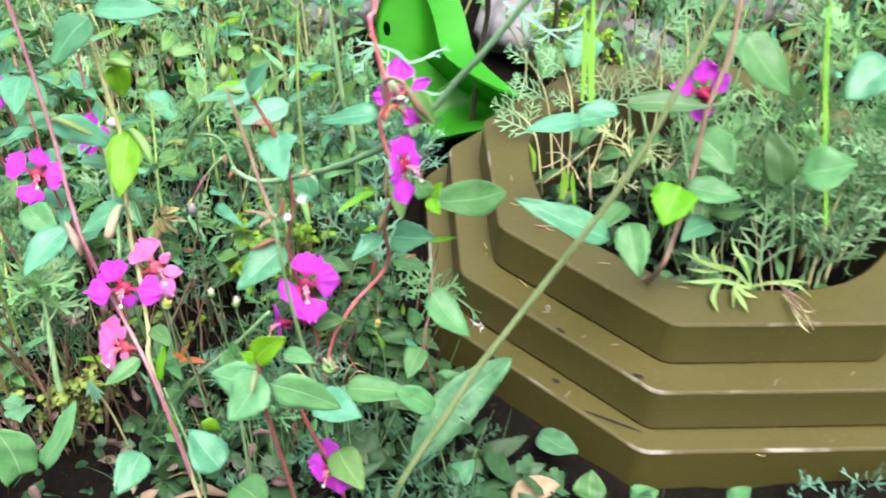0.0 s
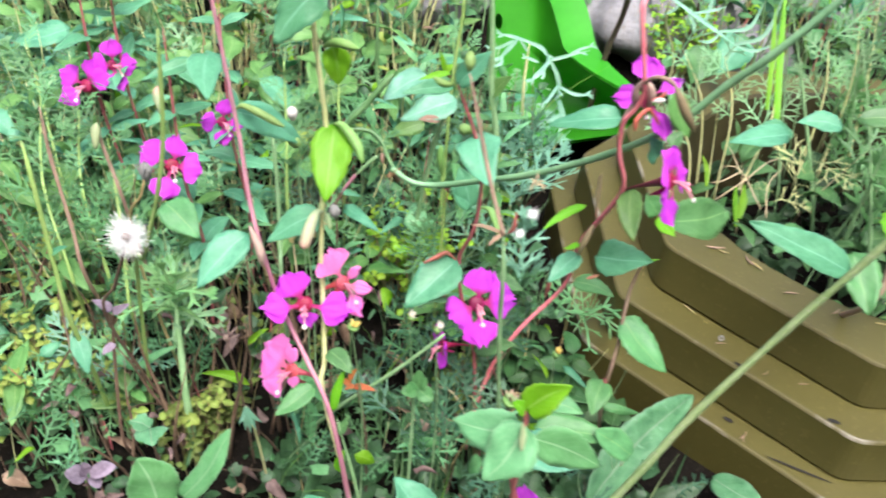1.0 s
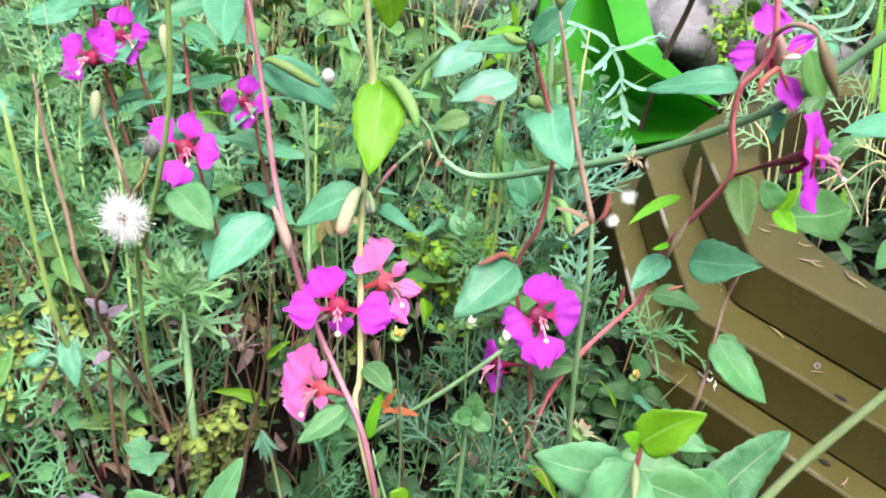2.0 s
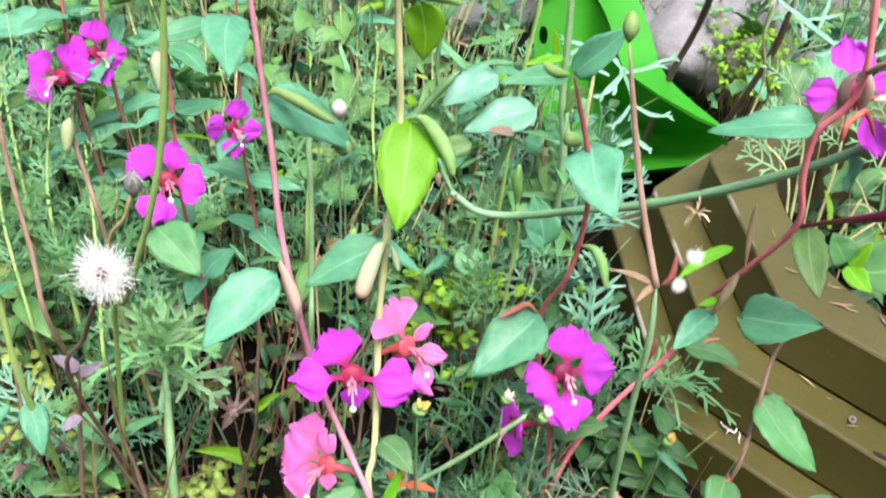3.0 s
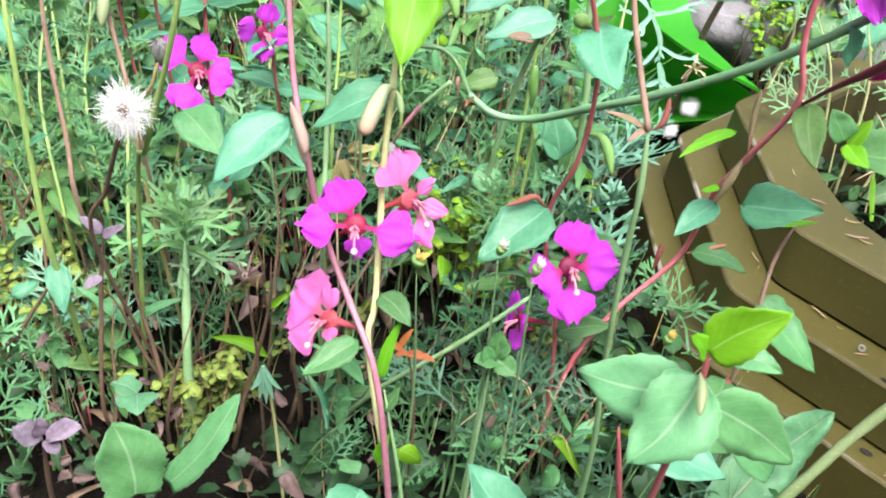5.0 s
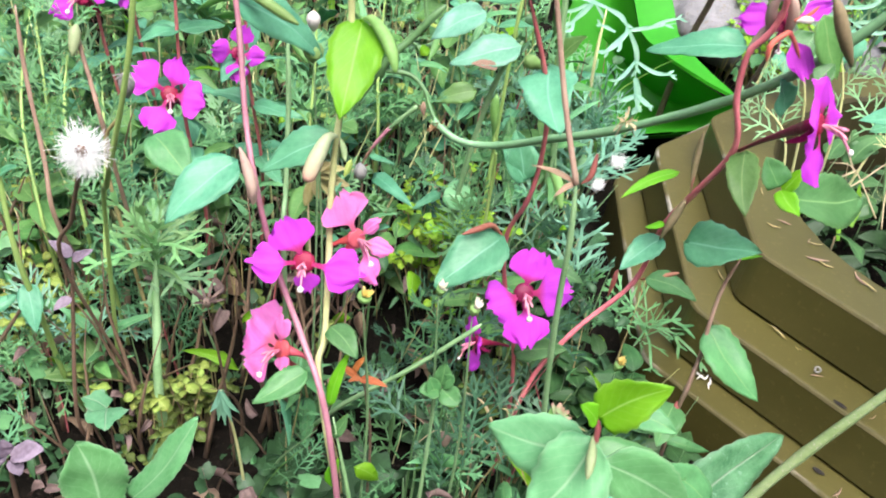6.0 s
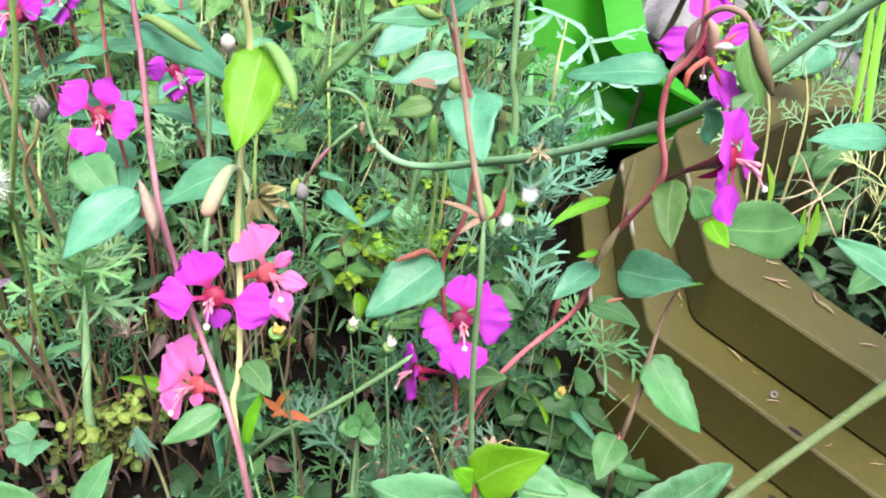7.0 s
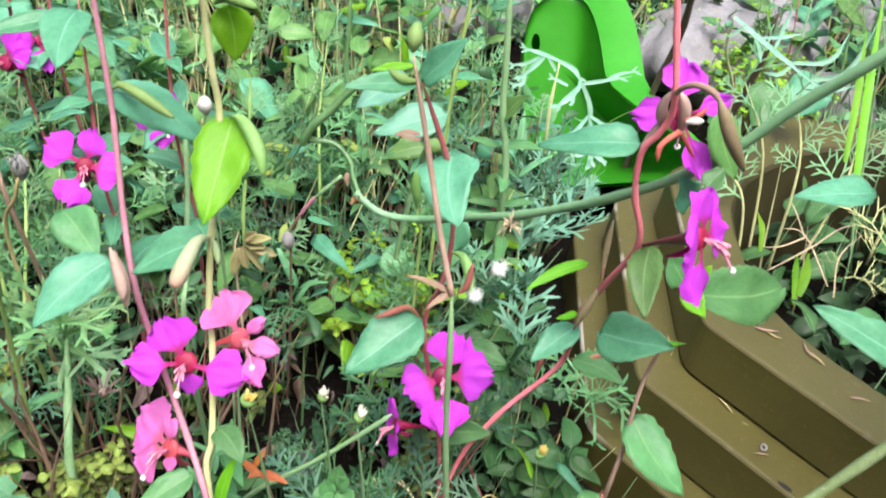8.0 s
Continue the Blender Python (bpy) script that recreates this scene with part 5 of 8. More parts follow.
stem(p, [(-0.0693, 0.4600, -0.0100), (-0.0701, 0.4600, 0.1094), (-0.0697, 0.4600, 0.1438), (-0.0679, 0.4620, 0.1672), (-0.0679, 0.4640, 0.1823)], 0.0009, 0.0007, stem_lime)

# upright feathery stems among the clarkias at the back
def feathery_stem(low, high, seed):
    rng = random.Random(seed)
    low, high = Vector(low), Vector(high)
    p = plant("mayweed", (low.x, low.y, 0.0), "upright light green weed with finely cut feathery leaves", "weed", "feathery stems")
    bow = Vector((rng.uniform(-0.006, 0.006), 0, 0))
    foot = Vector((low.x, low.y + 0.01, -0.008))
    stem(p, [tuple(foot), tuple(foot.lerp(low, 0.6)), tuple(low), tuple(low.lerp(high, 0.5) + bow), tuple(high)], 0.0010, 0.0005, stem_lime)
    shapes = [mesh_of("frond", frond_data(0.024, 6, seed * 10 + k, 0.0005, 2), frond_green) for k in range(4)]
    for k in range(13):
        t = k / 12
        c = low.lerp(high, 0.08 + 0.92 * t) + bow * (1 - abs(2 * t - 1))
        a = k * 2.4 + rng.uniform(-0.3, 0.3)
        d = Vector((math.cos(a), math.sin(a), rng.uniform(0.5, 1.3)))
        part("frond", shapes[k % 4], frond_green, p, m=basis(c, d, (-d.x, -d.y - 0.2, 1)) @ Matrix.Scale(rng.uniform(0.7, 1.1) * (1 - 0.35 * t), 4))


for k, (low_, high_) in enumerate((((-0.2465, 0.38, 0.060), (-0.2700, 0.44, 0.120)), ((-0.2290, 0.38, 0.065), (-0.2480, 0.43, 0.122)), ((-0.2170, 0.37, 0.055), (-0.2330, 0.42, 0.112)), ((-0.2640, 0.43, 0.070), (-0.2900, 0.48, 0.130)), ((-0.1520, 0.44, 0.070), (-0.1560, 0.47, 0.135)), ((-0.1250, 0.47, 0.070), (-0.1300, 0.50, 0.130)), ((-0.0616, 0.5700, 0.030), (-0.0675, 0.5750, 0.1016)), ((-0.0510, 0.5800, 0.030), (-0.0572, 0.5850, 0.0921)), ((-0.0331, 0.5750, 0.030), (-0.0391, 0.5800, 0.0840)), ((-0.0225, 0.5550, 0.020), (-0.0271, 0.5600, 0.0725)), ((-0.0712, 0.5600, 0.030), (-0.0756, 0.5650, 0.1016)))):
    feathery_stem(low_, high_, 31 + k)

# loose leaves in the bed that stand out
p = plant("broad_leaf_weed", (-0.128, 0.262, 0.0), "two smooth bright green strap leaves rising from the ground", "weed")
leaf(p, (-0.1696, 0.2701, 0.0438), (-0.1505, 0.2769, 0.0785), 0.0105, leaf_fresh, "strap", (0.11, -0.35, 0.93))
leaf(p, (-0.1777, 0.2646, 0.0427), (-0.1832, 0.2681, 0.0683), 0.0195, leaf_fresh, "strap", (0.15, -0.33, 0.93))
p = plant("weed_whorl", (-0.178, 0.322, 0.0), "pale green weed with a whorl of narrow leaves", "weed")
stem(p, [(-0.178, 0.322, -0.01), (-0.1801, 0.3222, 0.0352), (-0.1837, 0.3345, 0.0567), (-0.1872, 0.3469, 0.0762)], 0.0019, 0.0013, stem_green)
needles(p, (-0.1872, 0.3469, 0.0690), (-0.1872, 0.3469, 0.0800), 0.021, 12, whorl_green)
rosette(p, (-0.1872, 0.3469, 0.0820), 0.019, 18, whorl_green, 0.0007)
rosette(p, (-0.1872, 0.3469, 0.0700), 0.020, 7, frond_pale, 0.0009)
p = plant("background_leaf_plant", (-0.085, 0.425, 0.0), "weed with waxy pale blue leaves and one browned edge", "weed")
stem(p, [(-0.085, 0.430, -0.01), (-0.083, 0.428, 0.07), (-0.076, 0.426, 0.125), (-0.068, 0.420, 0.149)], 0.0012, 0.0009, stem_green)
leaf(p, (-0.0685, 0.4180, 0.1480), (-0.0938, 0.4100, 0.1400), 0.0150, leaf_waxy, "ovate", (-0.06, -0.50, 0.86), fold=0.1)
leaf(p, (-0.0834, 0.4240, 0.1564), (-0.1024, 0.4180, 0.1447), 0.0130, leaf_waxy, "ovate", (0.03, -0.50, 0.86), fold=0.15)
leaf(p, (-0.0761, 0.4080, 0.1421), (-0.0859, 0.4060, 0.1435), 0.0040, dry_leaf, "ovate", (-0.04, -0.57, 0.82))
leaf(p, (-0.0581, 0.4016, 0.0995), (-0.0647, 0.4084, 0.1176), 0.0131, leaf_blue, "ovate", (-0.08, -0.54, 0.84))
leaf(p, (-0.0581, 0.4016, 0.0995), (-0.0690, 0.4045, 0.1119), 0.0097, leaf_blue, "ovate", (-0.08, -0.53, 0.84))
p = plant("sapling", (-0.079, 0.280, 0.0), "small seedling with toothed light green leaves", "weed")
stem(p, [(-0.079, 0.280, -0.01), (-0.080, 0.282, 0.05), (-0.0803, 0.2839, 0.100)], 0.0008, 0.0006, stem_green)
leaf(p, (-0.0789, 0.2842, 0.1004), (-0.0735, 0.2799, 0.0996), 0.0066, leaf_green, "toothed", (-0.07, -0.42, 0.91))
leaf(p, (-0.0797, 0.2843, 0.1005), (-0.0851, 0.2811, 0.1009), 0.0060, leaf_green, "toothed", (-0.06, -0.42, 0.91))
leaf(p, (-0.0795, 0.2848, 0.1012), (-0.0792, 0.2863, 0.1086), 0.0051, leaf_green, "toothed", (-0.06, -0.43, 0.90))
leaf(p, (-0.0790, 0.2846, 0.1009), (-0.0763, 0.2844, 0.1060), 0.0045, leaf_green, "toothed", (-0.07, -0.42, 0.90))
leaf(p, (-0.0802, 0.2834, 0.0992), (-0.0826, 0.2837, 0.1047), 0.0045, leaf_green, "toothed", (-0.06, -0.42, 0.90))
p = plant("budded_weed", (-0.0801, 0.2946, 0.0000), "thin green stalk with a small white bud", "weed", "budded weeds")
stem(p, [(-0.0801, 0.2946, -0.0100), (-0.0801, 0.2926, 0.0699), (-0.0841, 0.2826, 0.1374)], 0.00050, 0.00036, stem_green)
daisy_bud(p, (-0.0841, 0.2826, 0.1374), (-0.0831, 0.2816, 0.1420), 0.0015, bud_white)
p = plant("budded_weed", (-0.0705, 0.2931, 0.0000), "thin green stalk with a small white bud", "weed", "budded weeds")
stem(p, [(-0.0705, 0.2931, -0.0100), (-0.0705, 0.2911, 0.0681), (-0.0745, 0.2811, 0.1334)], 0.00050, 0.00036, stem_green)
daisy_bud(p, (-0.0745, 0.2811, 0.1334), (-0.0735, 0.2801, 0.1389), 0.0015, bud_white)
p = plant("budded_weed", (-0.1004, 0.2988, 0.0000), "thin green stalk with a small yellow bud", "weed", "budded weeds")
stem(p, [(-0.1004, 0.2988, -0.0100), (-0.1004, 0.2968, 0.0646), (-0.1044, 0.2868, 0.1268)], 0.00050, 0.00036, stem_green)
daisy_bud(p, (-0.1044, 0.2868, 0.1268), (-0.1034, 0.2858, 0.1317), 0.0022, bud_yellow)
p = plant("budded_weed", (-0.0166, 0.3388, 0.0000), "thin green stalk with a small yellow bud", "weed", "budded weeds")
stem(p, [(-0.0166, 0.3388, -0.0100), (-0.0166, 0.3368, 0.0407), (-0.0206, 0.3268, 0.0783)], 0.00050, 0.00036, stem_green)
daisy_bud(p, (-0.0206, 0.3268, 0.0783), (-0.0196, 0.3258, 0.0845), 0.0017, bud_yellow)
p = plant("budded_weed", (-0.0700, 0.3259, 0.0000), "thin green stalk with a small brown bud", "weed", "budded weeds")
stem(p, [(-0.0700, 0.3259, -0.0100), (-0.0700, 0.3239, 0.0218), (-0.0740, 0.3139, 0.0404)], 0.00050, 0.00036, stem_green)
bud(p, [(-0.0740, 0.3139, 0.0404), (-0.0740, 0.3139, 0.0436), (-0.0730, 0.3129, 0.0468)], 0.0034, bud_brown, "bud")
p = plant("budded_weed", (-0.0371, 0.3132, 0.0000), "thin green stalk with a small cream bud", "weed", "budded weeds")
stem(p, [(-0.0371, 0.3132, -0.0100), (-0.0371, 0.3112, 0.0395), (-0.0411, 0.3012, 0.0753)], 0.00050, 0.00036, stem_green)
daisy_bud(p, (-0.0411, 0.3012, 0.0753), (-0.0401, 0.3002, 0.0827), 0.0037, bud_cream)
p = plant("budded_weed", (-0.1964, 0.3221, 0.0000), "thin green stalk with a small brown bud", "weed", "budded weeds")
stem(p, [(-0.1964, 0.3221, -0.0100), (-0.1964, 0.3201, 0.0168), (-0.2004, 0.3101, 0.0314)], 0.00050, 0.00036, stem_green)
bud(p, [(-0.2004, 0.3101, 0.0314), (-0.2004, 0.3101, 0.0335), (-0.1994, 0.3091, 0.0356)], 0.0022, bud_brown, "bud")
p = plant("budded_weed", (-0.1969, 0.4366, 0.0000), "thin green stalk with a small white bud", "weed", "budded weeds")
stem(p, [(-0.1969, 0.4366, -0.0100), (-0.1969, 0.4346, 0.0461), (-0.2009, 0.4246, 0.0897)], 0.00050, 0.00036, stem_green)
daisy_bud(p, (-0.2009, 0.4246, 0.0897), (-0.1999, 0.4236, 0.0946), 0.0023, bud_white)
p = plant("budded_weed", (-0.1260, 0.3459, 0.0000), "thin green stalk with a small green bud", "weed", "budded weeds")
stem(p, [(-0.1260, 0.3459, -0.0100), (-0.1260, 0.3439, 0.0872), (-0.1300, 0.3339, 0.1715)], 0.00050, 0.00036, stem_green)
bud(p, [(-0.1300, 0.3339, 0.1715), (-0.1300, 0.3339, 0.1745), (-0.1290, 0.3329, 0.1775)], 0.0036, bud_green, "bud")

# late bloom on the near shoot
p = plant("clarkia_plant", (-0.030, 0.268, 0.0), "low clarkia bloom half hidden by a lime leaf", "flower plant")
stem(p, [(-0.030, 0.268, -0.01), (-0.0339, 0.2578, 0.0520), (-0.0421, 0.2561, 0.0812), (-0.0494, 0.2547, 0.1109)], 0.0010, 0.0008, stem_red)
flower(p, (-0.0352, 0.2524, 0.0691), (-0.42, -0.60, 0.35), (-0.02, 0.63, 0.77), [(100, 0.9, 0.9), (190, 0.9, 0.9), (280, 0.9, 0.9), (350, 1.1, 0.9)], petal_magenta, 0.0135)
leaf(p, (-0.0330, 0.2530, 0.0795), (-0.0212, 0.2361, 0.0752), 0.0143, leaf_sap, "ovate", (0.04, -0.33, 0.94))
leaf(p, (-0.0414, 0.2613, 0.1036), (-0.0222, 0.2488, 0.1048), 0.0160, leaf_blue, "ovate", (0.05, -0.36, 0.93))
leaf(p, (-0.0322, 0.2870, 0.0794), (-0.0022, 0.2820, 0.0813), 0.0135, leaf_green, "ovate", (0.02, -0.37, 0.93))
leaf(p, (-0.1096, 0.2409, 0.0913), (-0.1161, 0.2243, 0.0864), 0.0133, leaf_blue, "ovate", (0.16, -0.32, 0.93))
leaf(p, (-0.0737, 0.2239, 0.1037), (-0.0857, 0.2334, 0.1149), 0.0149, leaf_blue, "ovate", (0.12, -0.33, 0.93))
leaf(p, (-0.0672, 0.2199, 0.0990), (-0.0548, 0.2084, 0.1014), 0.0147, leaf_green, "ovate", (0.09, -0.31, 0.95))

# weeds standing in the pot
p = plant("clarkia_plant", (0.132, 0.420, 0.028), "clarkia with a pinkish stem and one bloom, growing in the pot", "flower plant")
stem(p, [(0.128, 0.420, 0.02), (0.1187, 0.3530, 0.0966), (0.1266, 0.3632, 0.1174), (0.1307, 0.3725, 0.1447), (0.1329, 0.3809, 0.1710), (0.1396, 0.3886, 0.1966), (0.1412, 0.3954, 0.2209), (0.1422, 0.4049, 0.2405)], 0.0014, 0.0011, stem_ruddy)
flower(p, (0.1323, 0.3894, 0.1767), (-0.09, 0.83, -0.10), (-0.04, 0.24, 1.09), [(85, 1.0, 0.75), (150, 0.95, 0.7), (15, 1.0, 0.75), (262, 0.95, 0.7)], petal_magenta, 0.0165, base=(0.1354, 0.3825, 0.1763))
leaf(p, (0.1203, 0.3551, 0.1467), (0.1115, 0.3396, 0.1352), 0.0209, leaf_lime, "ovate", (-0.16, -0.46, 0.87))
leaf(p, (0.0816, 0.3162, 0.1447), (0.0398, 0.3237, 0.1600), 0.0140, leaf_blue, "ovate", (-0.09, -0.46, 0.88))
leaf(p, (0.0963, 0.3445, 0.1326), (0.0996, 0.3211, 0.1199), 0.0161, leaf_green, "ovate", (-0.14, -0.44, 0.89))
leaf(p, (0.0791, 0.4004, 0.1530), (0.0493, 0.3891, 0.1536), 0.0117, leaf_blue, "ovate", (-0.09, -0.51, 0.86))
leaf(p, (0.0945, 0.3794, 0.1753), (0.1328, 0.3735, 0.1778), 0.0120, leaf_green, "ovate", (-0.16, -0.51, 0.85))
leaf(p, (0.1259, 0.3632, 0.1411), (0.1511, 0.3556, 0.1408), 0.0150, leaf_green, "ovate", (-0.19, -0.46, 0.87))
leaf(p, (0.1385, 0.4041, 0.1443), (0.1556, 0.3829, 0.1350), 0.0216, leaf_green, "ovate", (-0.19, -0.48, 0.86))
leaf(p, (0.1416, 0.3600, 0.1220), (0.1238, 0.3471, 0.1212), 0.0120, leaf_blue, "ovate", (-0.17, -0.44, 0.88))
# leaf coloured dark for the shade it hangs in
leaf(p, (0.1756, 0.3710, 0.1371), (0.1681, 0.3893, 0.1592), 0.0165, leaf_shaded, "ovate", (-0.22, -0.47, 0.85))
leaf(p, (0.1274, 0.3443, 0.2288), (0.1460, 0.3285, 0.2102), 0.0193, leaf_green, "ovate", (-0.22, -0.51, 0.83))
leaf(p, (0.1512, 0.3085, 0.1860), (0.1687, 0.3029, 0.1957), 0.0200, leaf_green, "ovate", (-0.25, -0.46, 0.85))
leaf(p, (0.1862, 0.3367, 0.2221), (0.1674, 0.3276, 0.2101), 0.0189, leaf_blue, "ovate", (-0.27, -0.49, 0.83))
leaf(p, (0.0929, 0.3856, 0.1671), (0.0740, 0.3866, 0.1674), 0.0097, leaf_blue, "ovate", (-0.12, -0.51, 0.85))
leaf(p, (0.1517, 0.3938, 0.1957), (0.1332, 0.3998, 0.2022), 0.0131, leaf_green, "ovate", (-0.20, -0.53, 0.83))
leaf(p, (0.0879, 0.5620, 0.1142), (0.0790, 0.5479, 0.0964), 0.0210, leaf_green, "ovate", (-0.08, -0.54, 0.84))
leaf(p, (0.1159, 0.5851, 0.1120), (0.1009, 0.5705, 0.0935), 0.0233, leaf_blue, "ovate", (-0.11, -0.54, 0.83))
p = plant("lime_grass", (0.118, 0.50, 0.028), "bright lime grass blades rising from the pot", "grass")
strip(p, [(0.0931, 0.4406, 0.1237), (0.0925, 0.4663, 0.1552), (0.0931, 0.4939, 0.1892)], 0.0016, grass_lime)
strip(p, [(0.1927, 0.3508, 0.1289), (0.1910, 0.3984, 0.1872), (0.1935, 0.4256, 0.2206)], 0.0011, grass_lime)
strip(p, [(0.0779, 0.4179, 0.0924), (0.0794, 0.4230, 0.0989), (0.0793, 0.4286, 0.1061)], 0.0018, grass_lime)
strip(p, [(0.0636, 0.4352, 0.0985), (0.0631, 0.4409, 0.1058), (0.0602, 0.4449, 0.1110)], 0.0011, grass_lime)
strip(p, [(0.0880, 0.4520, 0.1358), (0.0889, 0.4689, 0.1575), (0.0884, 0.4843, 0.1772)], 0.0013, grass_lime)
strip(p, [(0.0929, 0.4509, 0.0627), (0.0913, 0.4599, 0.0746), (0.0911, 0.4644, 0.0806)], 0.0012, grass_lime)
p = plant("broad_pot_leaf", (0.16, 0.42, 0.028), "pale green leaf and dry forked stalks over the pot rim", "weed")
leaf(p, (0.1015, 0.4464, 0.1284), (0.0757, 0.4334, 0.1285), 0.0124, leaf_blue, "ovate", (-0.24, -0.51, 0.83))
leaf(p, (0.1194, 0.4329, 0.0785), (0.1009, 0.4160, 0.0733), 0.0131, leaf_green, "ovate", (-0.25, -0.44, 0.86))
stem(p, [(0.0927, 0.4296, 0.0908), (0.0803, 0.4412, 0.1060), (0.0696, 0.4419, 0.1069)], 0.0004, 0.0002, dry_straw, "dry_twig")
stem(p, [(0.0805, 0.4405, 0.1051), (0.0719, 0.4375, 0.1013), (0.0651, 0.4365, 0.1001)], 0.0004, 0.0002, dry_straw, "dry_twig")
stem(p, [(0.0845, 0.4388, 0.1028), (0.0937, 0.4441, 0.1094), (0.1003, 0.4459, 0.1116)], 0.0004, 0.0002, dry_straw, "dry_twig")
stem(p, [(0.0957, 0.4270, 0.0875), (0.0955, 0.4371, 0.1004), (0.1032, 0.4436, 0.1087)], 0.0004, 0.0002, dry_straw, "dry_twig")
stem(p, [(0.0805, 0.4405, 0.1051), (0.0755, 0.4465, 0.1128), (0.0725, 0.4491, 0.1161)], 0.0004, 0.0002, dry_straw, "dry_twig")
stem(p, [(0.0845, 0.4388, 0.1028), (0.0730, 0.4333, 0.0959), (0.0667, 0.4305, 0.0924)], 0.0004, 0.0002, dry_straw, "dry_twig")
stem(p, [(0.1672, 0.3265, 0.1137), (0.1727, 0.3198, 0.1058), (0.1782, 0.3140, 0.0988)], 0.0006, 0.0003, stem_brown, "dry_twig")
stem(p, [(0.1712, 0.3240, 0.1108), (0.1780, 0.3181, 0.1039), (0.1834, 0.3151, 0.1004)], 0.0006, 0.0003, stem_brown, "dry_twig")
stem(p, [(0.1699, 0.3248, 0.1118), (0.1754, 0.3190, 0.1048), (0.1814, 0.3115, 0.0959)], 0.0006, 0.0003, stem_brown, "dry_twig")
stem(p, [(0.1712, 0.3240, 0.1108), (0.1806, 0.3198, 0.1060), (0.1846, 0.3164, 0.1021)], 0.0006, 0.0003, stem_brown, "dry_twig")

# pale lobed leaf hanging before the green tub
p = plant("ragwort", (-0.005, 0.545, 0.0), "weed with pale silvery leaves cut into long lobes", "weed")
stem(p, [(-0.0120, 0.5500, -0.0100), (-0.0230, 0.5391, 0.0806), (-0.0231, 0.5477, 0.1161)], 0.0009, 0.0008, stem_pale)
strip(p, [(-0.0236, 0.5429, 0.1181), (-0.0160, 0.5411, 0.1156), (-0.0108, 0.5373, 0.1106)], 0.0010, feather_pale, "leaf_lobe")
strip(p, [(-0.0131, 0.5390, 0.1129), (-0.0110, 0.5386, 0.1123), (-0.0089, 0.5382, 0.1117)], 0.0006, feather_pale, "leaf_tooth")
strip(p, [(-0.0123, 0.5385, 0.1121), (-0.0120, 0.5371, 0.1104), (-0.0117, 0.5357, 0.1086)], 0.0006, feather_pale, "leaf_tooth")
strip(p, [(-0.0108, 0.5373, 0.1106), (-0.0053, 0.5384, 0.1119), (0.0123, 0.5421, 0.1162)], 0.0008, feather_pale, "leaf_lobe")
strip(p, [(0.0044, 0.5404, 0.1143), (0.0058, 0.5415, 0.1156), (0.0073, 0.5426, 0.1170)], 0.0005, feather_pale, "leaf_tooth")
strip(p, [(0.0070, 0.5410, 0.1149), (0.0092, 0.5407, 0.1145), (0.0114, 0.5404, 0.1140)], 0.0005, feather_pale, "leaf_tooth")
strip(p, [(-0.0012, 0.5392, 0.1128), (0.0066, 0.5422, 0.1165), (0.0160, 0.5442, 0.1189)], 0.0006, feather_pale, "leaf_lobe")
strip(p, [(0.0118, 0.5433, 0.1178), (0.0132, 0.5444, 0.1191), (0.0147, 0.5455, 0.1205)], 0.0004, feather_pale, "leaf_tooth")
strip(p, [(0.0132, 0.5436, 0.1182), (0.0154, 0.5433, 0.1178), (0.0176, 0.5430, 0.1173)], 0.0004, feather_pale, "leaf_tooth")
strip(p, [(-0.0108, 0.5373, 0.1106), (-0.0166, 0.5323, 0.1043), (-0.0228, 0.5285, 0.0996)], 0.0011, feather_pale, "leaf_lobe")
strip(p, [(-0.0200, 0.5302, 0.1017), (-0.0205, 0.5288, 0.1000), (-0.0211, 0.5275, 0.0983)], 0.0007, feather_pale, "leaf_tooth")
strip(p, [(-0.0209, 0.5296, 0.1010), (-0.0231, 0.5293, 0.1006), (-0.0253, 0.5289, 0.1002)], 0.0007, feather_pale, "leaf_tooth")
strip(p, [(-0.0143, 0.5343, 0.1068), (-0.0142, 0.5317, 0.1035), (-0.0147, 0.5304, 0.1019)], 0.0008, feather_pale, "leaf_lobe")
strip(p, [(-0.0144, 0.5310, 0.1026), (-0.0143, 0.5306, 0.1021), (-0.0141, 0.5302, 0.1016)], 0.0005, feather_pale, "leaf_tooth")
strip(p, [(-0.0145, 0.5308, 0.1023), (-0.0150, 0.5305, 0.1020), (-0.0154, 0.5302, 0.1016)], 0.0005, feather_pale, "leaf_tooth")
strip(p, [(-0.0176, 0.5360, 0.1092), (-0.0221, 0.5370, 0.1104), (-0.0272, 0.5378, 0.1116)], 0.0007, feather_pale, "leaf_lobe")
strip(p, [(-0.0249, 0.5374, 0.1111), (-0.0264, 0.5372, 0.1108), (-0.0279, 0.5369, 0.1105)], 0.0005, feather_pale, "leaf_tooth")
strip(p, [(-0.0256, 0.5376, 0.1113), (-0.0267, 0.5383, 0.1122), (-0.0278, 0.5390, 0.1131)], 0.0005, feather_pale, "leaf_tooth")
strip(p, [(-0.0108, 0.5373, 0.1106), (-0.0054, 0.5309, 0.1023), (-0.0040, 0.5231, 0.0923)], 0.0010, feather_pale, "leaf_lobe")
strip(p, [(-0.0046, 0.5266, 0.0968), (-0.0032, 0.5256, 0.0954), (-0.0018, 0.5245, 0.0940)], 0.0006, feather_pale, "leaf_tooth")
strip(p, [(-0.0044, 0.5255, 0.0953), (-0.0053, 0.5242, 0.0937), (-0.0063, 0.5229, 0.0921)], 0.0006, feather_pale, "leaf_tooth")
strip(p, [(-0.0053, 0.5283, 0.0989), (-0.0100, 0.5234, 0.0927), (-0.0150, 0.5206, 0.0892)], 0.0008, feather_pale, "leaf_lobe")
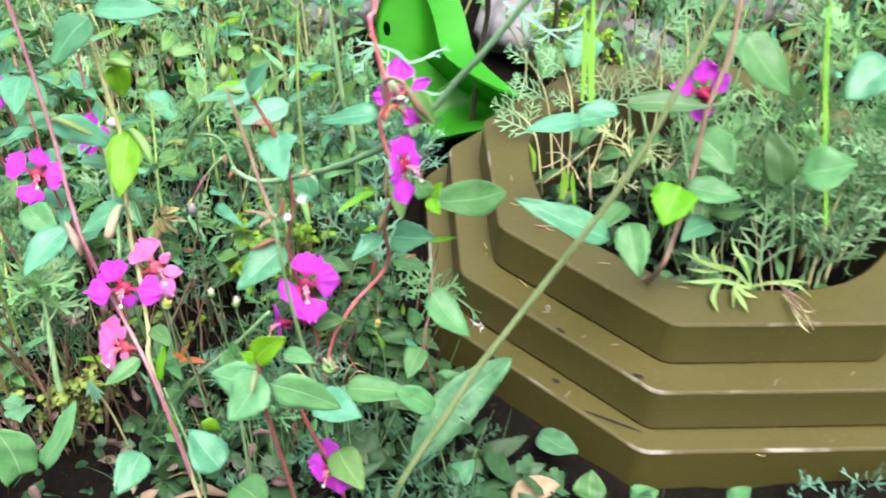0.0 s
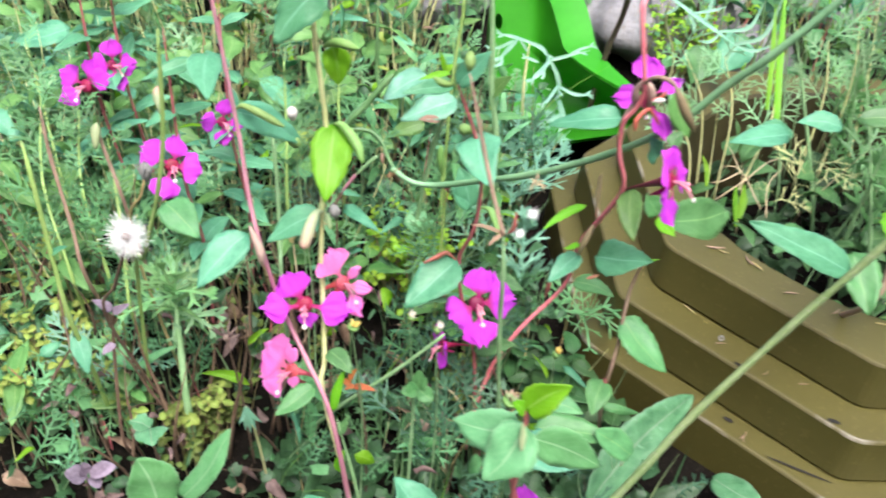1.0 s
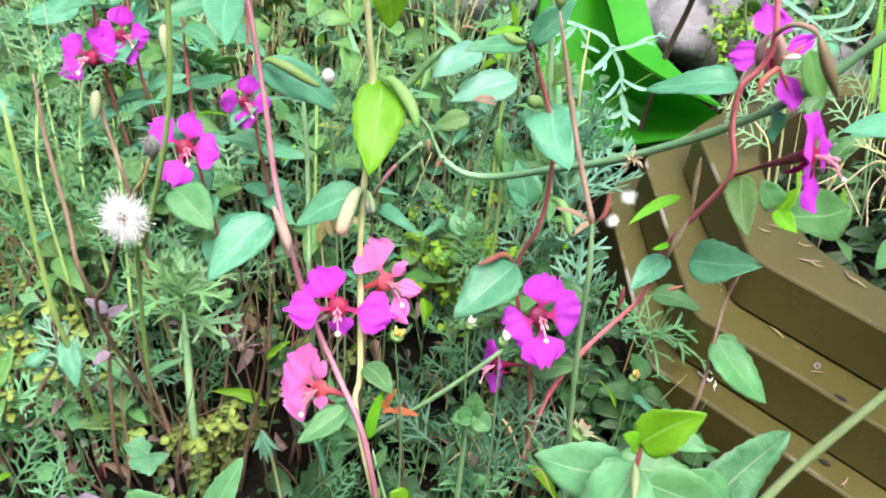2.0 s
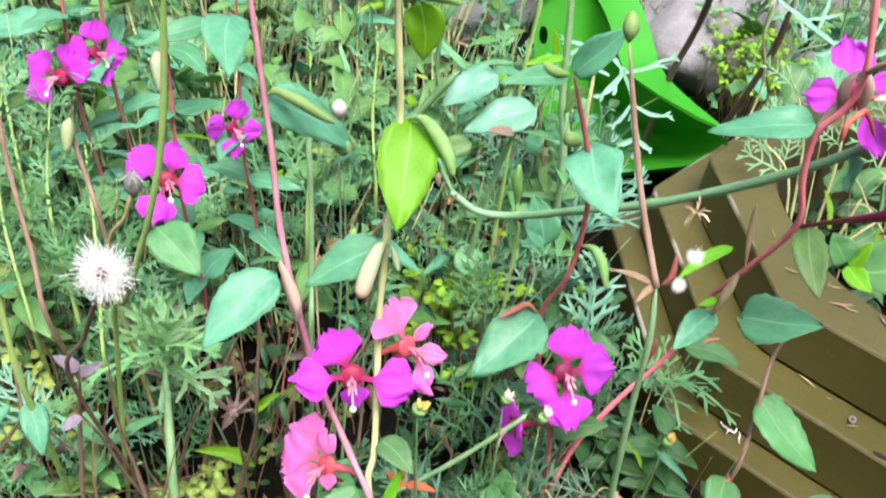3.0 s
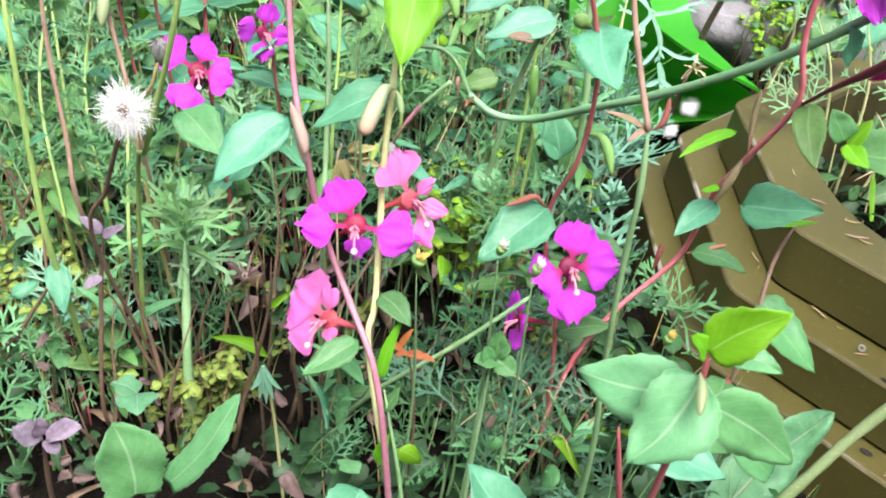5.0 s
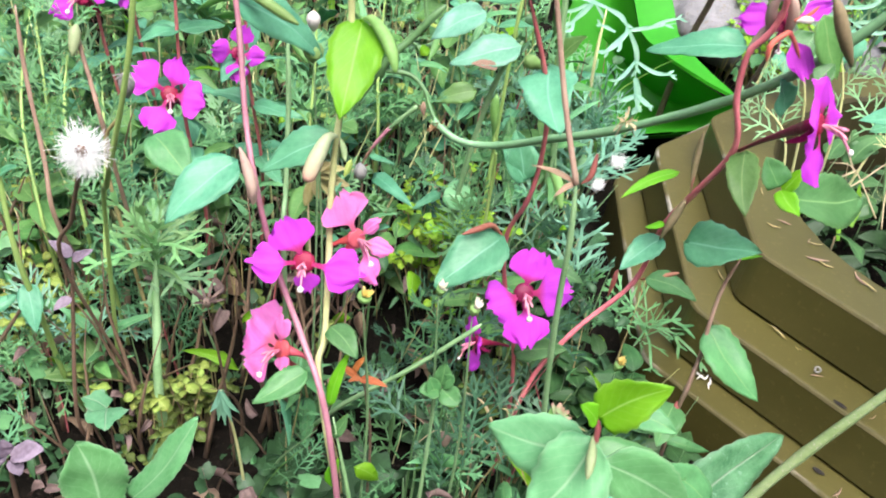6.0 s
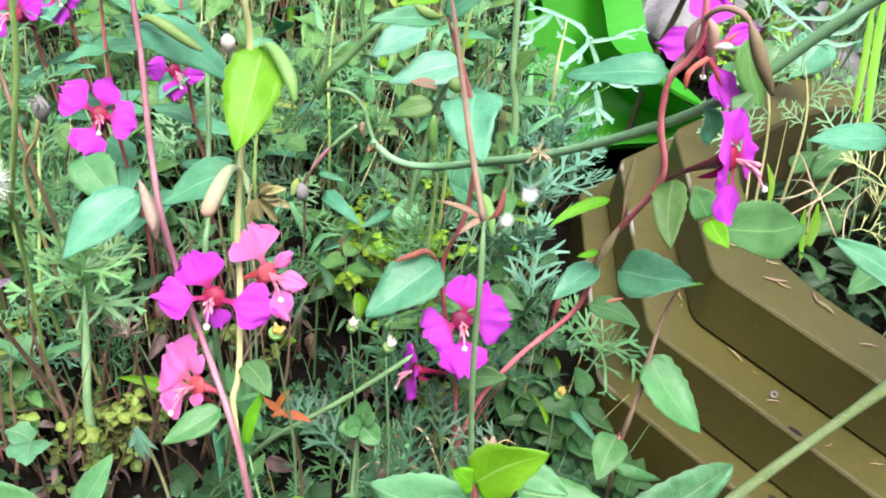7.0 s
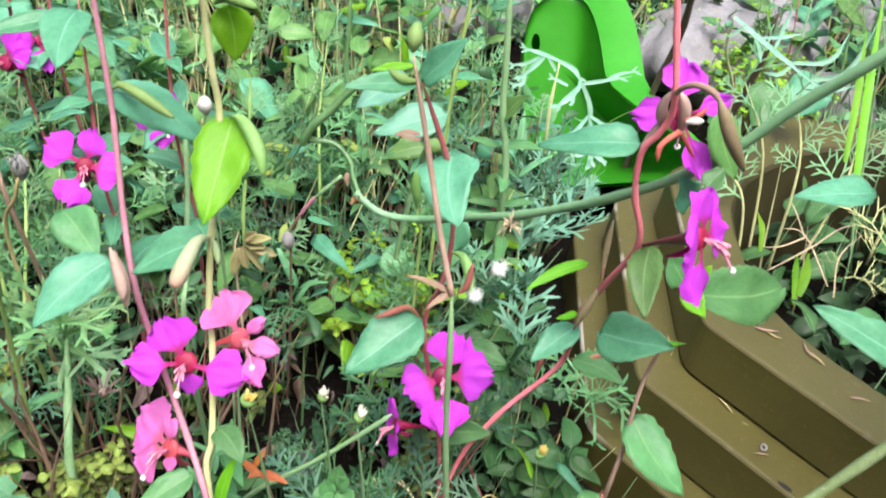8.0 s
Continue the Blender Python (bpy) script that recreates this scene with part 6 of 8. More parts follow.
strip(p, [(-0.0128, 0.5218, 0.0908), (-0.0133, 0.5206, 0.0893), (-0.0139, 0.5194, 0.0878)], 0.0005, feather_pale, "leaf_tooth")
strip(p, [(-0.0135, 0.5214, 0.0903), (-0.0155, 0.5212, 0.0900), (-0.0175, 0.5209, 0.0897)], 0.0005, feather_pale, "leaf_tooth")
strip(p, [(-0.0050, 0.5283, 0.0989), (0.0051, 0.5259, 0.0956), (0.0164, 0.5262, 0.0958)], 0.0008, feather_pale, "leaf_lobe")
strip(p, [(0.0113, 0.5261, 0.0957), (0.0132, 0.5268, 0.0967), (0.0150, 0.5276, 0.0976)], 0.0005, feather_pale, "leaf_tooth")
strip(p, [(0.0130, 0.5261, 0.0957), (0.0149, 0.5255, 0.0948), (0.0169, 0.5248, 0.0940)], 0.0005, feather_pale, "leaf_tooth")
strip(p, [(-0.0040, 0.5231, 0.0923), (-0.0015, 0.5182, 0.0859), (-0.0007, 0.5126, 0.0788)], 0.0014, feather_pale, "leaf_lobe")
strip(p, [(-0.0011, 0.5151, 0.0820), (0.0003, 0.5140, 0.0805), (0.0016, 0.5129, 0.0791)], 0.0009, feather_pale, "leaf_tooth")
strip(p, [(-0.0009, 0.5143, 0.0809), (-0.0019, 0.5130, 0.0793), (-0.0029, 0.5118, 0.0777)], 0.0009, feather_pale, "leaf_tooth")
strip(p, [(-0.0021, 0.5181, 0.0858), (-0.0067, 0.5162, 0.0835), (-0.0105, 0.5154, 0.0826)], 0.0010, feather_pale, "leaf_lobe")
strip(p, [(-0.0088, 0.5158, 0.0830), (-0.0096, 0.5152, 0.0823), (-0.0104, 0.5147, 0.0816)], 0.0006, feather_pale, "leaf_tooth")
strip(p, [(-0.0094, 0.5157, 0.0828), (-0.0106, 0.5158, 0.0831), (-0.0117, 0.5160, 0.0833)], 0.0006, feather_pale, "leaf_tooth")
strip(p, [(-0.0021, 0.5181, 0.0858), (0.0033, 0.5160, 0.0830), (0.0065, 0.5148, 0.0814)], 0.0010, feather_pale, "leaf_lobe")
strip(p, [(0.0050, 0.5154, 0.0821), (0.0062, 0.5154, 0.0821), (0.0073, 0.5154, 0.0821)], 0.0006, feather_pale, "leaf_tooth")
strip(p, [(0.0055, 0.5152, 0.0819), (0.0060, 0.5146, 0.0811), (0.0065, 0.5139, 0.0803)], 0.0006, feather_pale, "leaf_tooth")
strip(p, [(-0.0236, 0.5429, 0.1181), (-0.0325, 0.5442, 0.1200), (-0.0442, 0.5451, 0.1213)], 0.0008, feather_pale, "leaf_lobe")
strip(p, [(-0.0389, 0.5447, 0.1207), (-0.0410, 0.5441, 0.1200), (-0.0431, 0.5435, 0.1193)], 0.0005, feather_pale, "leaf_tooth")
strip(p, [(-0.0407, 0.5448, 0.1209), (-0.0424, 0.5457, 0.1221), (-0.0442, 0.5465, 0.1232)], 0.0005, feather_pale, "leaf_tooth")
strip(p, [(-0.0310, 0.5439, 0.1195), (-0.0345, 0.5409, 0.1157), (-0.0428, 0.5344, 0.1076)], 0.0011, feather_pale, "leaf_lobe")
strip(p, [(-0.0391, 0.5373, 0.1112), (-0.0394, 0.5359, 0.1095), (-0.0397, 0.5345, 0.1077)], 0.0007, feather_pale, "leaf_tooth")
strip(p, [(-0.0404, 0.5363, 0.1100), (-0.0425, 0.5358, 0.1094), (-0.0446, 0.5353, 0.1088)], 0.0007, feather_pale, "leaf_tooth")
strip(p, [(-0.0337, 0.5431, 0.1185), (-0.0401, 0.5403, 0.1151), (-0.0483, 0.5390, 0.1137)], 0.0007, feather_pale, "leaf_lobe")
strip(p, [(-0.0446, 0.5396, 0.1143), (-0.0462, 0.5386, 0.1131), (-0.0478, 0.5376, 0.1118)], 0.0005, feather_pale, "leaf_tooth")
strip(p, [(-0.0459, 0.5394, 0.1141), (-0.0480, 0.5398, 0.1147), (-0.0501, 0.5402, 0.1153)], 0.0005, feather_pale, "leaf_tooth")
strip(p, [(-0.0295, 0.5435, 0.1190), (-0.0260, 0.5409, 0.1156), (-0.0248, 0.5398, 0.1142)], 0.0007, feather_pale, "leaf_lobe")
strip(p, [(-0.0253, 0.5403, 0.1148), (-0.0248, 0.5401, 0.1146), (-0.0242, 0.5400, 0.1143)], 0.0005, feather_pale, "leaf_tooth")
strip(p, [(-0.0252, 0.5402, 0.1146), (-0.0252, 0.5398, 0.1141), (-0.0252, 0.5394, 0.1136)], 0.0005, feather_pale, "leaf_tooth")
strip(p, [(-0.0391, 0.5365, 0.1102), (-0.0399, 0.5342, 0.1072), (-0.0448, 0.5331, 0.1060)], 0.0007, feather_pale, "leaf_lobe")
strip(p, [(-0.0426, 0.5336, 0.1065), (-0.0436, 0.5328, 0.1056), (-0.0446, 0.5321, 0.1047)], 0.0005, feather_pale, "leaf_tooth")
strip(p, [(-0.0433, 0.5334, 0.1064), (-0.0448, 0.5336, 0.1066), (-0.0463, 0.5338, 0.1069)], 0.0005, feather_pale, "leaf_tooth")
p = plant("ragwort", (0.0544, 0.5532, 0.0280), "weed in the pot with a pale leaf cut into long lobes", "weed")
stem(p, [(0.0544, 0.5532, 0.0280), (0.0696, 0.5626, 0.0950), (0.0530, 0.5432, 0.1362), (0.0493, 0.5335, 0.1567)], 0.0007, 0.0006, stem_pale)
strip(p, [(0.0468, 0.5236, 0.1603), (0.0664, 0.5167, 0.1505), (0.0838, 0.5108, 0.1419)], 0.0009, feather_pale, "leaf_lobe")
strip(p, [(0.0566, 0.5202, 0.1554), (0.0603, 0.5157, 0.1494), (0.0614, 0.5128, 0.1454)], 0.0007, feather_pale, "leaf_lobe")
strip(p, [(0.0664, 0.5167, 0.1505), (0.0693, 0.5232, 0.1588), (0.0715, 0.5284, 0.1656)], 0.0007, feather_pale, "leaf_lobe")
strip(p, [(0.0735, 0.5142, 0.1468), (0.0913, 0.5169, 0.1496), (0.0985, 0.5254, 0.1605)], 0.0008, feather_pale, "leaf_lobe")
strip(p, [(0.0838, 0.5108, 0.1419), (0.1000, 0.5148, 0.1466), (0.1096, 0.5286, 0.1644)], 0.0009, feather_pale, "leaf_lobe")
strip(p, [(0.0749, 0.5134, 0.1458), (0.0701, 0.5107, 0.1424), (0.0630, 0.5105, 0.1424)], 0.0007, feather_pale, "leaf_lobe")
strip(p, [(0.0838, 0.5108, 0.1419), (0.0939, 0.5092, 0.1394), (0.1058, 0.5121, 0.1428)], 0.0007, feather_pale, "leaf_lobe")
strip(p, [(0.0523, 0.5220, 0.1579), (0.0479, 0.5192, 0.1544), (0.0432, 0.5177, 0.1527)], 0.0006, feather_pale, "leaf_lobe")
strip(p, [(0.0594, 0.5193, 0.1541), (0.0692, 0.5207, 0.1556), (0.0776, 0.5226, 0.1578)], 0.0006, feather_pale, "leaf_lobe")
p = plant("silvery_weed", (-0.0177, 0.5330, 0.0000), "low weed with a spray of silvery needle leaves", "weed", "silvery weeds")
stem(p, [(-0.0177, 0.5330, -0.0100), (-0.0167, 0.5310, 0.0284), (-0.0177, 0.5290, 0.0568)], 0.0008, 0.0006, stem_pale)
rosette(p, (-0.0177, 0.5290, 0.0568), 0.026, 22, feather_pale, 0.0005)
p = plant("silvery_weed", (0.0004, 0.5759, 0.0000), "low weed with a spray of silvery needle leaves", "weed", "silvery weeds")
stem(p, [(0.0004, 0.5759, -0.0100), (0.0014, 0.5739, 0.0072), (0.0004, 0.5719, 0.0144)], 0.0008, 0.0006, stem_pale)
rosette(p, (0.0004, 0.5719, 0.0144), 0.026, 22, feather_pale, 0.0005)
p = plant("silvery_weed", (-0.0348, 0.5414, 0.0000), "low weed with a spray of silvery needle leaves", "weed", "silvery weeds")
stem(p, [(-0.0348, 0.5414, -0.0100), (-0.0338, 0.5394, 0.0098), (-0.0348, 0.5374, 0.0197)], 0.0008, 0.0006, stem_pale)
rosette(p, (-0.0348, 0.5374, 0.0197), 0.026, 22, feather_pale, 0.0005)
p = plant("silvery_weed", (0.0093, 0.4121, 0.0000), "low weed with a spray of silvery needle leaves", "weed", "silvery weeds")
stem(p, [(0.0093, 0.4121, -0.0100), (0.0103, 0.4101, 0.0137), (0.0093, 0.4081, 0.0274)], 0.0008, 0.0006, stem_pale)
rosette(p, (0.0093, 0.4081, 0.0274), 0.024, 11, frond_green, 0.0007)
p = plant("pot_side_weed", (0.07, 0.29, 0.0), "low weed with round green leaves at the foot of the pot", "weed")
leaf(p, (0.0868, 0.2792, 0.0100), (0.0876, 0.2897, 0.0200), 0.0162, leaf_green, "ovate", (-0.10, -0.32, 0.94))
leaf(p, (0.0654, 0.3212, 0.0100), (0.0810, 0.3000, 0.0200), 0.0152, leaf_mint, "toothed", (-0.09, -0.34, 0.94))
# the three darkest leaves have the pot's shade in their colour
leaf(p, (0.0333, 0.3058, 0.0100), (0.0575, 0.3103, 0.0200), 0.0105, ground_leaf_shaded, "thin", (-0.05, -0.34, 0.94))
leaf(p, (0.0412, 0.2901, 0.0100), (0.0646, 0.2927, 0.0200), 0.0113, ground_leaf_shaded, "ovate", (-0.06, -0.33, 0.94))
leaf(p, (0.0170, 0.2890, 0.0100), (0.0300, 0.2944, 0.0200), 0.0124, leaf_blue, "ovate", (-0.03, -0.33, 0.94))
leaf(p, (0.0400, 0.3114, 0.0100), (0.0469, 0.2812, 0.0200), 0.0114, ground_leaf_shaded, "ovate", (-0.05, -0.33, 0.94))
leaf(p, (0.0475, 0.2785, 0.0100), (0.0703, 0.2806, 0.0200), 0.0127, dry_leaf, "toothed", (-0.07, -0.32, 0.95))
leaf(p, (0.1073, 0.2762, 0.0100), (0.1185, 0.2782, 0.0200), 0.0138, leaf_green, "ovate", (-0.13, -0.31, 0.94))
leaf(p, (0.1557, 0.2787, 0.0100), (0.1651, 0.2810, 0.0200), 0.0111, leaf_green, "ovate", (-0.19, -0.31, 0.93))
p = plant("silvery_weed", (0.2170, 0.2880, 0.0000), "low weed with a spray of silvery needle leaves", "weed", "silvery weeds")
rosette(p, (0.2170, 0.2850, 0.0080), 0.010, 6, feather_pale, 0.0004)
p = plant("silvery_weed", (0.2312, 0.2951, 0.0000), "low weed with a spray of silvery needle leaves", "weed", "silvery weeds")
rosette(p, (0.2312, 0.2921, 0.0100), 0.012, 6, feather_pale, 0.0004)
p = plant("silvery_weed", (0.1948, 0.2903, 0.0000), "low weed with a spray of silvery needle leaves", "weed", "silvery weeds")
rosette(p, (0.1948, 0.2873, 0.0070), 0.009, 5, feather_pale, 0.0004)

# dark sticks leaning over the stone
p = plant("stick", (0.0400, 0.6450, -0.0030), "dark brown dead stick leaning among the weeds", "stick", "dead sticks")
stem(p, [(0.0400, 0.6450, -0.0030), (0.0415, 0.6320, 0.0660), (0.0443, 0.6120, 0.1180), (0.0320, 0.5650, 0.1950)], 0.0022, 0.0018, bark)
p = plant("stick", (0.0874, 0.6663, -0.0030), "dark brown dead stick leaning among the weeds", "stick", "dead sticks")
stem(p, [(0.0874, 0.6663, -0.0030), (0.0910, 0.6466, 0.0362), (0.0949, 0.6248, 0.0945), (0.0920, 0.6137, 0.1322)], 0.0022, 0.0018, bark)

# dry bract and drooping silvery leaf between the stalks
p = plant("dry_bract", (-0.1530, 0.3250, 0.0), "dry grey-brown star-shaped bract on a thin stalk", "weed")
stem(p, [(-0.1530, 0.3250, -0.006), (-0.1545, 0.3190, 0.050), (-0.1560, 0.3100, 0.0935)], 0.0006, 0.0004, stem_umber)
bud(p, [(-0.1560, 0.3100, 0.0925), (-0.1560, 0.3096, 0.0950), (-0.1560, 0.3092, 0.0970)], 0.0016, bud_brown, "cup")
for k in range(9):
    d = Vector((math.cos(k * 0.7), math.sin(k * 0.7) * 0.8, 0.55 + 0.3 * (k % 3))) * 0.0062
    strip(p, [(-0.1560, 0.3096, 0.0950), tuple(Vector((-0.1560, 0.3096, 0.0950)) + d * 0.6), tuple(Vector((-0.1560, 0.3096, 0.0945)) + d)], 0.00035, leaf_umber, "bract")
p = plant("silvery_weed", (-0.1400, 0.3000, 0.0), "low weed with one drooping silvery cut leaf", "weed", "silvery weeds")
stem(p, [(-0.1400, 0.3000, -0.006), (-0.1425, 0.2930, 0.050), (-0.1445, 0.2850, 0.0838)], 0.0006, 0.0004, stem_pale)
for dx, dz, w in ((-0.0040, -0.0090, 0.0006), (-0.0016, -0.0125, 0.0007), (0.0006, -0.0140, 0.0007), (0.0028, -0.0118, 0.0006), (0.0052, -0.0072, 0.0005)):
    strip(p, [(-0.1445, 0.2850, 0.0838), (-0.1440 + dx * 0.5, 0.2842, 0.0815 + dz * 0.4), (-0.1440 + dx, 0.2846, 0.0825 + dz)], w, feather_pale, "leaf_lobe")

# coloured and withered bits in the bed
p = plant("rusty_weed", (-0.098, 0.30, 0.0), "low weed with rust-red dying leaves", "weed")
stem(p, [(-0.098, 0.302, -0.01), (-0.099, 0.301, 0.05), (-0.1035, 0.2996, 0.084)], 0.0006, 0.0005, stem_brown)
leaf(p, (-0.1044, 0.2973, 0.0850), (-0.0953, 0.2952, 0.0858), 0.0028, rust_leaf, "thin", (-0.01, -0.42, 0.91))
leaf(p, (-0.1054, 0.2977, 0.0856), (-0.1108, 0.2983, 0.0896), 0.0024, rust_leaf, "thin", (0.00, -0.42, 0.91))
leaf(p, (-0.1064, 0.2986, 0.0868), (-0.1034, 0.3001, 0.0926), 0.0023, rust_leaf, "thin", (-0.00, -0.43, 0.90))
leaf(p, (-0.1040, 0.2976, 0.0855), (-0.1076, 0.2952, 0.0853), 0.0020, rust_leaf, "thin", (-0.00, -0.42, 0.91))
for bx, by in ((-0.062, 0.320), (-0.046, 0.328)):
    rng_ = random.Random(int(-bx * 1e4))
    p = plant("dry_stalks", (bx, by, 0.0), "straw-coloured dry stalks curling over each other", "weed", "dry stalk tufts")
    for _ in range(7):
        d = Vector((rng_.uniform(-1, 1), rng_.uniform(-0.8, 0.5), 0)) * 0.016
        q = Vector((bx, by, 0))
        stem(p, [tuple(q + Vector((0, 0, -0.005))), tuple(q + d * 0.35 + Vector((0, 0, 0.022))), tuple(q + d * 0.9 + Vector((0, 0, rng_.uniform(0.030, 0.048)))), tuple(q + d * 1.5 + Vector((0, 0, rng_.uniform(0.034, 0.060))))], 0.00045, 0.0002, rng_.choice((dry_straw, stem_tan, stem_tan)), "dry_stem")
p = plant("tipped_weed", (-0.096, 0.262, 0.0), "lime shoots with reddened tips beside the clarkia stems", "weed")
stem(p, [(-0.096, 0.264, -0.01), (-0.0985, 0.266, 0.05), (-0.1085, 0.275, 0.0915)], 0.0006, 0.0006, stem_green)
leaf(p, (-0.1101, 0.2768, 0.0939), (-0.1063, 0.2828, 0.1112), 0.0036, leaf_lime, "thin", (0.00, -0.42, 0.91))
leaf(p, (-0.1069, 0.2697, 0.0665), (-0.1056, 0.2714, 0.0776), 0.0040, leaf_lime, "thin", (-0.00, -0.36, 0.93))
leaf(p, (-0.1085, 0.2738, 0.0844), (-0.1045, 0.2758, 0.0927), 0.0039, leaf_green, "ovate", (-0.00, -0.39, 0.92))
p = plant("diagonal_stalk", (-0.125, 0.31, 0.0), "thin yellow-green stalk leaning sideways", "weed")
stem(p, [(-0.1380, 0.3412, -0.005), (-0.1280, 0.3312, 0.0140), (-0.1110, 0.3186, 0.0489), (-0.0896, 0.3168, 0.0732), (-0.0731, 0.3175, 0.0923), (-0.0690, 0.3190, 0.0963)], 0.0009, 0.0007, stem_green)
p = plant("withered_weed", (-0.205, 0.262, 0.0), "withered weed with crumpled purple-grey leaves", "weed")
stem(p, [(-0.205, 0.268, -0.01), (-0.202, 0.262, 0.04), (-0.1975, 0.256, 0.074)], 0.0009, 0.0007, stem_brown)
leaf(p, (-0.1964, 0.2561, 0.0751), (-0.1860, 0.2552, 0.0812), 0.0066, leaf_purple, "toothed", (0.19, -0.33, 0.92))
leaf(p, (-0.1972, 0.2560, 0.0750), (-0.2040, 0.2537, 0.0784), 0.0072, leaf_purple, "toothed", (0.20, -0.33, 0.92))
leaf(p, (-0.1959, 0.2557, 0.0745), (-0.1914, 0.2507, 0.0746), 0.0043, leaf_purple, "toothed", (0.19, -0.33, 0.93))
leaf(p, (-0.1972, 0.2563, 0.0753), (-0.1976, 0.2557, 0.0815), 0.0049, leaf_purple, "toothed", (0.20, -0.33, 0.92))
p = plant("withered_weed", (-0.215, 0.30, 0.0), "dark stalk with a few purple withered leaves", "weed")
stem(p, [(-0.2088, 0.3246, -0.005), (-0.2088, 0.3146, 0.0223), (-0.2077, 0.3217, 0.0672), (-0.2046, 0.3223, 0.0942)], 0.0009, 0.0006, stem_brown)
leaf(p, (-0.2047, 0.3222, 0.0942), (-0.2119, 0.3223, 0.0992), 0.0044, leaf_purple, "ovate", (0.20, -0.44, 0.88))
leaf(p, (-0.2046, 0.3218, 0.0935), (-0.1973, 0.3217, 0.0990), 0.0041, leaf_purple, "ovate", (0.19, -0.44, 0.88))
leaf(p, (-0.2030, 0.3144, 0.0830), (-0.2071, 0.3093, 0.0809), 0.0038, leaf_purple, "ovate", (0.19, -0.41, 0.89))
p = plant("weed_stalk", (-0.235, 0.335, 0.0), "upright green weed stalk with a pale leaf", "weed")
stem(p, [(-0.2190, 0.3392, -0.005), (-0.2190, 0.3292, 0.0252), (-0.2188, 0.3210, 0.0658), (-0.2205, 0.3172, 0.0951), (-0.2224, 0.3196, 0.1246), (-0.2237, 0.3221, 0.1542), (-0.2266, 0.3274, 0.1704)], 0.0011, 0.0008, stem_lime)
leaf(p, (-0.2208, 0.3198, 0.0814), (-0.2143, 0.3090, 0.0697), 0.0077, leaf_blue, "ovate", (0.21, -0.40, 0.89))
leaf(p, (-0.2224, 0.3196, 0.1246), (-0.2150, 0.3177, 0.1308), 0.0032, leaf_blue, "ovate", (0.24, -0.47, 0.85))
p = plant("weed_stalk", (-0.20, 0.40, 0.0), "reddish brown weed stalk among leaves", "weed")
stem(p, [(-0.2346, 0.4002, -0.005), (-0.2346, 0.3702, 0.0656), (-0.2392, 0.3766, 0.0921), (-0.2456, 0.3854, 0.1218), (-0.2476, 0.3901, 0.1458)], 0.0010, 0.0008, stem_ruddy)
p = plant("weed_stalk", (-0.20, 0.37, 0.0), "reddish weed stalk with a pale hanging bud", "weed")
stem(p, [(-0.2076, 0.3943, -0.005), (-0.2076, 0.3643, 0.1104), (-0.2118, 0.3659, 0.1334), (-0.2150, 0.3682, 0.1453), (-0.2158, 0.3691, 0.1519)], 0.0009, 0.0007, stem_ruddy)
bud(p, [(-0.2159, 0.3698, 0.1529), (-0.2162, 0.3681, 0.1504), (-0.2159, 0.3637, 0.1442)], 0.0023, bud_pale, "bud")
p = plant("weed_stalk", (-0.13, 0.33, 0.0), "green weed stalk behind the clarkias", "weed")
stem(p, [(-0.1362, 0.3484, -0.005), (-0.1362, 0.3284, 0.1055), (-0.1376, 0.3360, 0.1249), (-0.1400, 0.3478, 0.1504), (-0.1430, 0.3571, 0.1723)], 0.0009, 0.0008, stem_green)
leaf(p, (-0.1924, 0.3679, 0.1162), (-0.1757, 0.3553, 0.1076), 0.0149, leaf_green, "ovate", (0.15, -0.50, 0.85))

# ---- undergrowth ----
def blade_data(length, width, seed, bend=0.35):
    verts, faces, uvs = [], [], []
    rng = random.Random(seed)
    n = 6
    for i in range(n + 1):
        v = i / n
        w = width * 0.5 * (1 - v ** 2.2) + 0.00008
        y = bend * length * v * v
        for s in (-1, 0, 1):
            verts.append((s * w, y + abs(s) * w * 0.5, v * length * (1 - 0.25 * bend * v)))
            uvs.append((0.5 + s / 2, v))
    for i in range(n):
        for j in (0, 1):
            a = i * 3 + j
            faces.append((a, a + 1, a + 4, a + 3))
    return verts, faces, uvs


def stalk_data(height_, r, seed, lean=0.1):
    rng = random.Random(seed)
    pts = [Vector((0, 0, 0))]
    d = Vector((rng.uniform(-lean, lean), rng.uniform(-lean, lean), 1))
    for i in range(4):
        d += Vector((rng.uniform(-lean, lean), rng.uniform(-lean, lean), 0))
        pts.append(pts[-1] + d.normalized() * height_ / 4)
    line = spline(pts, 2)
    return tube_data(line, [r * (1 - 0.88 * (i / (len(line) - 1)) ** 1.5) for i in range(len(line))], 5)


def merge(name, mat, items, label, category):
    """Many small copies of a few templates as one object of undergrowth."""
    vs, fs, us, base = [], [], [], 0
    for (v, f, u), m in items:
        a = np.array([tuple(q) for q in v])
        r = np.array(m.to_3x3())
        vs.append(a @ r.T + np.array(m.translation))
        fs += [tuple(i + base for i in g) for g in f]
        us.append(np.array(u) if u is not None else np.zeros((len(v), 2)))
        base += len(v)
    ob = place(new(name, mesh_of(name, (np.vstack(vs).tolist(), fs, np.vstack(us)), mat)), Matrix())
    return tagged(ob, label, category, kind="stuff")


def in_pot(x, y, margin=0.0):
    return math.hypot(x - POT.x, y - POT.y) < 0.200 + margin


def in_tub(x, y):
    return -0.05 < x < 0.09 and 0.575 < y < 0.80


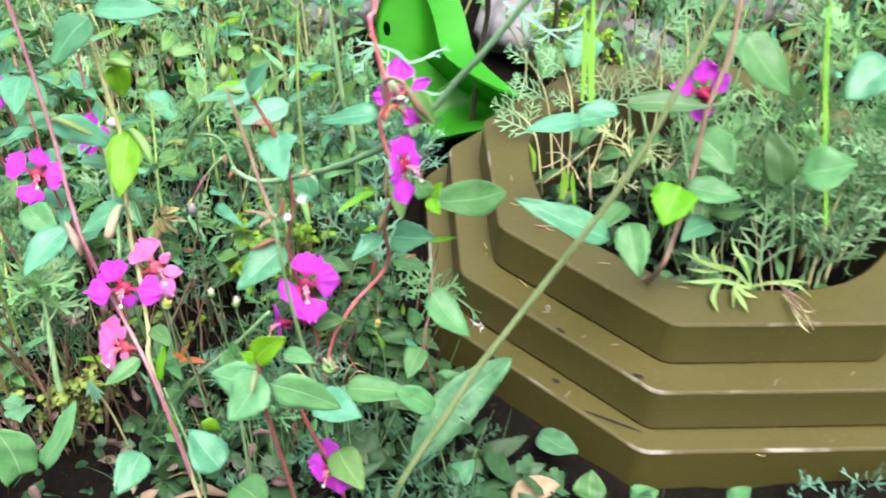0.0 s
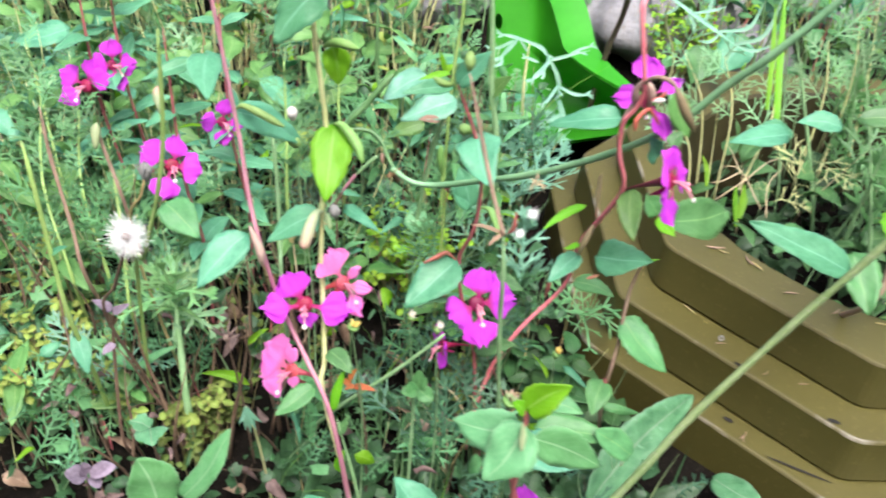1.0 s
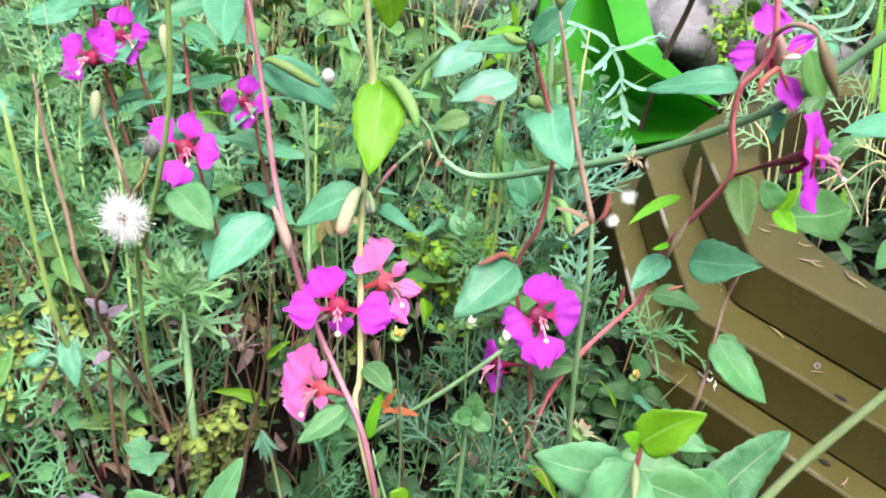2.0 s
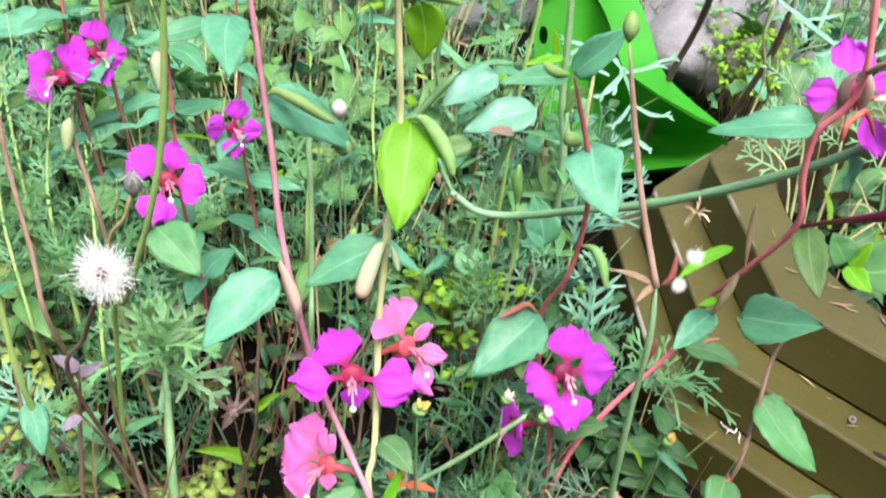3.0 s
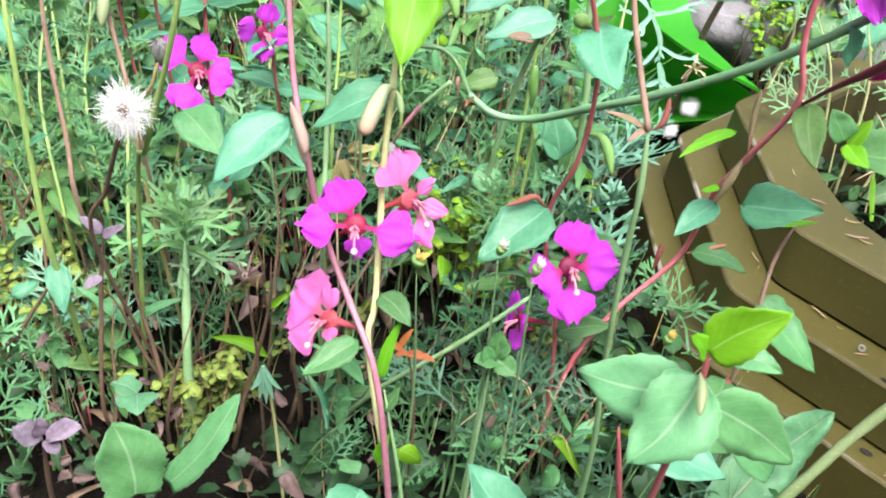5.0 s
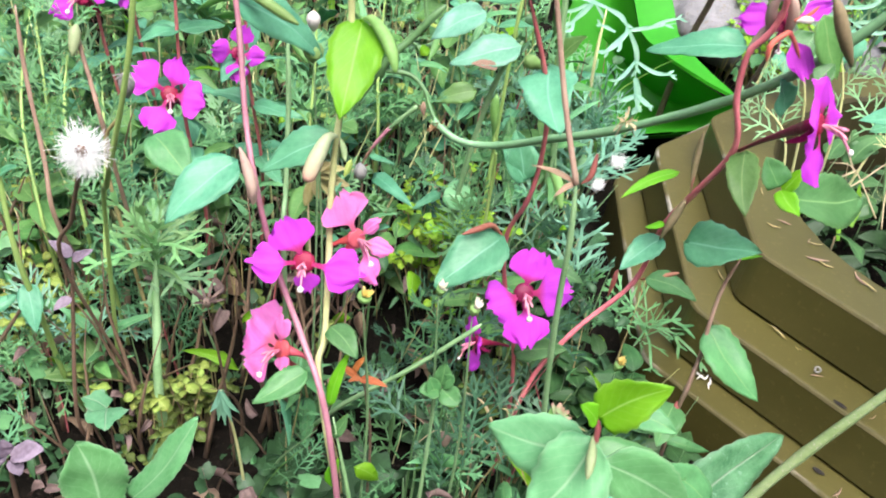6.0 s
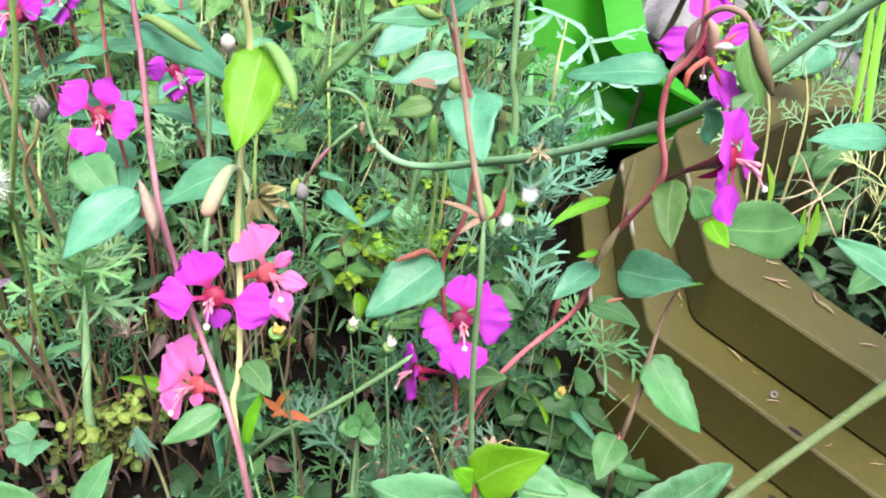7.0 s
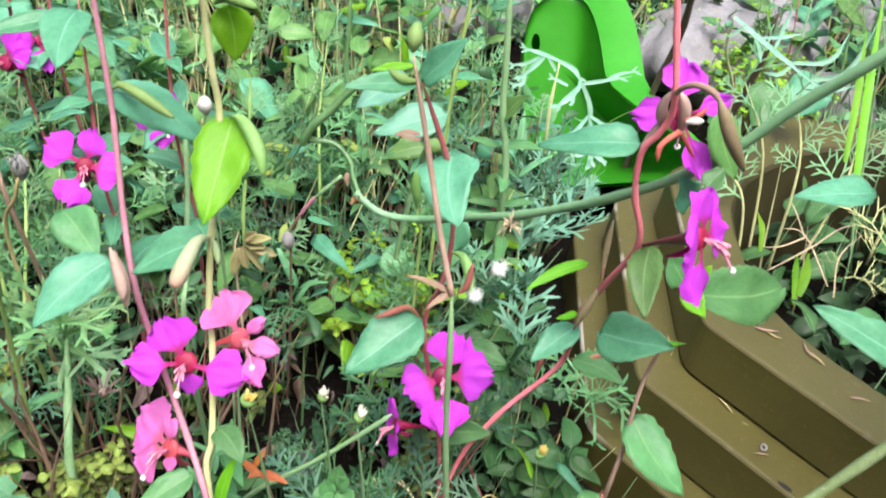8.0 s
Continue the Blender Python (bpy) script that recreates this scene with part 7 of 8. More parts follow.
def spot(rng, x0, x1, y0, y1):
    while True:
        x, y = rng.uniform(x0, x1), rng.uniform(y0, y1)
        thin_patch = (-0.155 < x < -0.085 and 0.310 < y < 0.390 or -0.185 < x < -0.075 and 0.390 < y < 0.525) and rng.random() < 0.6
        if not thin_patch and not in_pot(x, y) and not in_tub(x, y) and not (-0.20 < x < -0.155 and 0.27 < y < 0.345):
            return x, y


def pot_spot(rng, r):
    a, q = rng.uniform(0, 6.283), r * math.sqrt(rng.random())
    return POT.x + q * math.cos(a), POT.y + q * math.sin(a)


def turned(x, y, z, rng, tilt=25, scale=(0.7, 1.2)):
    s = rng.uniform(*scale)
    return pose(x, y, z, rng.uniform(-tilt, tilt), rng.uniform(-tilt, tilt), rng.uniform(0, 360)) @ Matrix.Scale(s, 4)


def spray(rng, frond, x, y, z, low=0, high=70, scale=(0.6, 1.15)):
    turn = pose(0, 0, 0, 0, 0, rng.uniform(0, 360)) @ pose(0, 0, 0, rng.uniform(low, high), rng.uniform(-25, 25), 0)
    return frond, Matrix.Translation((x, y, z)) @ turn @ Matrix.Scale(rng.uniform(*scale), 4)


def bed_top(x, y):
    """How high the undergrowth stands over the soil."""
    return 0.045 + 0.075 * min(1.0, max(0.0, (y - 0.33) / 0.35)) + 0.02 * noise.noise(Vector((x * 9, y * 9, 1)))


def lobed_data(size, seed):
    """Small leaf cut into five rounded lobes, cupped."""
    rng = random.Random(seed)
    verts, faces, uvs = [(0, 0, 0), (0, 0.45 * size, 0.05 * size)], [], [(0.5, 0), (0.5, 0.5)]
    n = 22
    for i in range(n + 1):
        a = -2.3 + 4.6 * i / n
        r = size * (0.42 + 0.16 * abs(math.cos(a * 2.6 + 0.2)) ** 0.7) * rng.uniform(0.9, 1.1)
        x, y = r * math.sin(a), 0.45 * size + r * math.cos(a)
        verts.append((x, y, 0.22 * abs(x) - 0.5 * (y - 0.4 * size) ** 2 / size))
        uvs.append((0.5 + x / size, y / size))
    for i in range(n):
        faces.append((1, i + 3, i + 2))
    faces += [(0, 1, 2), (0, n + 2, 1)]
    return verts, faces, uvs


NEAR = (-0.36, 0.03, 0.29, 0.56)
BACK = (-0.54, 0.60, 0.50, 1.16)


def undergrowth():
    rng = random.Random(5)
    cut = [frond_data(0.022, 5, k, 0.00046) for k in range(8)] + [frond_data(0.025, 6, 50 + k, 0.00048, 2) for k in range(4)]
    for name, mat, sets in (("feathery_foliage", feather, ((NEAR, 44), (BACK, 50))), ("green_fronds", frond_green, ((NEAR, 34), (BACK, 80))), ("silvery_foliage", feather_pale, ((NEAR, 5), (BACK, 14)))):
        items = []
        meshes = [mesh_of("frond", q, mat) for q in cut]
        single = {feather: "small weed with finely cut blue-green leaves", frond_green: "small weed with finely cut fresh green leaves"}.get(mat, "small weed with silvery cut leaves")
        for box, count in sets:
            for _ in range(count):
                x, y = spot(rng, *box)
                if -0.06 < x and y < 0.43 and rng.random() < 0.7:
                    continue
                z0 = bed_top(x, y) * rng.uniform(0.05, 0.95)
                fronds = [spray(rng, rng.randrange(len(cut)), x + rng.gauss(0, 0.006), y + rng.gauss(0, 0.006), z0 + rng.uniform(-0.006, 0.008)) for _ in range(rng.randint(3, 7))]
                if box is NEAR:
                    p = plant("feathery_weed", (x, y, 0), single, "weed", "feathery weeds")
                    stem(p, [(x, y, -0.008), (x + 0.001, y, z0 * 0.5), (x, y, z0)], 0.0006, 0.0004, stem_green)
                    for k, m in fronds:
                        part("frond", meshes[k], mat, p, m=m)
                else:
                    items += [(cut[k], m) for k, m in fronds]
        merge(name, mat, items, {feather: "finely cut blue-green foliage between the flowers", frond_green: "finely cut fresh green foliage between the flowers"}.get(mat, "silvery cut leaves in the bed"), "foliage")
    beside = [mesh_of("frond", q, frond_green) for q in cut]
    for k in range(6):
        a = radians(158 + 8.5 * k + rng.uniform(-2, 2))
        q = rng.uniform(0.203, 0.226)
        x, y = POT.x + q * math.cos(a), POT.y + q * math.sin(a)
        p = plant("feathery_weed", (x, y, 0), "small weed with finely cut fresh green leaves", "weed", "feathery weeds")
        z0 = rng.uniform(0.008, 0.040)
        stem(p, [(x, y, -0.008), (x + 0.001, y, z0 * 0.5), (x, y, z0)], 0.0006, 0.0004, stem_green)
        for _ in range(4):
            j, m = spray(rng, rng.randrange(len(cut)), x + rng.gauss(0, 0.004), y + rng.gauss(0, 0.004), z0 + rng.uniform(-0.006, 0.008))
            part("frond", beside[j], frond_green, p, m=m)
    tall = [mesh_of("frond", frond_data(0.034, 5, 130 + k, 0.00075, 2), feather_pale) for k in range(5)]
    for k in range(5):
        a, q = radians(163 + 7.5 * k), rng.uniform(0.205, 0.225)
        x, y = POT.x + q * math.cos(a), POT.y + q * math.sin(a)
        p = plant("silvery_weed", (x, y, 0), "weed with pale cut leaves growing against the planter", "weed", "silvery weeds")
        z0 = rng.uniform(0.020, 0.045)
        stem(p, [(x, y, -0.008), (x + 0.001, y, z0 * 0.5), (x, y, z0)], 0.0008, 0.0005, stem_pale)
        for _ in range(4):
            j, m = spray(rng, rng.randrange(5), x, y, z0 + rng.uniform(-0.006, 0.004), 15, 80)
            part("frond", tall[j], feather_pale, p, m=m)
    stalks = [stalk_data(0.09, 0.00085, k) for k in range(8)]
    for name, mat, near, back in (("green_stalks", stem_green, 170, 800), ("red_stalks", stem_red, 36, 90), ("tan_stalks", stem_tan, 80, 180), ("brown_stalks", stem_brown, 120, 50), ("pale_stalks", stem_pale, 30, 120), ("grey_stalks", stem_grey, 30, 60)):
        items = []
        for box, count in ((NEAR, near), (BACK, back)):
            for _ in range(count):
                x, y = spot(rng, *box)
                items.append((rng.choice(stalks), turned(x, y, -0.005, rng, 17, (0.3, bed_top(x, y) * 14))))
        merge(name, mat, items, "thin upright stalks of the undergrowth", "stalks")
    small = [leaf_data(0.012, 0.0068, "ovate", 0.2, 0.3, k, 5, 1) for k in range(3)] + [leaf_data(0.017, 0.0046, "thin", 0.25, 0.35, 10 + k, 5, 1) for k in range(6)]
    lobed = [lobed_data(0.011, k) for k in range(6)]
    # the lowest leaves are coloured dark, as shade between the stalks
    for name, mat, near, back, low, high, size in (("ground_leaves", ground_leaf_shaded, 1100, 1300, 0.0, 0.5, (0.25, 0.6)), ("fresh_ground_leaves", frond_green, 60, 1500, 0.1, 0.8, (0.4, 1.1)), ("small_leaves", leaf_green, 60, 800, 0.2, 1.0, (0.4, 1.2)), ("blue_leaves", leaf_blue, 30, 520, 0.3, 1.1, (0.6, 1.7)), ("lime_leaves", leaf_lime, 40, 200, 0.3, 1.05, (0.5, 1.3))):
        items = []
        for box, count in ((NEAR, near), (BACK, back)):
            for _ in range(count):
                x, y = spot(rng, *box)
                items.append((rng.choice(lobed if mat in (ground_leaf_shaded, frond_green) else small), turned(x, y, 0.003 + bed_top(x, y) * rng.uniform(low, high), rng, 50, size)))
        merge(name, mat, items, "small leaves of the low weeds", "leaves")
    p = plant("lobed_weed", (-0.1908, 0.3052, 0), "low weed with a grey-green lobed leaf", "weed")
    stem(p, [(-0.1908, 0.3052, -0.006), (-0.1908, 0.3032, 0.0445)], 0.0006, 0.0005, stem_brown)
    for turn, size in ((200, 0.75), (80, 0.5)):
        part("leaf", lobed_data(0.017 * size, turn), leaf_mint, p, m=Matrix.Translation((-0.1908, 0.3032, 0.0445)) @ pose(0, 0, 0, 24, 0, turn))
    broad = [leaf_data(0.032, 0.017, "ovate", 0.2, 0.3, k, 8, 2) for k in range(6)]
    for name, mat, near, back in (("broad_leaves", leaf_blue, 0, 220), ("broad_green_leaves", leaf_sap, 0, 300)):
        items = []
        for box, count in ((NEAR, near), (BACK, back)):
            for _ in range(count):
                x, y = spot(rng, *box)
                items.append((rng.choice(broad), turned(x, y, bed_top(x, y) * rng.uniform(0.2, 1.1), rng, 45, (0.45, 1.1))))
        merge(name, mat, items, "broader green leaves deeper in the bed", "leaves")
    leaflet = [leaf_data(0.0046, 0.0038, "round", 0.25, 0.25, 70 + k, 4, 1) for k in range(5)]
    yellow, threads = [], []
    clumps = [(-0.181, 0.329, 0.0080, 20, 0.044, 1), (-0.172, 0.335, 0.0070, 9, 0.034, 0), (-0.25, 0.36, 0.018, 34, 0.045, 1), (-0.262, 0.345, 0.016, 26, 0.04, 1), (0.10, 0.76, 0.03, 150, 0.065, 1), (0.06, 0.78, 0.02, 100, 0.065, 1), (0.13, 0.73, 0.02, 110, 0.065, 1), (-0.085, 0.44, 0.014, 80, 0.062, 2), (-0.30, 0.42, 0.02, 40, 0.045, 1)]
    clumps += [(rng.uniform(-0.27, -0.13), rng.uniform(0.31, 0.42), 0.009, 8, 0.03, 0) for _ in range(7)]
    clumps += [(rng.uniform(-0.12, 0.02), rng.uniform(0.33, 0.46), 0.008, 8, 0.025, 0) for _ in range(10)]
    leaves = {m: [mesh_of("leaflet", q, m) for q in leaflet] for m in (leaf_yellow, leaf_olive, weed_lime)}
    for cx, cy, spread, n, tall, bright in clumps:
        if in_pot(cx, cy, 0.02):
            continue
        mat = (leaf_olive, leaf_yellow, weed_lime)[bright]
        if cy < 0.5:
            p = plant("clover_weed", (cx, cy, 0), "yellow-green clover-like weed close to the soil" if bright == 1 else "bright lime green low weed between stalks" if bright else "dull olive clover-like weed on the soil", "weed", "clover-like weeds")
        for _ in range(n):
            x, y = cx + rng.gauss(0, spread), cy + rng.gauss(0, spread)
            if in_pot(x, y) or in_tub(x, y):
                continue
            top = Vector((x, y, tall * rng.uniform(0.35, 1.0)))
            foot = Vector((cx + (x - cx) * 0.5, cy + (y - cy) * 0.5, -0.004))
            thread = tube_data(spline([foot, foot.lerp(top, 0.6) + Vector((0, 0, 0.002)), top], 2), [0.0003] * 5, 4)
            if cy < 0.5:
                part("stem", thread, stem_tan, p)
            else:
                threads.append((thread, Matrix()))
            turn, tilt = rng.uniform(0, 360), rng.uniform(-18, 18)
            for k in range(rng.randint(3, 5)):
                m = Matrix.Translation(top - Vector((0, 0, 0.003 * (k > 2)))) @ pose(0, 0, 0, tilt, rng.uniform(-20, 20), turn + 120 * k + 50 * (k > 2)) @ pose(0, 0, 0, rng.uniform(-8, 24), 0, 0) @ Matrix.Scale(rng.uniform(0.7, 1.25), 4)
                s = rng.randrange(5)
                if cy < 0.5:
                    part("leaf", leaves[mat][s], mat, p, m=m)
                else:
                    yellow.append((leaflet[s], m))
    merge("lime_weed", weed_lime, yellow, "bright lime green low weed in front of the stones", "weed")
    merge("weed_threads", stem_tan, threads, "thread-thin stalks of the clover-like weed", "stalks")
    # dead stalks and curled leaves at the left of the bed
    dead = [mesh_of("dead_stalk", stalk_data(0.075, 0.0010, 90 + k, 0.22), stem_umber) for k in range(8)]
    for _ in range(80):
        m = turned(rng.uniform(-0.30, -0.12), rng.uniform(0.30, 0.43), -0.004, rng, 20, (0.5, 1.3))
        tagged(place(new("dead_stalk", rng.choice(dead)), m), "dead brown stalk standing in the bed", "stalk", "dead stalks", "thing")
    curl = [leaf_data(0.012, 0.007, "toothed", 0.9, 0.8, 120 + k, 6, 2) for k in range(6)]
    items = [(rng.choice(curl), turned(rng.uniform(-0.30, -0.05), rng.uniform(0.25, 0.42), rng.uniform(0.004, 0.05), rng, 70, (0.3, 0.8))) for _ in range(110)]
    merge("curled_leaves", leaf_umber, items, "curled brown and purplish dead leaves", "litter")
    items = []
    for _ in range(700):
        x, y = spot(rng, -0.45, -0.04, 0.25, 0.9)
        items.append((rng.choice(small), turned(x, y, rng.uniform(0.0, 0.016), rng, 40, (0.4, 1.3))))
    front = []
    # front leaves coloured dark for the shade near the soil
    for _ in range(300):
        x, y = rng.uniform(-0.34, 0.02), rng.uniform(0.215, 0.31)
        front.append((rng.choice(lobed + small), turned(x, y, rng.uniform(0.0, 0.025), rng, 45, (0.3, 0.8))))
    merge("front_leaves", ground_leaf_shaded, front, "low leaves along the front of the bed", "leaves")
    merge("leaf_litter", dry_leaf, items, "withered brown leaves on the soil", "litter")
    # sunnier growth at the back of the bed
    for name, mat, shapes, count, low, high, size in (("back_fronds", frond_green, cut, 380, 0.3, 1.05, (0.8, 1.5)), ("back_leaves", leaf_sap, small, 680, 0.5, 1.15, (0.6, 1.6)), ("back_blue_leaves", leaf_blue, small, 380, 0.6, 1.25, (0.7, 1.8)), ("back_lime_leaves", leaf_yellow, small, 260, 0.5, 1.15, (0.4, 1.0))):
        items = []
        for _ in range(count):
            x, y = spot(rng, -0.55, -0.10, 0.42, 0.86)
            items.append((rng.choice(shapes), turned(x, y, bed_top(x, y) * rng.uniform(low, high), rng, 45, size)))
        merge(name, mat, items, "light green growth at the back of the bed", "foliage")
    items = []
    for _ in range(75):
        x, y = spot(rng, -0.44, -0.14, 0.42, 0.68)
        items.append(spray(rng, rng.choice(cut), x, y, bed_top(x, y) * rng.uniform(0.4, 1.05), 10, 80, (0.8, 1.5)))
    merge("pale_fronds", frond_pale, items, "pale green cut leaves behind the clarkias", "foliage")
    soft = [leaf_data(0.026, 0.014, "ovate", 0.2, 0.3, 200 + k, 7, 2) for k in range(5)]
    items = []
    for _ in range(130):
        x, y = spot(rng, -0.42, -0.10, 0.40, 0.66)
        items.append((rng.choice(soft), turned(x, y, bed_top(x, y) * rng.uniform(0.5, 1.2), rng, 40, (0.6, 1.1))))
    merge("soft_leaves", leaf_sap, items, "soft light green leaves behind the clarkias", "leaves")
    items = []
    # leaves darkened to paint the shaded gaps of the middle bed
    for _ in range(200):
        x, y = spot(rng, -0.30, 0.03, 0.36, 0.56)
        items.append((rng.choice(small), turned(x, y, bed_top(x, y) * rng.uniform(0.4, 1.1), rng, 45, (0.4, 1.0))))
    merge("middle_leaves", ground_leaf_shaded, items, "small leaves in the middle of the bed, shade put into their green", "leaves")
    items = []
    for _ in range(420):
        x, y = spot(rng, -0.55, -0.08, 0.40, 0.86)
        items.append((rng.choice(stalks), turned(x, y, -0.004, rng, 13, (0.8, bed_top(x, y) * 16))))
    merge("back_stalks", stem_pale, items, "pale yellow-green stalks at the back of the bed", "stalks")
    blades = [blade_data(0.09, 0.0022, k, 0.2 + 0.1 * k) for k in range(5)]
    items = []
    for box, count in ((NEAR, 90), (BACK, 420)):
        for _ in range(count):
            x, y = spot(rng, *box)
            items.append((rng.choice(blades), turned(x, y, -0.004, rng, 14, (0.4, bed_top(x, y) * 13))))
    merge("grass_blades", grass, items, "thin grass blades in the bed", "grass")
    # the bed goes on to the sides and behind
    low, high = [], []
    while len(low) < 1900:
        x, y = rng.uniform(-1.3, 1.3), rng.uniform(0.15, 2.0)
        if (-0.54 < x < 0.60 and 0.2 < y < 1.16) or (abs(x) < 0.45 and y < 0.5) or in_pot(x, y, 0.05):
            continue
        low.append((rng.choice(lobed + small), turned(x, y, rng.uniform(0.0, 0.10), rng, 45, (0.9, 2.2))))
        high.append((rng.choice(stalks), turned(x, y, -0.004, rng, 15, (0.5, 1.6))))
    merge("outer_leaves", leaf_green, low, "green leaves of the weeds round the bed", "leaves")
    merge("outer_stalks", stem_green, high, "green stalks of the weeds round the bed", "stalks")
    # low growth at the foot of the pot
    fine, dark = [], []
    # these leaves are coloured dark to stand for shade before the pot
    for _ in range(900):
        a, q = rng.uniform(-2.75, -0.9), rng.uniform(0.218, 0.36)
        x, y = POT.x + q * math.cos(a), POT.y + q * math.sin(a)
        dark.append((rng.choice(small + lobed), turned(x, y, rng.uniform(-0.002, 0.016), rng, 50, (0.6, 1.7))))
    merge("shade_leaves", ground_leaf_shaded, dark, "low leaves in front of the pot, shade put into their green", "leaves")
    for _ in range(90):
        a, q = rng.uniform(-2.75, -0.9), rng.uniform(0.235, 0.36)
        fine.append(spray(rng, rng.randrange(len(cut)), POT.x + q * math.cos(a), POT.y + q * math.sin(a), rng.uniform(0.0, 0.012)))
    for _ in range(70):
        a, q = rng.uniform(-3.3, -2.1), rng.uniform(0.240, 0.31)
        fine.append(spray(rng, rng.randrange(len(cut)), POT.x + q * math.cos(a), POT.y + q * math.sin(a), rng.uniform(0.0, 0.055)))
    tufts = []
    # blades darkened the same way, as shade beside the planter
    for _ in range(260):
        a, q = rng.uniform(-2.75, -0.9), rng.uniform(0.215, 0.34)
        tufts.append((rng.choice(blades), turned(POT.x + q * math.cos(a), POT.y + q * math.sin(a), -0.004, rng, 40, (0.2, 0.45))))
    merge("shade_grass", ground_leaf_shaded, tufts, "grass blades beside the planter, its shade put into their green", "grass")
    # weeds against the planter; their dark leaves and fronds are painted shade
    cover = [mesh_of("leaf", leaf_data(0.020, 0.011, "ovate", 0.2, 0.3, 230 + k, 8, 2), leaf_shaded) for k in range(5)]
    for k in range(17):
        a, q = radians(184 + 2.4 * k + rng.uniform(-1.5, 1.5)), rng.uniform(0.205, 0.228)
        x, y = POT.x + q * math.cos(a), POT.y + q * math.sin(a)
        p = plant("pot_foot_plant", (x, y, 0.0), "leafy weed close against the planter, its leaves coloured dark for shade", "weed", "weeds at the planter's foot")
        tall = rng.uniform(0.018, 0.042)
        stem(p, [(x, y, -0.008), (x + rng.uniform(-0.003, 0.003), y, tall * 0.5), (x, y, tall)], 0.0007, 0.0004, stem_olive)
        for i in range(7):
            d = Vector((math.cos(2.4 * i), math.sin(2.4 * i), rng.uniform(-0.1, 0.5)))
            part("leaf", rng.choice(cover), leaf_shaded, p, m=basis((x, y, tall * (0.35 + 0.1 * i)), d, (0, -0.3, 1)) @ Matrix.Scale(rng.uniform(0.45, 0.95), 4))
    dim = [mesh_of("shade_frond", q, feather_shaded) for q in cut]
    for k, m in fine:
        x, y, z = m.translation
        p = plant("shaded_weed", (x, y, 0.0), "small weed with one finely cut leaf, shade of the planter put into its colour", "weed", "shaded weeds")
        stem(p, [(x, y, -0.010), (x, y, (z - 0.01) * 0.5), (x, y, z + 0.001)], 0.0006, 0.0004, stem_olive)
        part("frond", dim[k], feather_shaded, p, m=m)
    items = []
    for _ in range(16):
        a, q = rng.uniform(-2.9, -0.5), rng.uniform(0.212, 0.25)
        x, y = POT.x + q * math.cos(a), POT.y + q * math.sin(a)
        items.append((rng.choice(small), turned(x, y, rng.uniform(0.0, 0.02), rng, 45, (0.6, 1.7))))
    merge("pot_foot_leaves", leaf_green, items, "green leaves at the foot of the pot", "leaves")
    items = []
    # weed with the shade of the pot's foot put into its green
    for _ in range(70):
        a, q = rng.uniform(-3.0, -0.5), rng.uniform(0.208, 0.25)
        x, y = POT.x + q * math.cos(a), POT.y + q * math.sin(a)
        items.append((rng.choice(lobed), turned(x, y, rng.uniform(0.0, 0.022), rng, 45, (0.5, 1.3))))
    merge("pot_foot_weed", ground_leaf_shaded, items, "low weed at the foot of the pot, coloured dark for shade", "weed")
    items = []
    for _ in range(6):
        a, q = rng.uniform(-2.9, -0.6), rng.uniform(0.235, 0.27)
        items.append(spray(rng, rng.choice(cut), POT.x + q * math.cos(a), POT.y + q * math.sin(a), rng.uniform(0.0, 0.02)))
    merge("pot_foot_fronds", frond_green, items, "cut green leaves at the foot of the pot", "foliage")


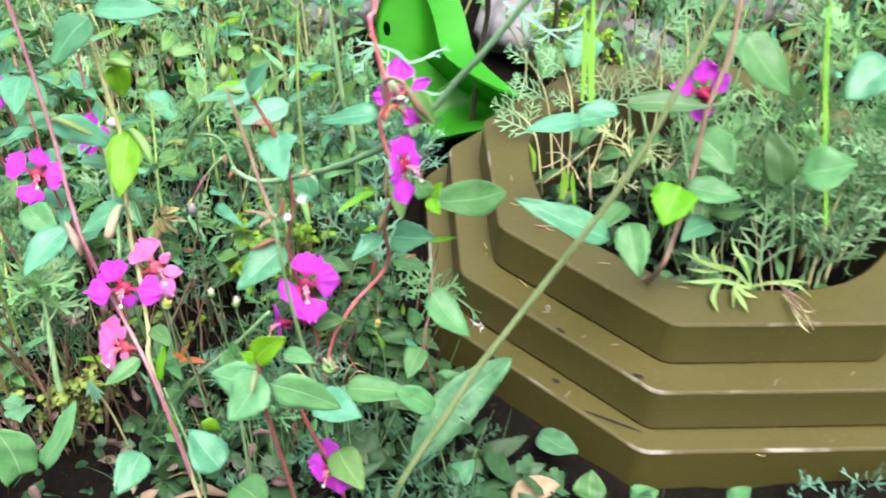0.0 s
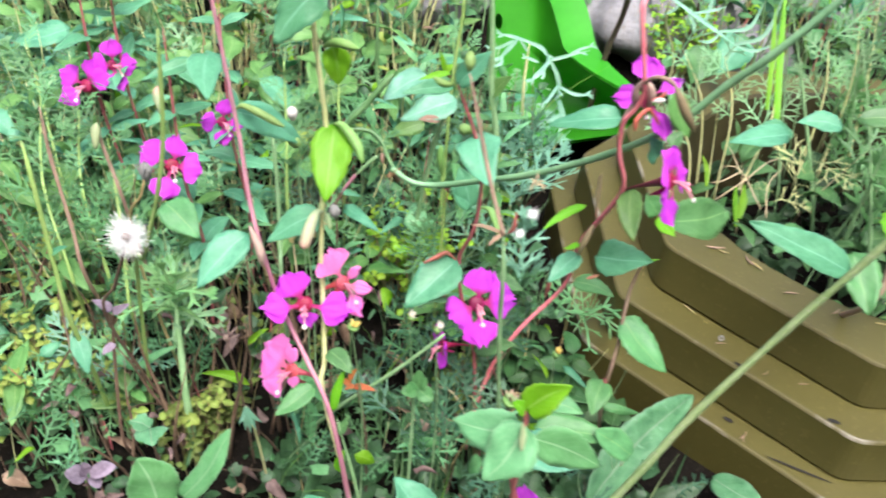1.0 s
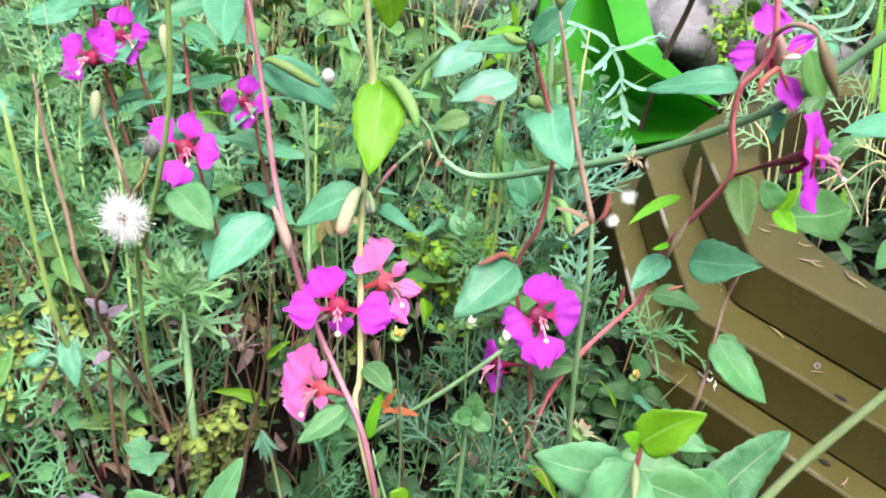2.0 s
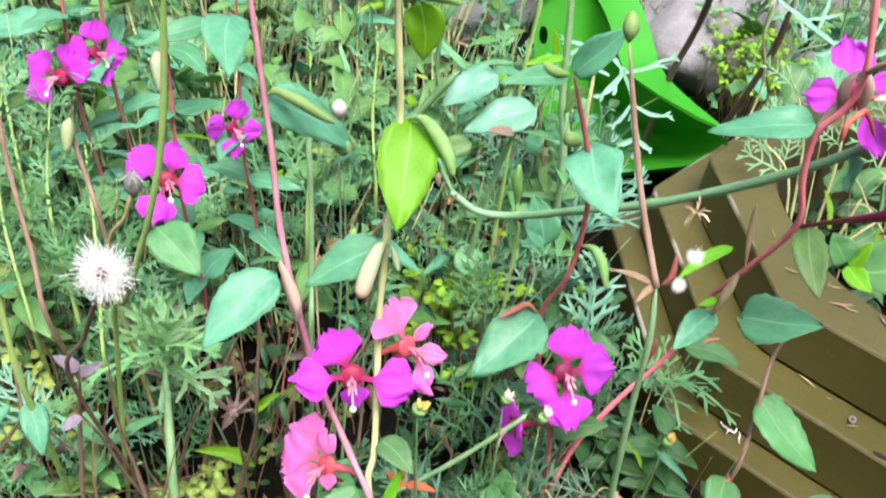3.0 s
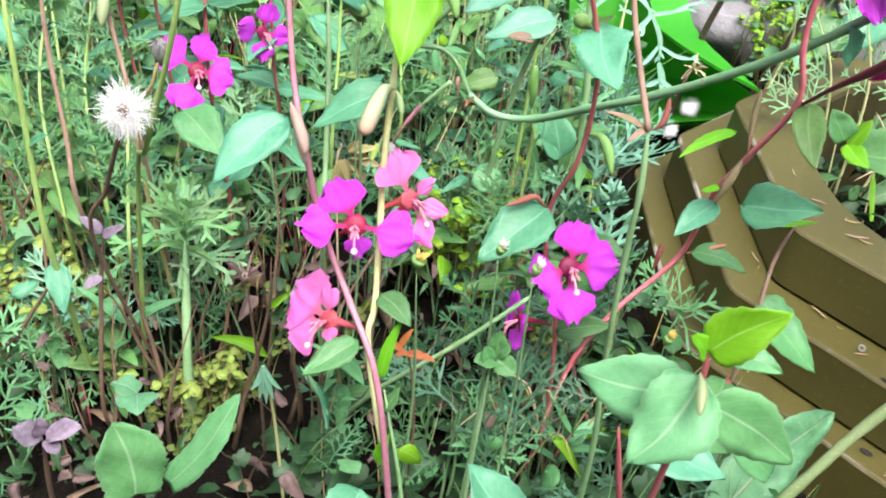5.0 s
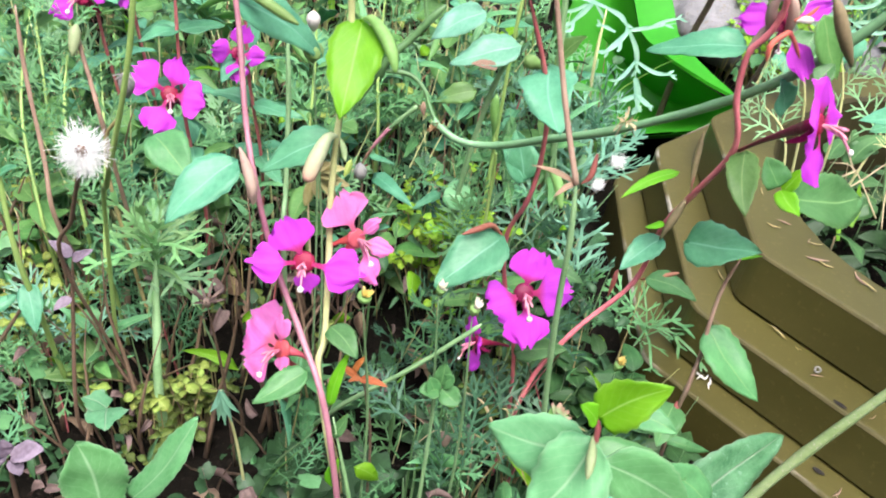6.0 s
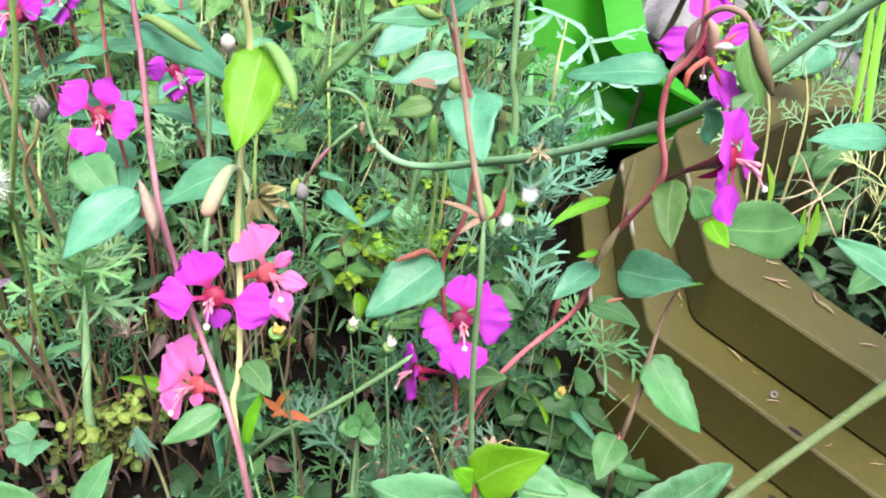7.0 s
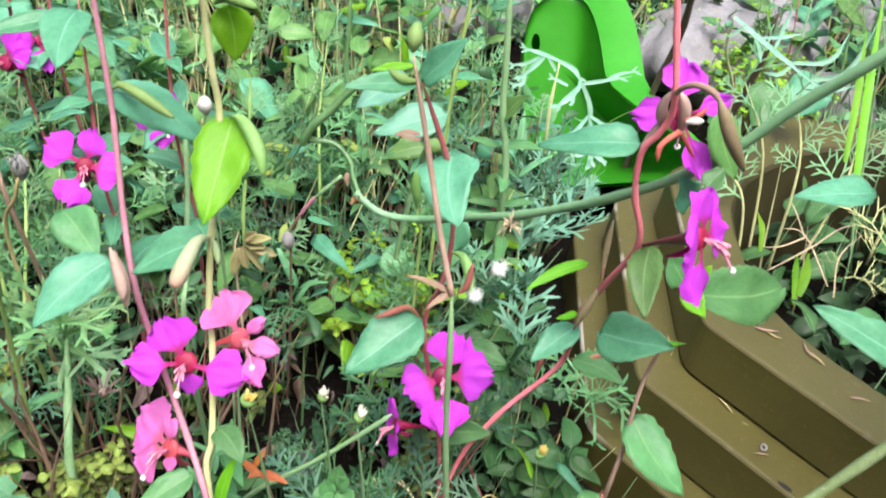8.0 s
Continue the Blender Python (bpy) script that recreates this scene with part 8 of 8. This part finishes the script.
def husks():
    """Dry straw bits and pale petals that lie on the ledges of the pot."""
    rng = random.Random(21)
    shapes = [tube_data(spline([(rng.uniform(-0.1, 0.1), -0.5, 0.04), (rng.uniform(-0.14, 0.14), 0, 0.02), (rng.uniform(-0.1, 0.1), 0.5, 0.06)], 4), [0.015 + 0.04 * math.sin(math.pi * i / 8) for i in range(9)], 6) for _ in range(4)]
    meshes = [mesh_of("husk", q, m) for q in shapes for m in (stem_tan, stem_ruddy)]
    tops = (RIM_Z, RIM_Z - 0.0270, RIM_Z - 0.0540)

    def lay(k, ledge, x, y, size, turn):
        m = Matrix.Translation((x, y, tops[ledge] + size * 0.05 + 0.0006)) @ pose(0, 0, 0, 0, 0, turn) @ Matrix.Scale(size, 4)
        ob = place(new("husk", meshes[k % 8]), m)
        tagged(ob, "dry straw-coloured husk lying on the pot's ledge", "plant litter", "husks on the pot", "thing")

    for k, row in enumerate(((1, 0.0586, 0.3941, 0.0085, 38), (1, 0.0695, 0.3713, 0.0055, 100), (1, 0.0655, 0.3862, 0.0030, 60), (1, 0.0873, 0.3532, 0.0045, 130), (1, 0.0388, 0.4274, 0.0070, 10),
                             (0, 0.0690, 0.4122, 0.0100, 85), (0, 0.0722, 0.4106, 0.0065, 60), (0, 0.0850, 0.4040, 0.0085, 20), (0, 0.0872, 0.3998, 0.0075, 40), (0, 0.0986, 0.3810, 0.0075, 95), (0, 0.0545, 0.4330, 0.0060, 70))):
        lay(k, *row)
    for k in range(16):
        ledge = k % 3
        r = ((0.128, 0.140), (0.1505, 0.164), (0.1725, 0.184))[ledge]
        a = radians(rng.uniform(-176, -64))
        q = rng.uniform(*r) * math.cos(math.pi / 8) / math.cos((a - POT_TURN) % (math.pi / 4) - math.pi / 8)
        lay(k, ledge, POT.x + q * math.cos(a), POT.y + q * math.sin(a), rng.uniform(0.003, 0.007), rng.uniform(0, 360))
    for x, y, turn in ((0.0338, 0.3877, 20), (0.0365, 0.3846, 75), (0.0318, 0.3900, 130)):
        line = spline([(-0.5, 0, 0.1), (-0.15, 0.12, 0.35), (0.2, -0.05, 0.12), (0.5, 0.1, 0.4)], 4)
        curl = tube_data(line, [0.03 + 0.07 * math.sin(math.pi * i / (len(line) - 1)) for i in range(len(line))], 5)
        ob = place(new("fallen_petal", mesh_of("fallen_petal", curl, stigma_white)), Matrix.Translation((x, y, tops[2] + 0.0004)) @ pose(0, 0, 0, 0, 0, turn) @ Matrix.Scale(0.0055, 4))
        tagged(ob, "curled white withered petal lying on the pot's ledge", "plant litter", "fallen petals", "thing")
    ring = [Vector((0.0011 * math.cos(2 * math.pi * k / 12), 0.0011 * math.sin(2 * math.pi * k / 12), 0)) for k in range(13)]
    ob = place(new("seed_shell", mesh_of("seed_shell", tube_data(ring, [0.00045] * 13, 6), bud_grey)), Matrix.Translation((0.0706, 0.3744, tops[1] + 0.0016)) @ pose(0, 0, 0, 55, 0, -45))
    tagged(ob, "pale grey empty seed shell on the pot's ledge", "plant litter", kind="thing")


def weeds():
    """Leafy weeds that stand singly between the flowers: a stalk with pairs of leaves."""
    rng = random.Random(77)
    sets = []
    for mat, w in ((leaf_blue, 0.38), (leaf_green, 0.30), (leaf_fresh, 0.17), (leaf_sap, 0.42)):
        sets.append((mat, [mesh_of("leaf", leaf_data(0.022, 0.022 * w, "ovate", 0.2, 0.25, 500 + k, 9, 2), mat) for k in range(4)]))
    for k in range(112):
        near = k < 42
        x, y = spot(rng, *(NEAR if near else (-0.46, 0.50, 0.50, 0.90)))
        if near and y < 0.31:
            y += 0.03
        if x > -0.06 and y < 0.44 and rng.random() < 0.6:
            continue
        tall = bed_top(x, y) * rng.uniform(0.75, 1.35)
        mat, shapes = sets[rng.choices(range(4), (2, 4, 5, 4))[0]]
        hue = rng.choices((stem_green, stem_red, stem_tan), (6, 3, 1))[0]
        p = plant("weed", (x, y, 0.0), {leaf_blue: "leafy weed with blue-green oval leaves", leaf_green: "leafy weed with mid-green oval leaves", leaf_fresh: "upright weed with narrow fresh green leaves", leaf_sap: "small weed with yellow-green oval leaves"}[mat], "weed", "weeds in the bed")
        lean = Vector((rng.uniform(-0.2, 0.2), rng.uniform(-0.2, 0.2), 1)) * tall
        pts = [Vector((x, y, -0.008)), Vector((x, y, 0)) + lean * 0.5 + Vector((rng.uniform(-0.004, 0.004), 0, 0)), Vector((x, y, 0)) + lean]
        stem(p, [tuple(q) for q in pts], 0.0009, 0.00025, hue)
        turn = rng.uniform(0, 6.28)
        for i in range(rng.randint(3, 5)):
            c = pts[0].lerp(pts[1], 0.5).lerp(pts[2], 0.25 + 0.72 * i / 4)
            turn += 1.57 + rng.uniform(-0.4, 0.4)
            for s in (0, math.pi):
                d = Vector((math.cos(turn + s), math.sin(turn + s), rng.uniform(-0.1, 0.6) + (0.9 if mat is leaf_fresh else 0)))
                m = basis(c, d, (rng.uniform(-0.2, 0.2), -0.25, 1)) @ Matrix.Scale(rng.uniform(0.5, 1.1), 4)
                part("leaf", rng.choice(shapes), mat, p, m=m)


def pot_growth():
    rng = random.Random(11)
    fronds = [frond_data(0.046, 5, k + 20, 0.0012, 2) for k in range(4)] + [frond_data(0.030, 4, k + 27, 0.0010, 3) for k in range(4)]
    for name, mat, count, label in (("feathery_pot_foliage", whorl_green, 34, "feathery green foliage growing in the pot"), ("blue_pot_foliage", feather, 5, "blue-green cut leaves growing in the pot"), ("withered_pot_foliage", feather_dry, 2, "straw-coloured withered foliage in the pot")):
        items = []
        for _ in range(count):
            x, y = pot_spot(rng, 0.095)
            if x < 0.17:
                continue
            top = 0.15 if x > 0.2 else 0.10
            z0 = rng.uniform(0.03, top)
            for _ in range(rng.randint(2, 5)):
                m = Matrix.Translation((x + rng.gauss(0, 0.005), y + rng.gauss(0, 0.005), z0 + rng.uniform(-0.012, 0.012))) @ pose(0, 0, 0, 0, 0, rng.uniform(0, 360)) @ pose(0, 0, 0, rng.uniform(25, 85), rng.uniform(-20, 20), 0) @ Matrix.Scale(rng.uniform(0.55, 1.05), 4)
                items.append((rng.choice(fronds), m))
        merge(name, mat, items, label, "foliage")
    thin = [frond_data(0.050, 6, k + 60, 0.00075, 2) for k in range(5)]
    for name, mat, count, label in (("pale_pot_fronds", frond_pale, 75, "fine pale green fronds standing up out of the pot"),):
        items = []
        for _ in range(count):
            x, y = pot_spot(rng, 0.10)
            if x < 0.165:
                continue
            m = Matrix.Translation((x, y, rng.uniform(0.035, 0.13 if x > 0.17 else 0.075))) @ pose(0, 0, 0, 0, 0, rng.uniform(0, 360)) @ pose(0, 0, 0, rng.uniform(55, 88), rng.uniform(-20, 20), 0) @ Matrix.Scale(rng.uniform(0.6, 1.1), 4)
            items.append((rng.choice(thin), m))
        merge(name, mat, items, label, "foliage")
    stalks = [stalk_data(0.13, 0.0011, k + 30) for k in range(8)]
    for name, mat, count, tall, label in (("pot_stalks", stem_green, 70, 1.35, "green stalks rising out of the pot"), ("pale_pot_stalks", stem_pale, 24, 1.2, "pale yellowish stalks in the pot"), ("dry_pot_stalks", dry_straw, 14, 0.6, "dry straw-coloured stalks in the pot")):
        items = []
        for _ in range(count):
            x, y = pot_spot(rng, 0.095)
            if x < 0.15 and rng.random() < 0.7:
                continue
            items.append((rng.choice(stalks), turned(x, y, 0.025, rng, 16, (0.4, tall if x > 0.15 else 0.6))))
        merge(name, mat, items, label, "stalks")
    small = [leaf_data(0.022, 0.011, "ovate", 0.2, 0.3, k + 40, 6, 2) for k in range(6)]
    items = []
    for _ in range(70):
        x, y = pot_spot(rng, 0.10)
        items.append((rng.choice(small), turned(x, y, rng.uniform(0.035, 0.085), rng, 45, (0.5, 1.2))))
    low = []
    # leaf colour darkened to stand for shade down in the planter
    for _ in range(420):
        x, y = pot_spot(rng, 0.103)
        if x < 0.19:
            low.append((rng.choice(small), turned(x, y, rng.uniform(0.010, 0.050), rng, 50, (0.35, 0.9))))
    merge("low_pot_leaves", ground_leaf_shaded, low, "low leaves inside the planter, its shade put into their green", "leaves")
    twigs = [frond_data(0.034, 4, k + 150, 0.00045, 2) for k in range(5)]
    dry = []
    for k in range(5):
        x, y = 0.110 + rng.uniform(-0.022, 0.022), 0.452 + rng.uniform(-0.022, 0.022)
        dry.append((rng.choice(twigs), Matrix.Translation((x, y, rng.uniform(0.062, 0.105))) @ pose(0, 0, 0, rng.uniform(-40, 40), rng.uniform(-30, 30), rng.uniform(0, 360)) @ Matrix.Scale(rng.uniform(0.35, 0.75), 4)))
    merge("dry_pot_twigs", feather_dry, dry, "tangled dry straw-coloured twigs in the planter", "twigs")
    p = plant("rim_weed", (0.1723, 0.3665, 0.0575), "yellow-green weed with cut leaves hanging over the planter's rim", "weed")
    strip(p, [(0.1731, 0.3625, 0.0775), (0.1646, 0.3697, 0.0835), (0.1508, 0.3712, 0.0865), (0.1375, 0.3793, 0.0875)], 0.0011, feather_lime)
    strip(p, [(0.1559, 0.3703, 0.0855), (0.1544, 0.3785, 0.0875), (0.1584, 0.3866, 0.0895)], 0.0007, feather_lime)
    strip(p, [(0.1469, 0.3734, 0.0865), (0.1445, 0.3795, 0.0875), (0.1457, 0.3842, 0.0895)], 0.0007, feather_lime)
    strip(p, [(0.1598, 0.3693, 0.0845), (0.1490, 0.3716, 0.0815), (0.1409, 0.3743, 0.0805)], 0.0008, feather_lime)
    strip(p, [(0.1726, 0.3630, 0.0775), (0.1576, 0.3637, 0.0815), (0.1460, 0.3641, 0.0805), (0.1364, 0.3659, 0.0790)], 0.001, feather_lime)
    strip(p, [(0.1561, 0.3637, 0.0815), (0.1498, 0.3528, 0.0805), (0.1504, 0.3436, 0.0785)], 0.0013, feather_lime)
    strip(p, [(0.1675, 0.3676, 0.0815), (0.1616, 0.3564, 0.0815), (0.1587, 0.3462, 0.0790)], 0.0012, feather_lime)
    strip(p, [(0.1619, 0.3577, 0.0815), (0.1637, 0.3503, 0.0805), (0.1659, 0.3437, 0.0785)], 0.0011, feather_lime)
    strip(p, [(0.1636, 0.3608, 0.0815), (0.1674, 0.3555, 0.0805), (0.1734, 0.3543, 0.0790)], 0.001, feather_lime)
    strip(p, [(0.1721, 0.3643, 0.0775), (0.1836, 0.3625, 0.0825), (0.1955, 0.3618, 0.0815), (0.2018, 0.3561, 0.0790)], 0.0009, feather_lime)
    strip(p, [(0.1851, 0.3626, 0.0825), (0.1944, 0.3638, 0.0825), (0.2023, 0.3643, 0.0815)], 0.0008, feather_lime)
    strip(p, [(0.1736, 0.3643, 0.0775), (0.1684, 0.3673, 0.0895), (0.1627, 0.3737, 0.0955), (0.1614, 0.3780, 0.0995)], 0.0009, feather_lime)
    strip(p, [(0.1873, 0.3572, 0.0795), (0.1878, 0.3465, 0.0815), (0.1902, 0.3394, 0.0805), (0.1942, 0.3367, 0.0785)], 0.0004, feather_dry)
    strip(p, [(0.1881, 0.3551, 0.0795), (0.1907, 0.3445, 0.0815), (0.1962, 0.3428, 0.0805), (0.2018, 0.3468, 0.0785)], 0.0004, feather_dry)
    strip(p, [(0.1889, 0.3530, 0.0795), (0.1877, 0.3415, 0.0815), (0.1896, 0.3313, 0.0805), (0.1932, 0.3294, 0.0785)], 0.0004, feather_dry)
    strip(p, [(0.1879, 0.3564, 0.0795), (0.1914, 0.3487, 0.0815), (0.1937, 0.3386, 0.0805), (0.1953, 0.3315, 0.0785)], 0.0004, feather_dry)
    sprays = [mesh_of("frond", frond_data(0.022, 4, k + 190, 0.0005, 2), frond_pale) for k in range(5)]
    for foot, top in (((0.0888, 0.5120, 0.0600), (0.0609, 0.5240, 0.1304)),
                      ((0.0970, 0.5023, 0.0600), (0.0825, 0.5143, 0.1322)),
                      ((0.0797, 0.4951, 0.0600), (0.0555, 0.5071, 0.0981)),
                      ((0.1105, 0.5062, 0.0600), (0.1195, 0.5182, 0.1098)),
                      ((0.1532, 0.5252, 0.0600), (0.1470, 0.5372, 0.1362)),
                      ((0.1701, 0.5331, 0.0600), (0.1642, 0.5451, 0.1482))):
        foot, top = Vector(foot), Vector(top)
        p = plant("pot_mayweed", tuple(foot), "slender weed with fine pale cut leaves rising from the planter", "weed", "feathery pot weeds")
        mid = foot.lerp(top, 0.5) + Vector((0.004, 0.0, 0.003))
        stem(p, [tuple(foot - Vector((0, 0, 0.02))), tuple(mid), tuple(top)], 0.0008, 0.0004, stem_pale)
        for i in range(4):
            v = 0.48 + 0.52 * i / 3
            c = (foot.lerp(mid, v * 2) if v < 0.5 else mid.lerp(top, v * 2 - 1))
            m = basis(c, (top - mid).normalized() + Vector((0.8 if i % 2 else -0.8, rng.uniform(-0.3, 0.1), rng.uniform(-0.2, 0.3))), (0.0, -0.8, 0.6)) @ Matrix.Scale(rng.uniform(0.6, 1.0), 4)
            part("frond", rng.choice(sprays), frond_pale, p, m=m)
    plume = [mesh_of("frond", frond_data(0.022, 5, k + 170, 0.0009, 1), frond_pale) for k in range(6)]
    for x, y, tall in (((0.2266, 0.4050, 0.075), (0.2190, 0.4175, 0.065), (0.2383, 0.4105, 0.085), (0.2507, 0.4265, 0.080), (0.2301, 0.4311, 0.070), (0.2665, 0.4324, 0.090), (0.2162, 0.4306, 0.055))):
        p = plant("pot_mayweed", (x, y, 0.045), "upright pale green weed with finely cut leaves in the planter", "weed", "feathery pot weeds")
        top = Vector((x + rng.uniform(-0.006, 0.006), y + rng.uniform(-0.004, 0.004), 0.05 + tall))
        foot = Vector((x, y, 0.04))
        stem(p, [tuple(foot), tuple(foot.lerp(top, 0.5) + Vector((rng.uniform(-0.003, 0.003), 0, 0))), tuple(top)], 0.0013, 0.0006, stem_pale)
        for i in range(13):
            c = foot.lerp(top, 0.25 + 0.75 * i / 12)
            m = Matrix.Translation(c) @ pose(0, 0, 0, 0, 0, 137 * i) @ pose(0, 0, 0, rng.uniform(20, 60), rng.uniform(-15, 15), 0) @ Matrix.Scale(rng.uniform(0.6, 1.0), 4)
            part("frond", rng.choice(plume), frond_pale, p, m=m)
    merge("pot_leaves", leaf_green, items, "green leaves of the weeds in the pot", "leaves")


undergrowth()
weeds()
pot_growth()
husks()
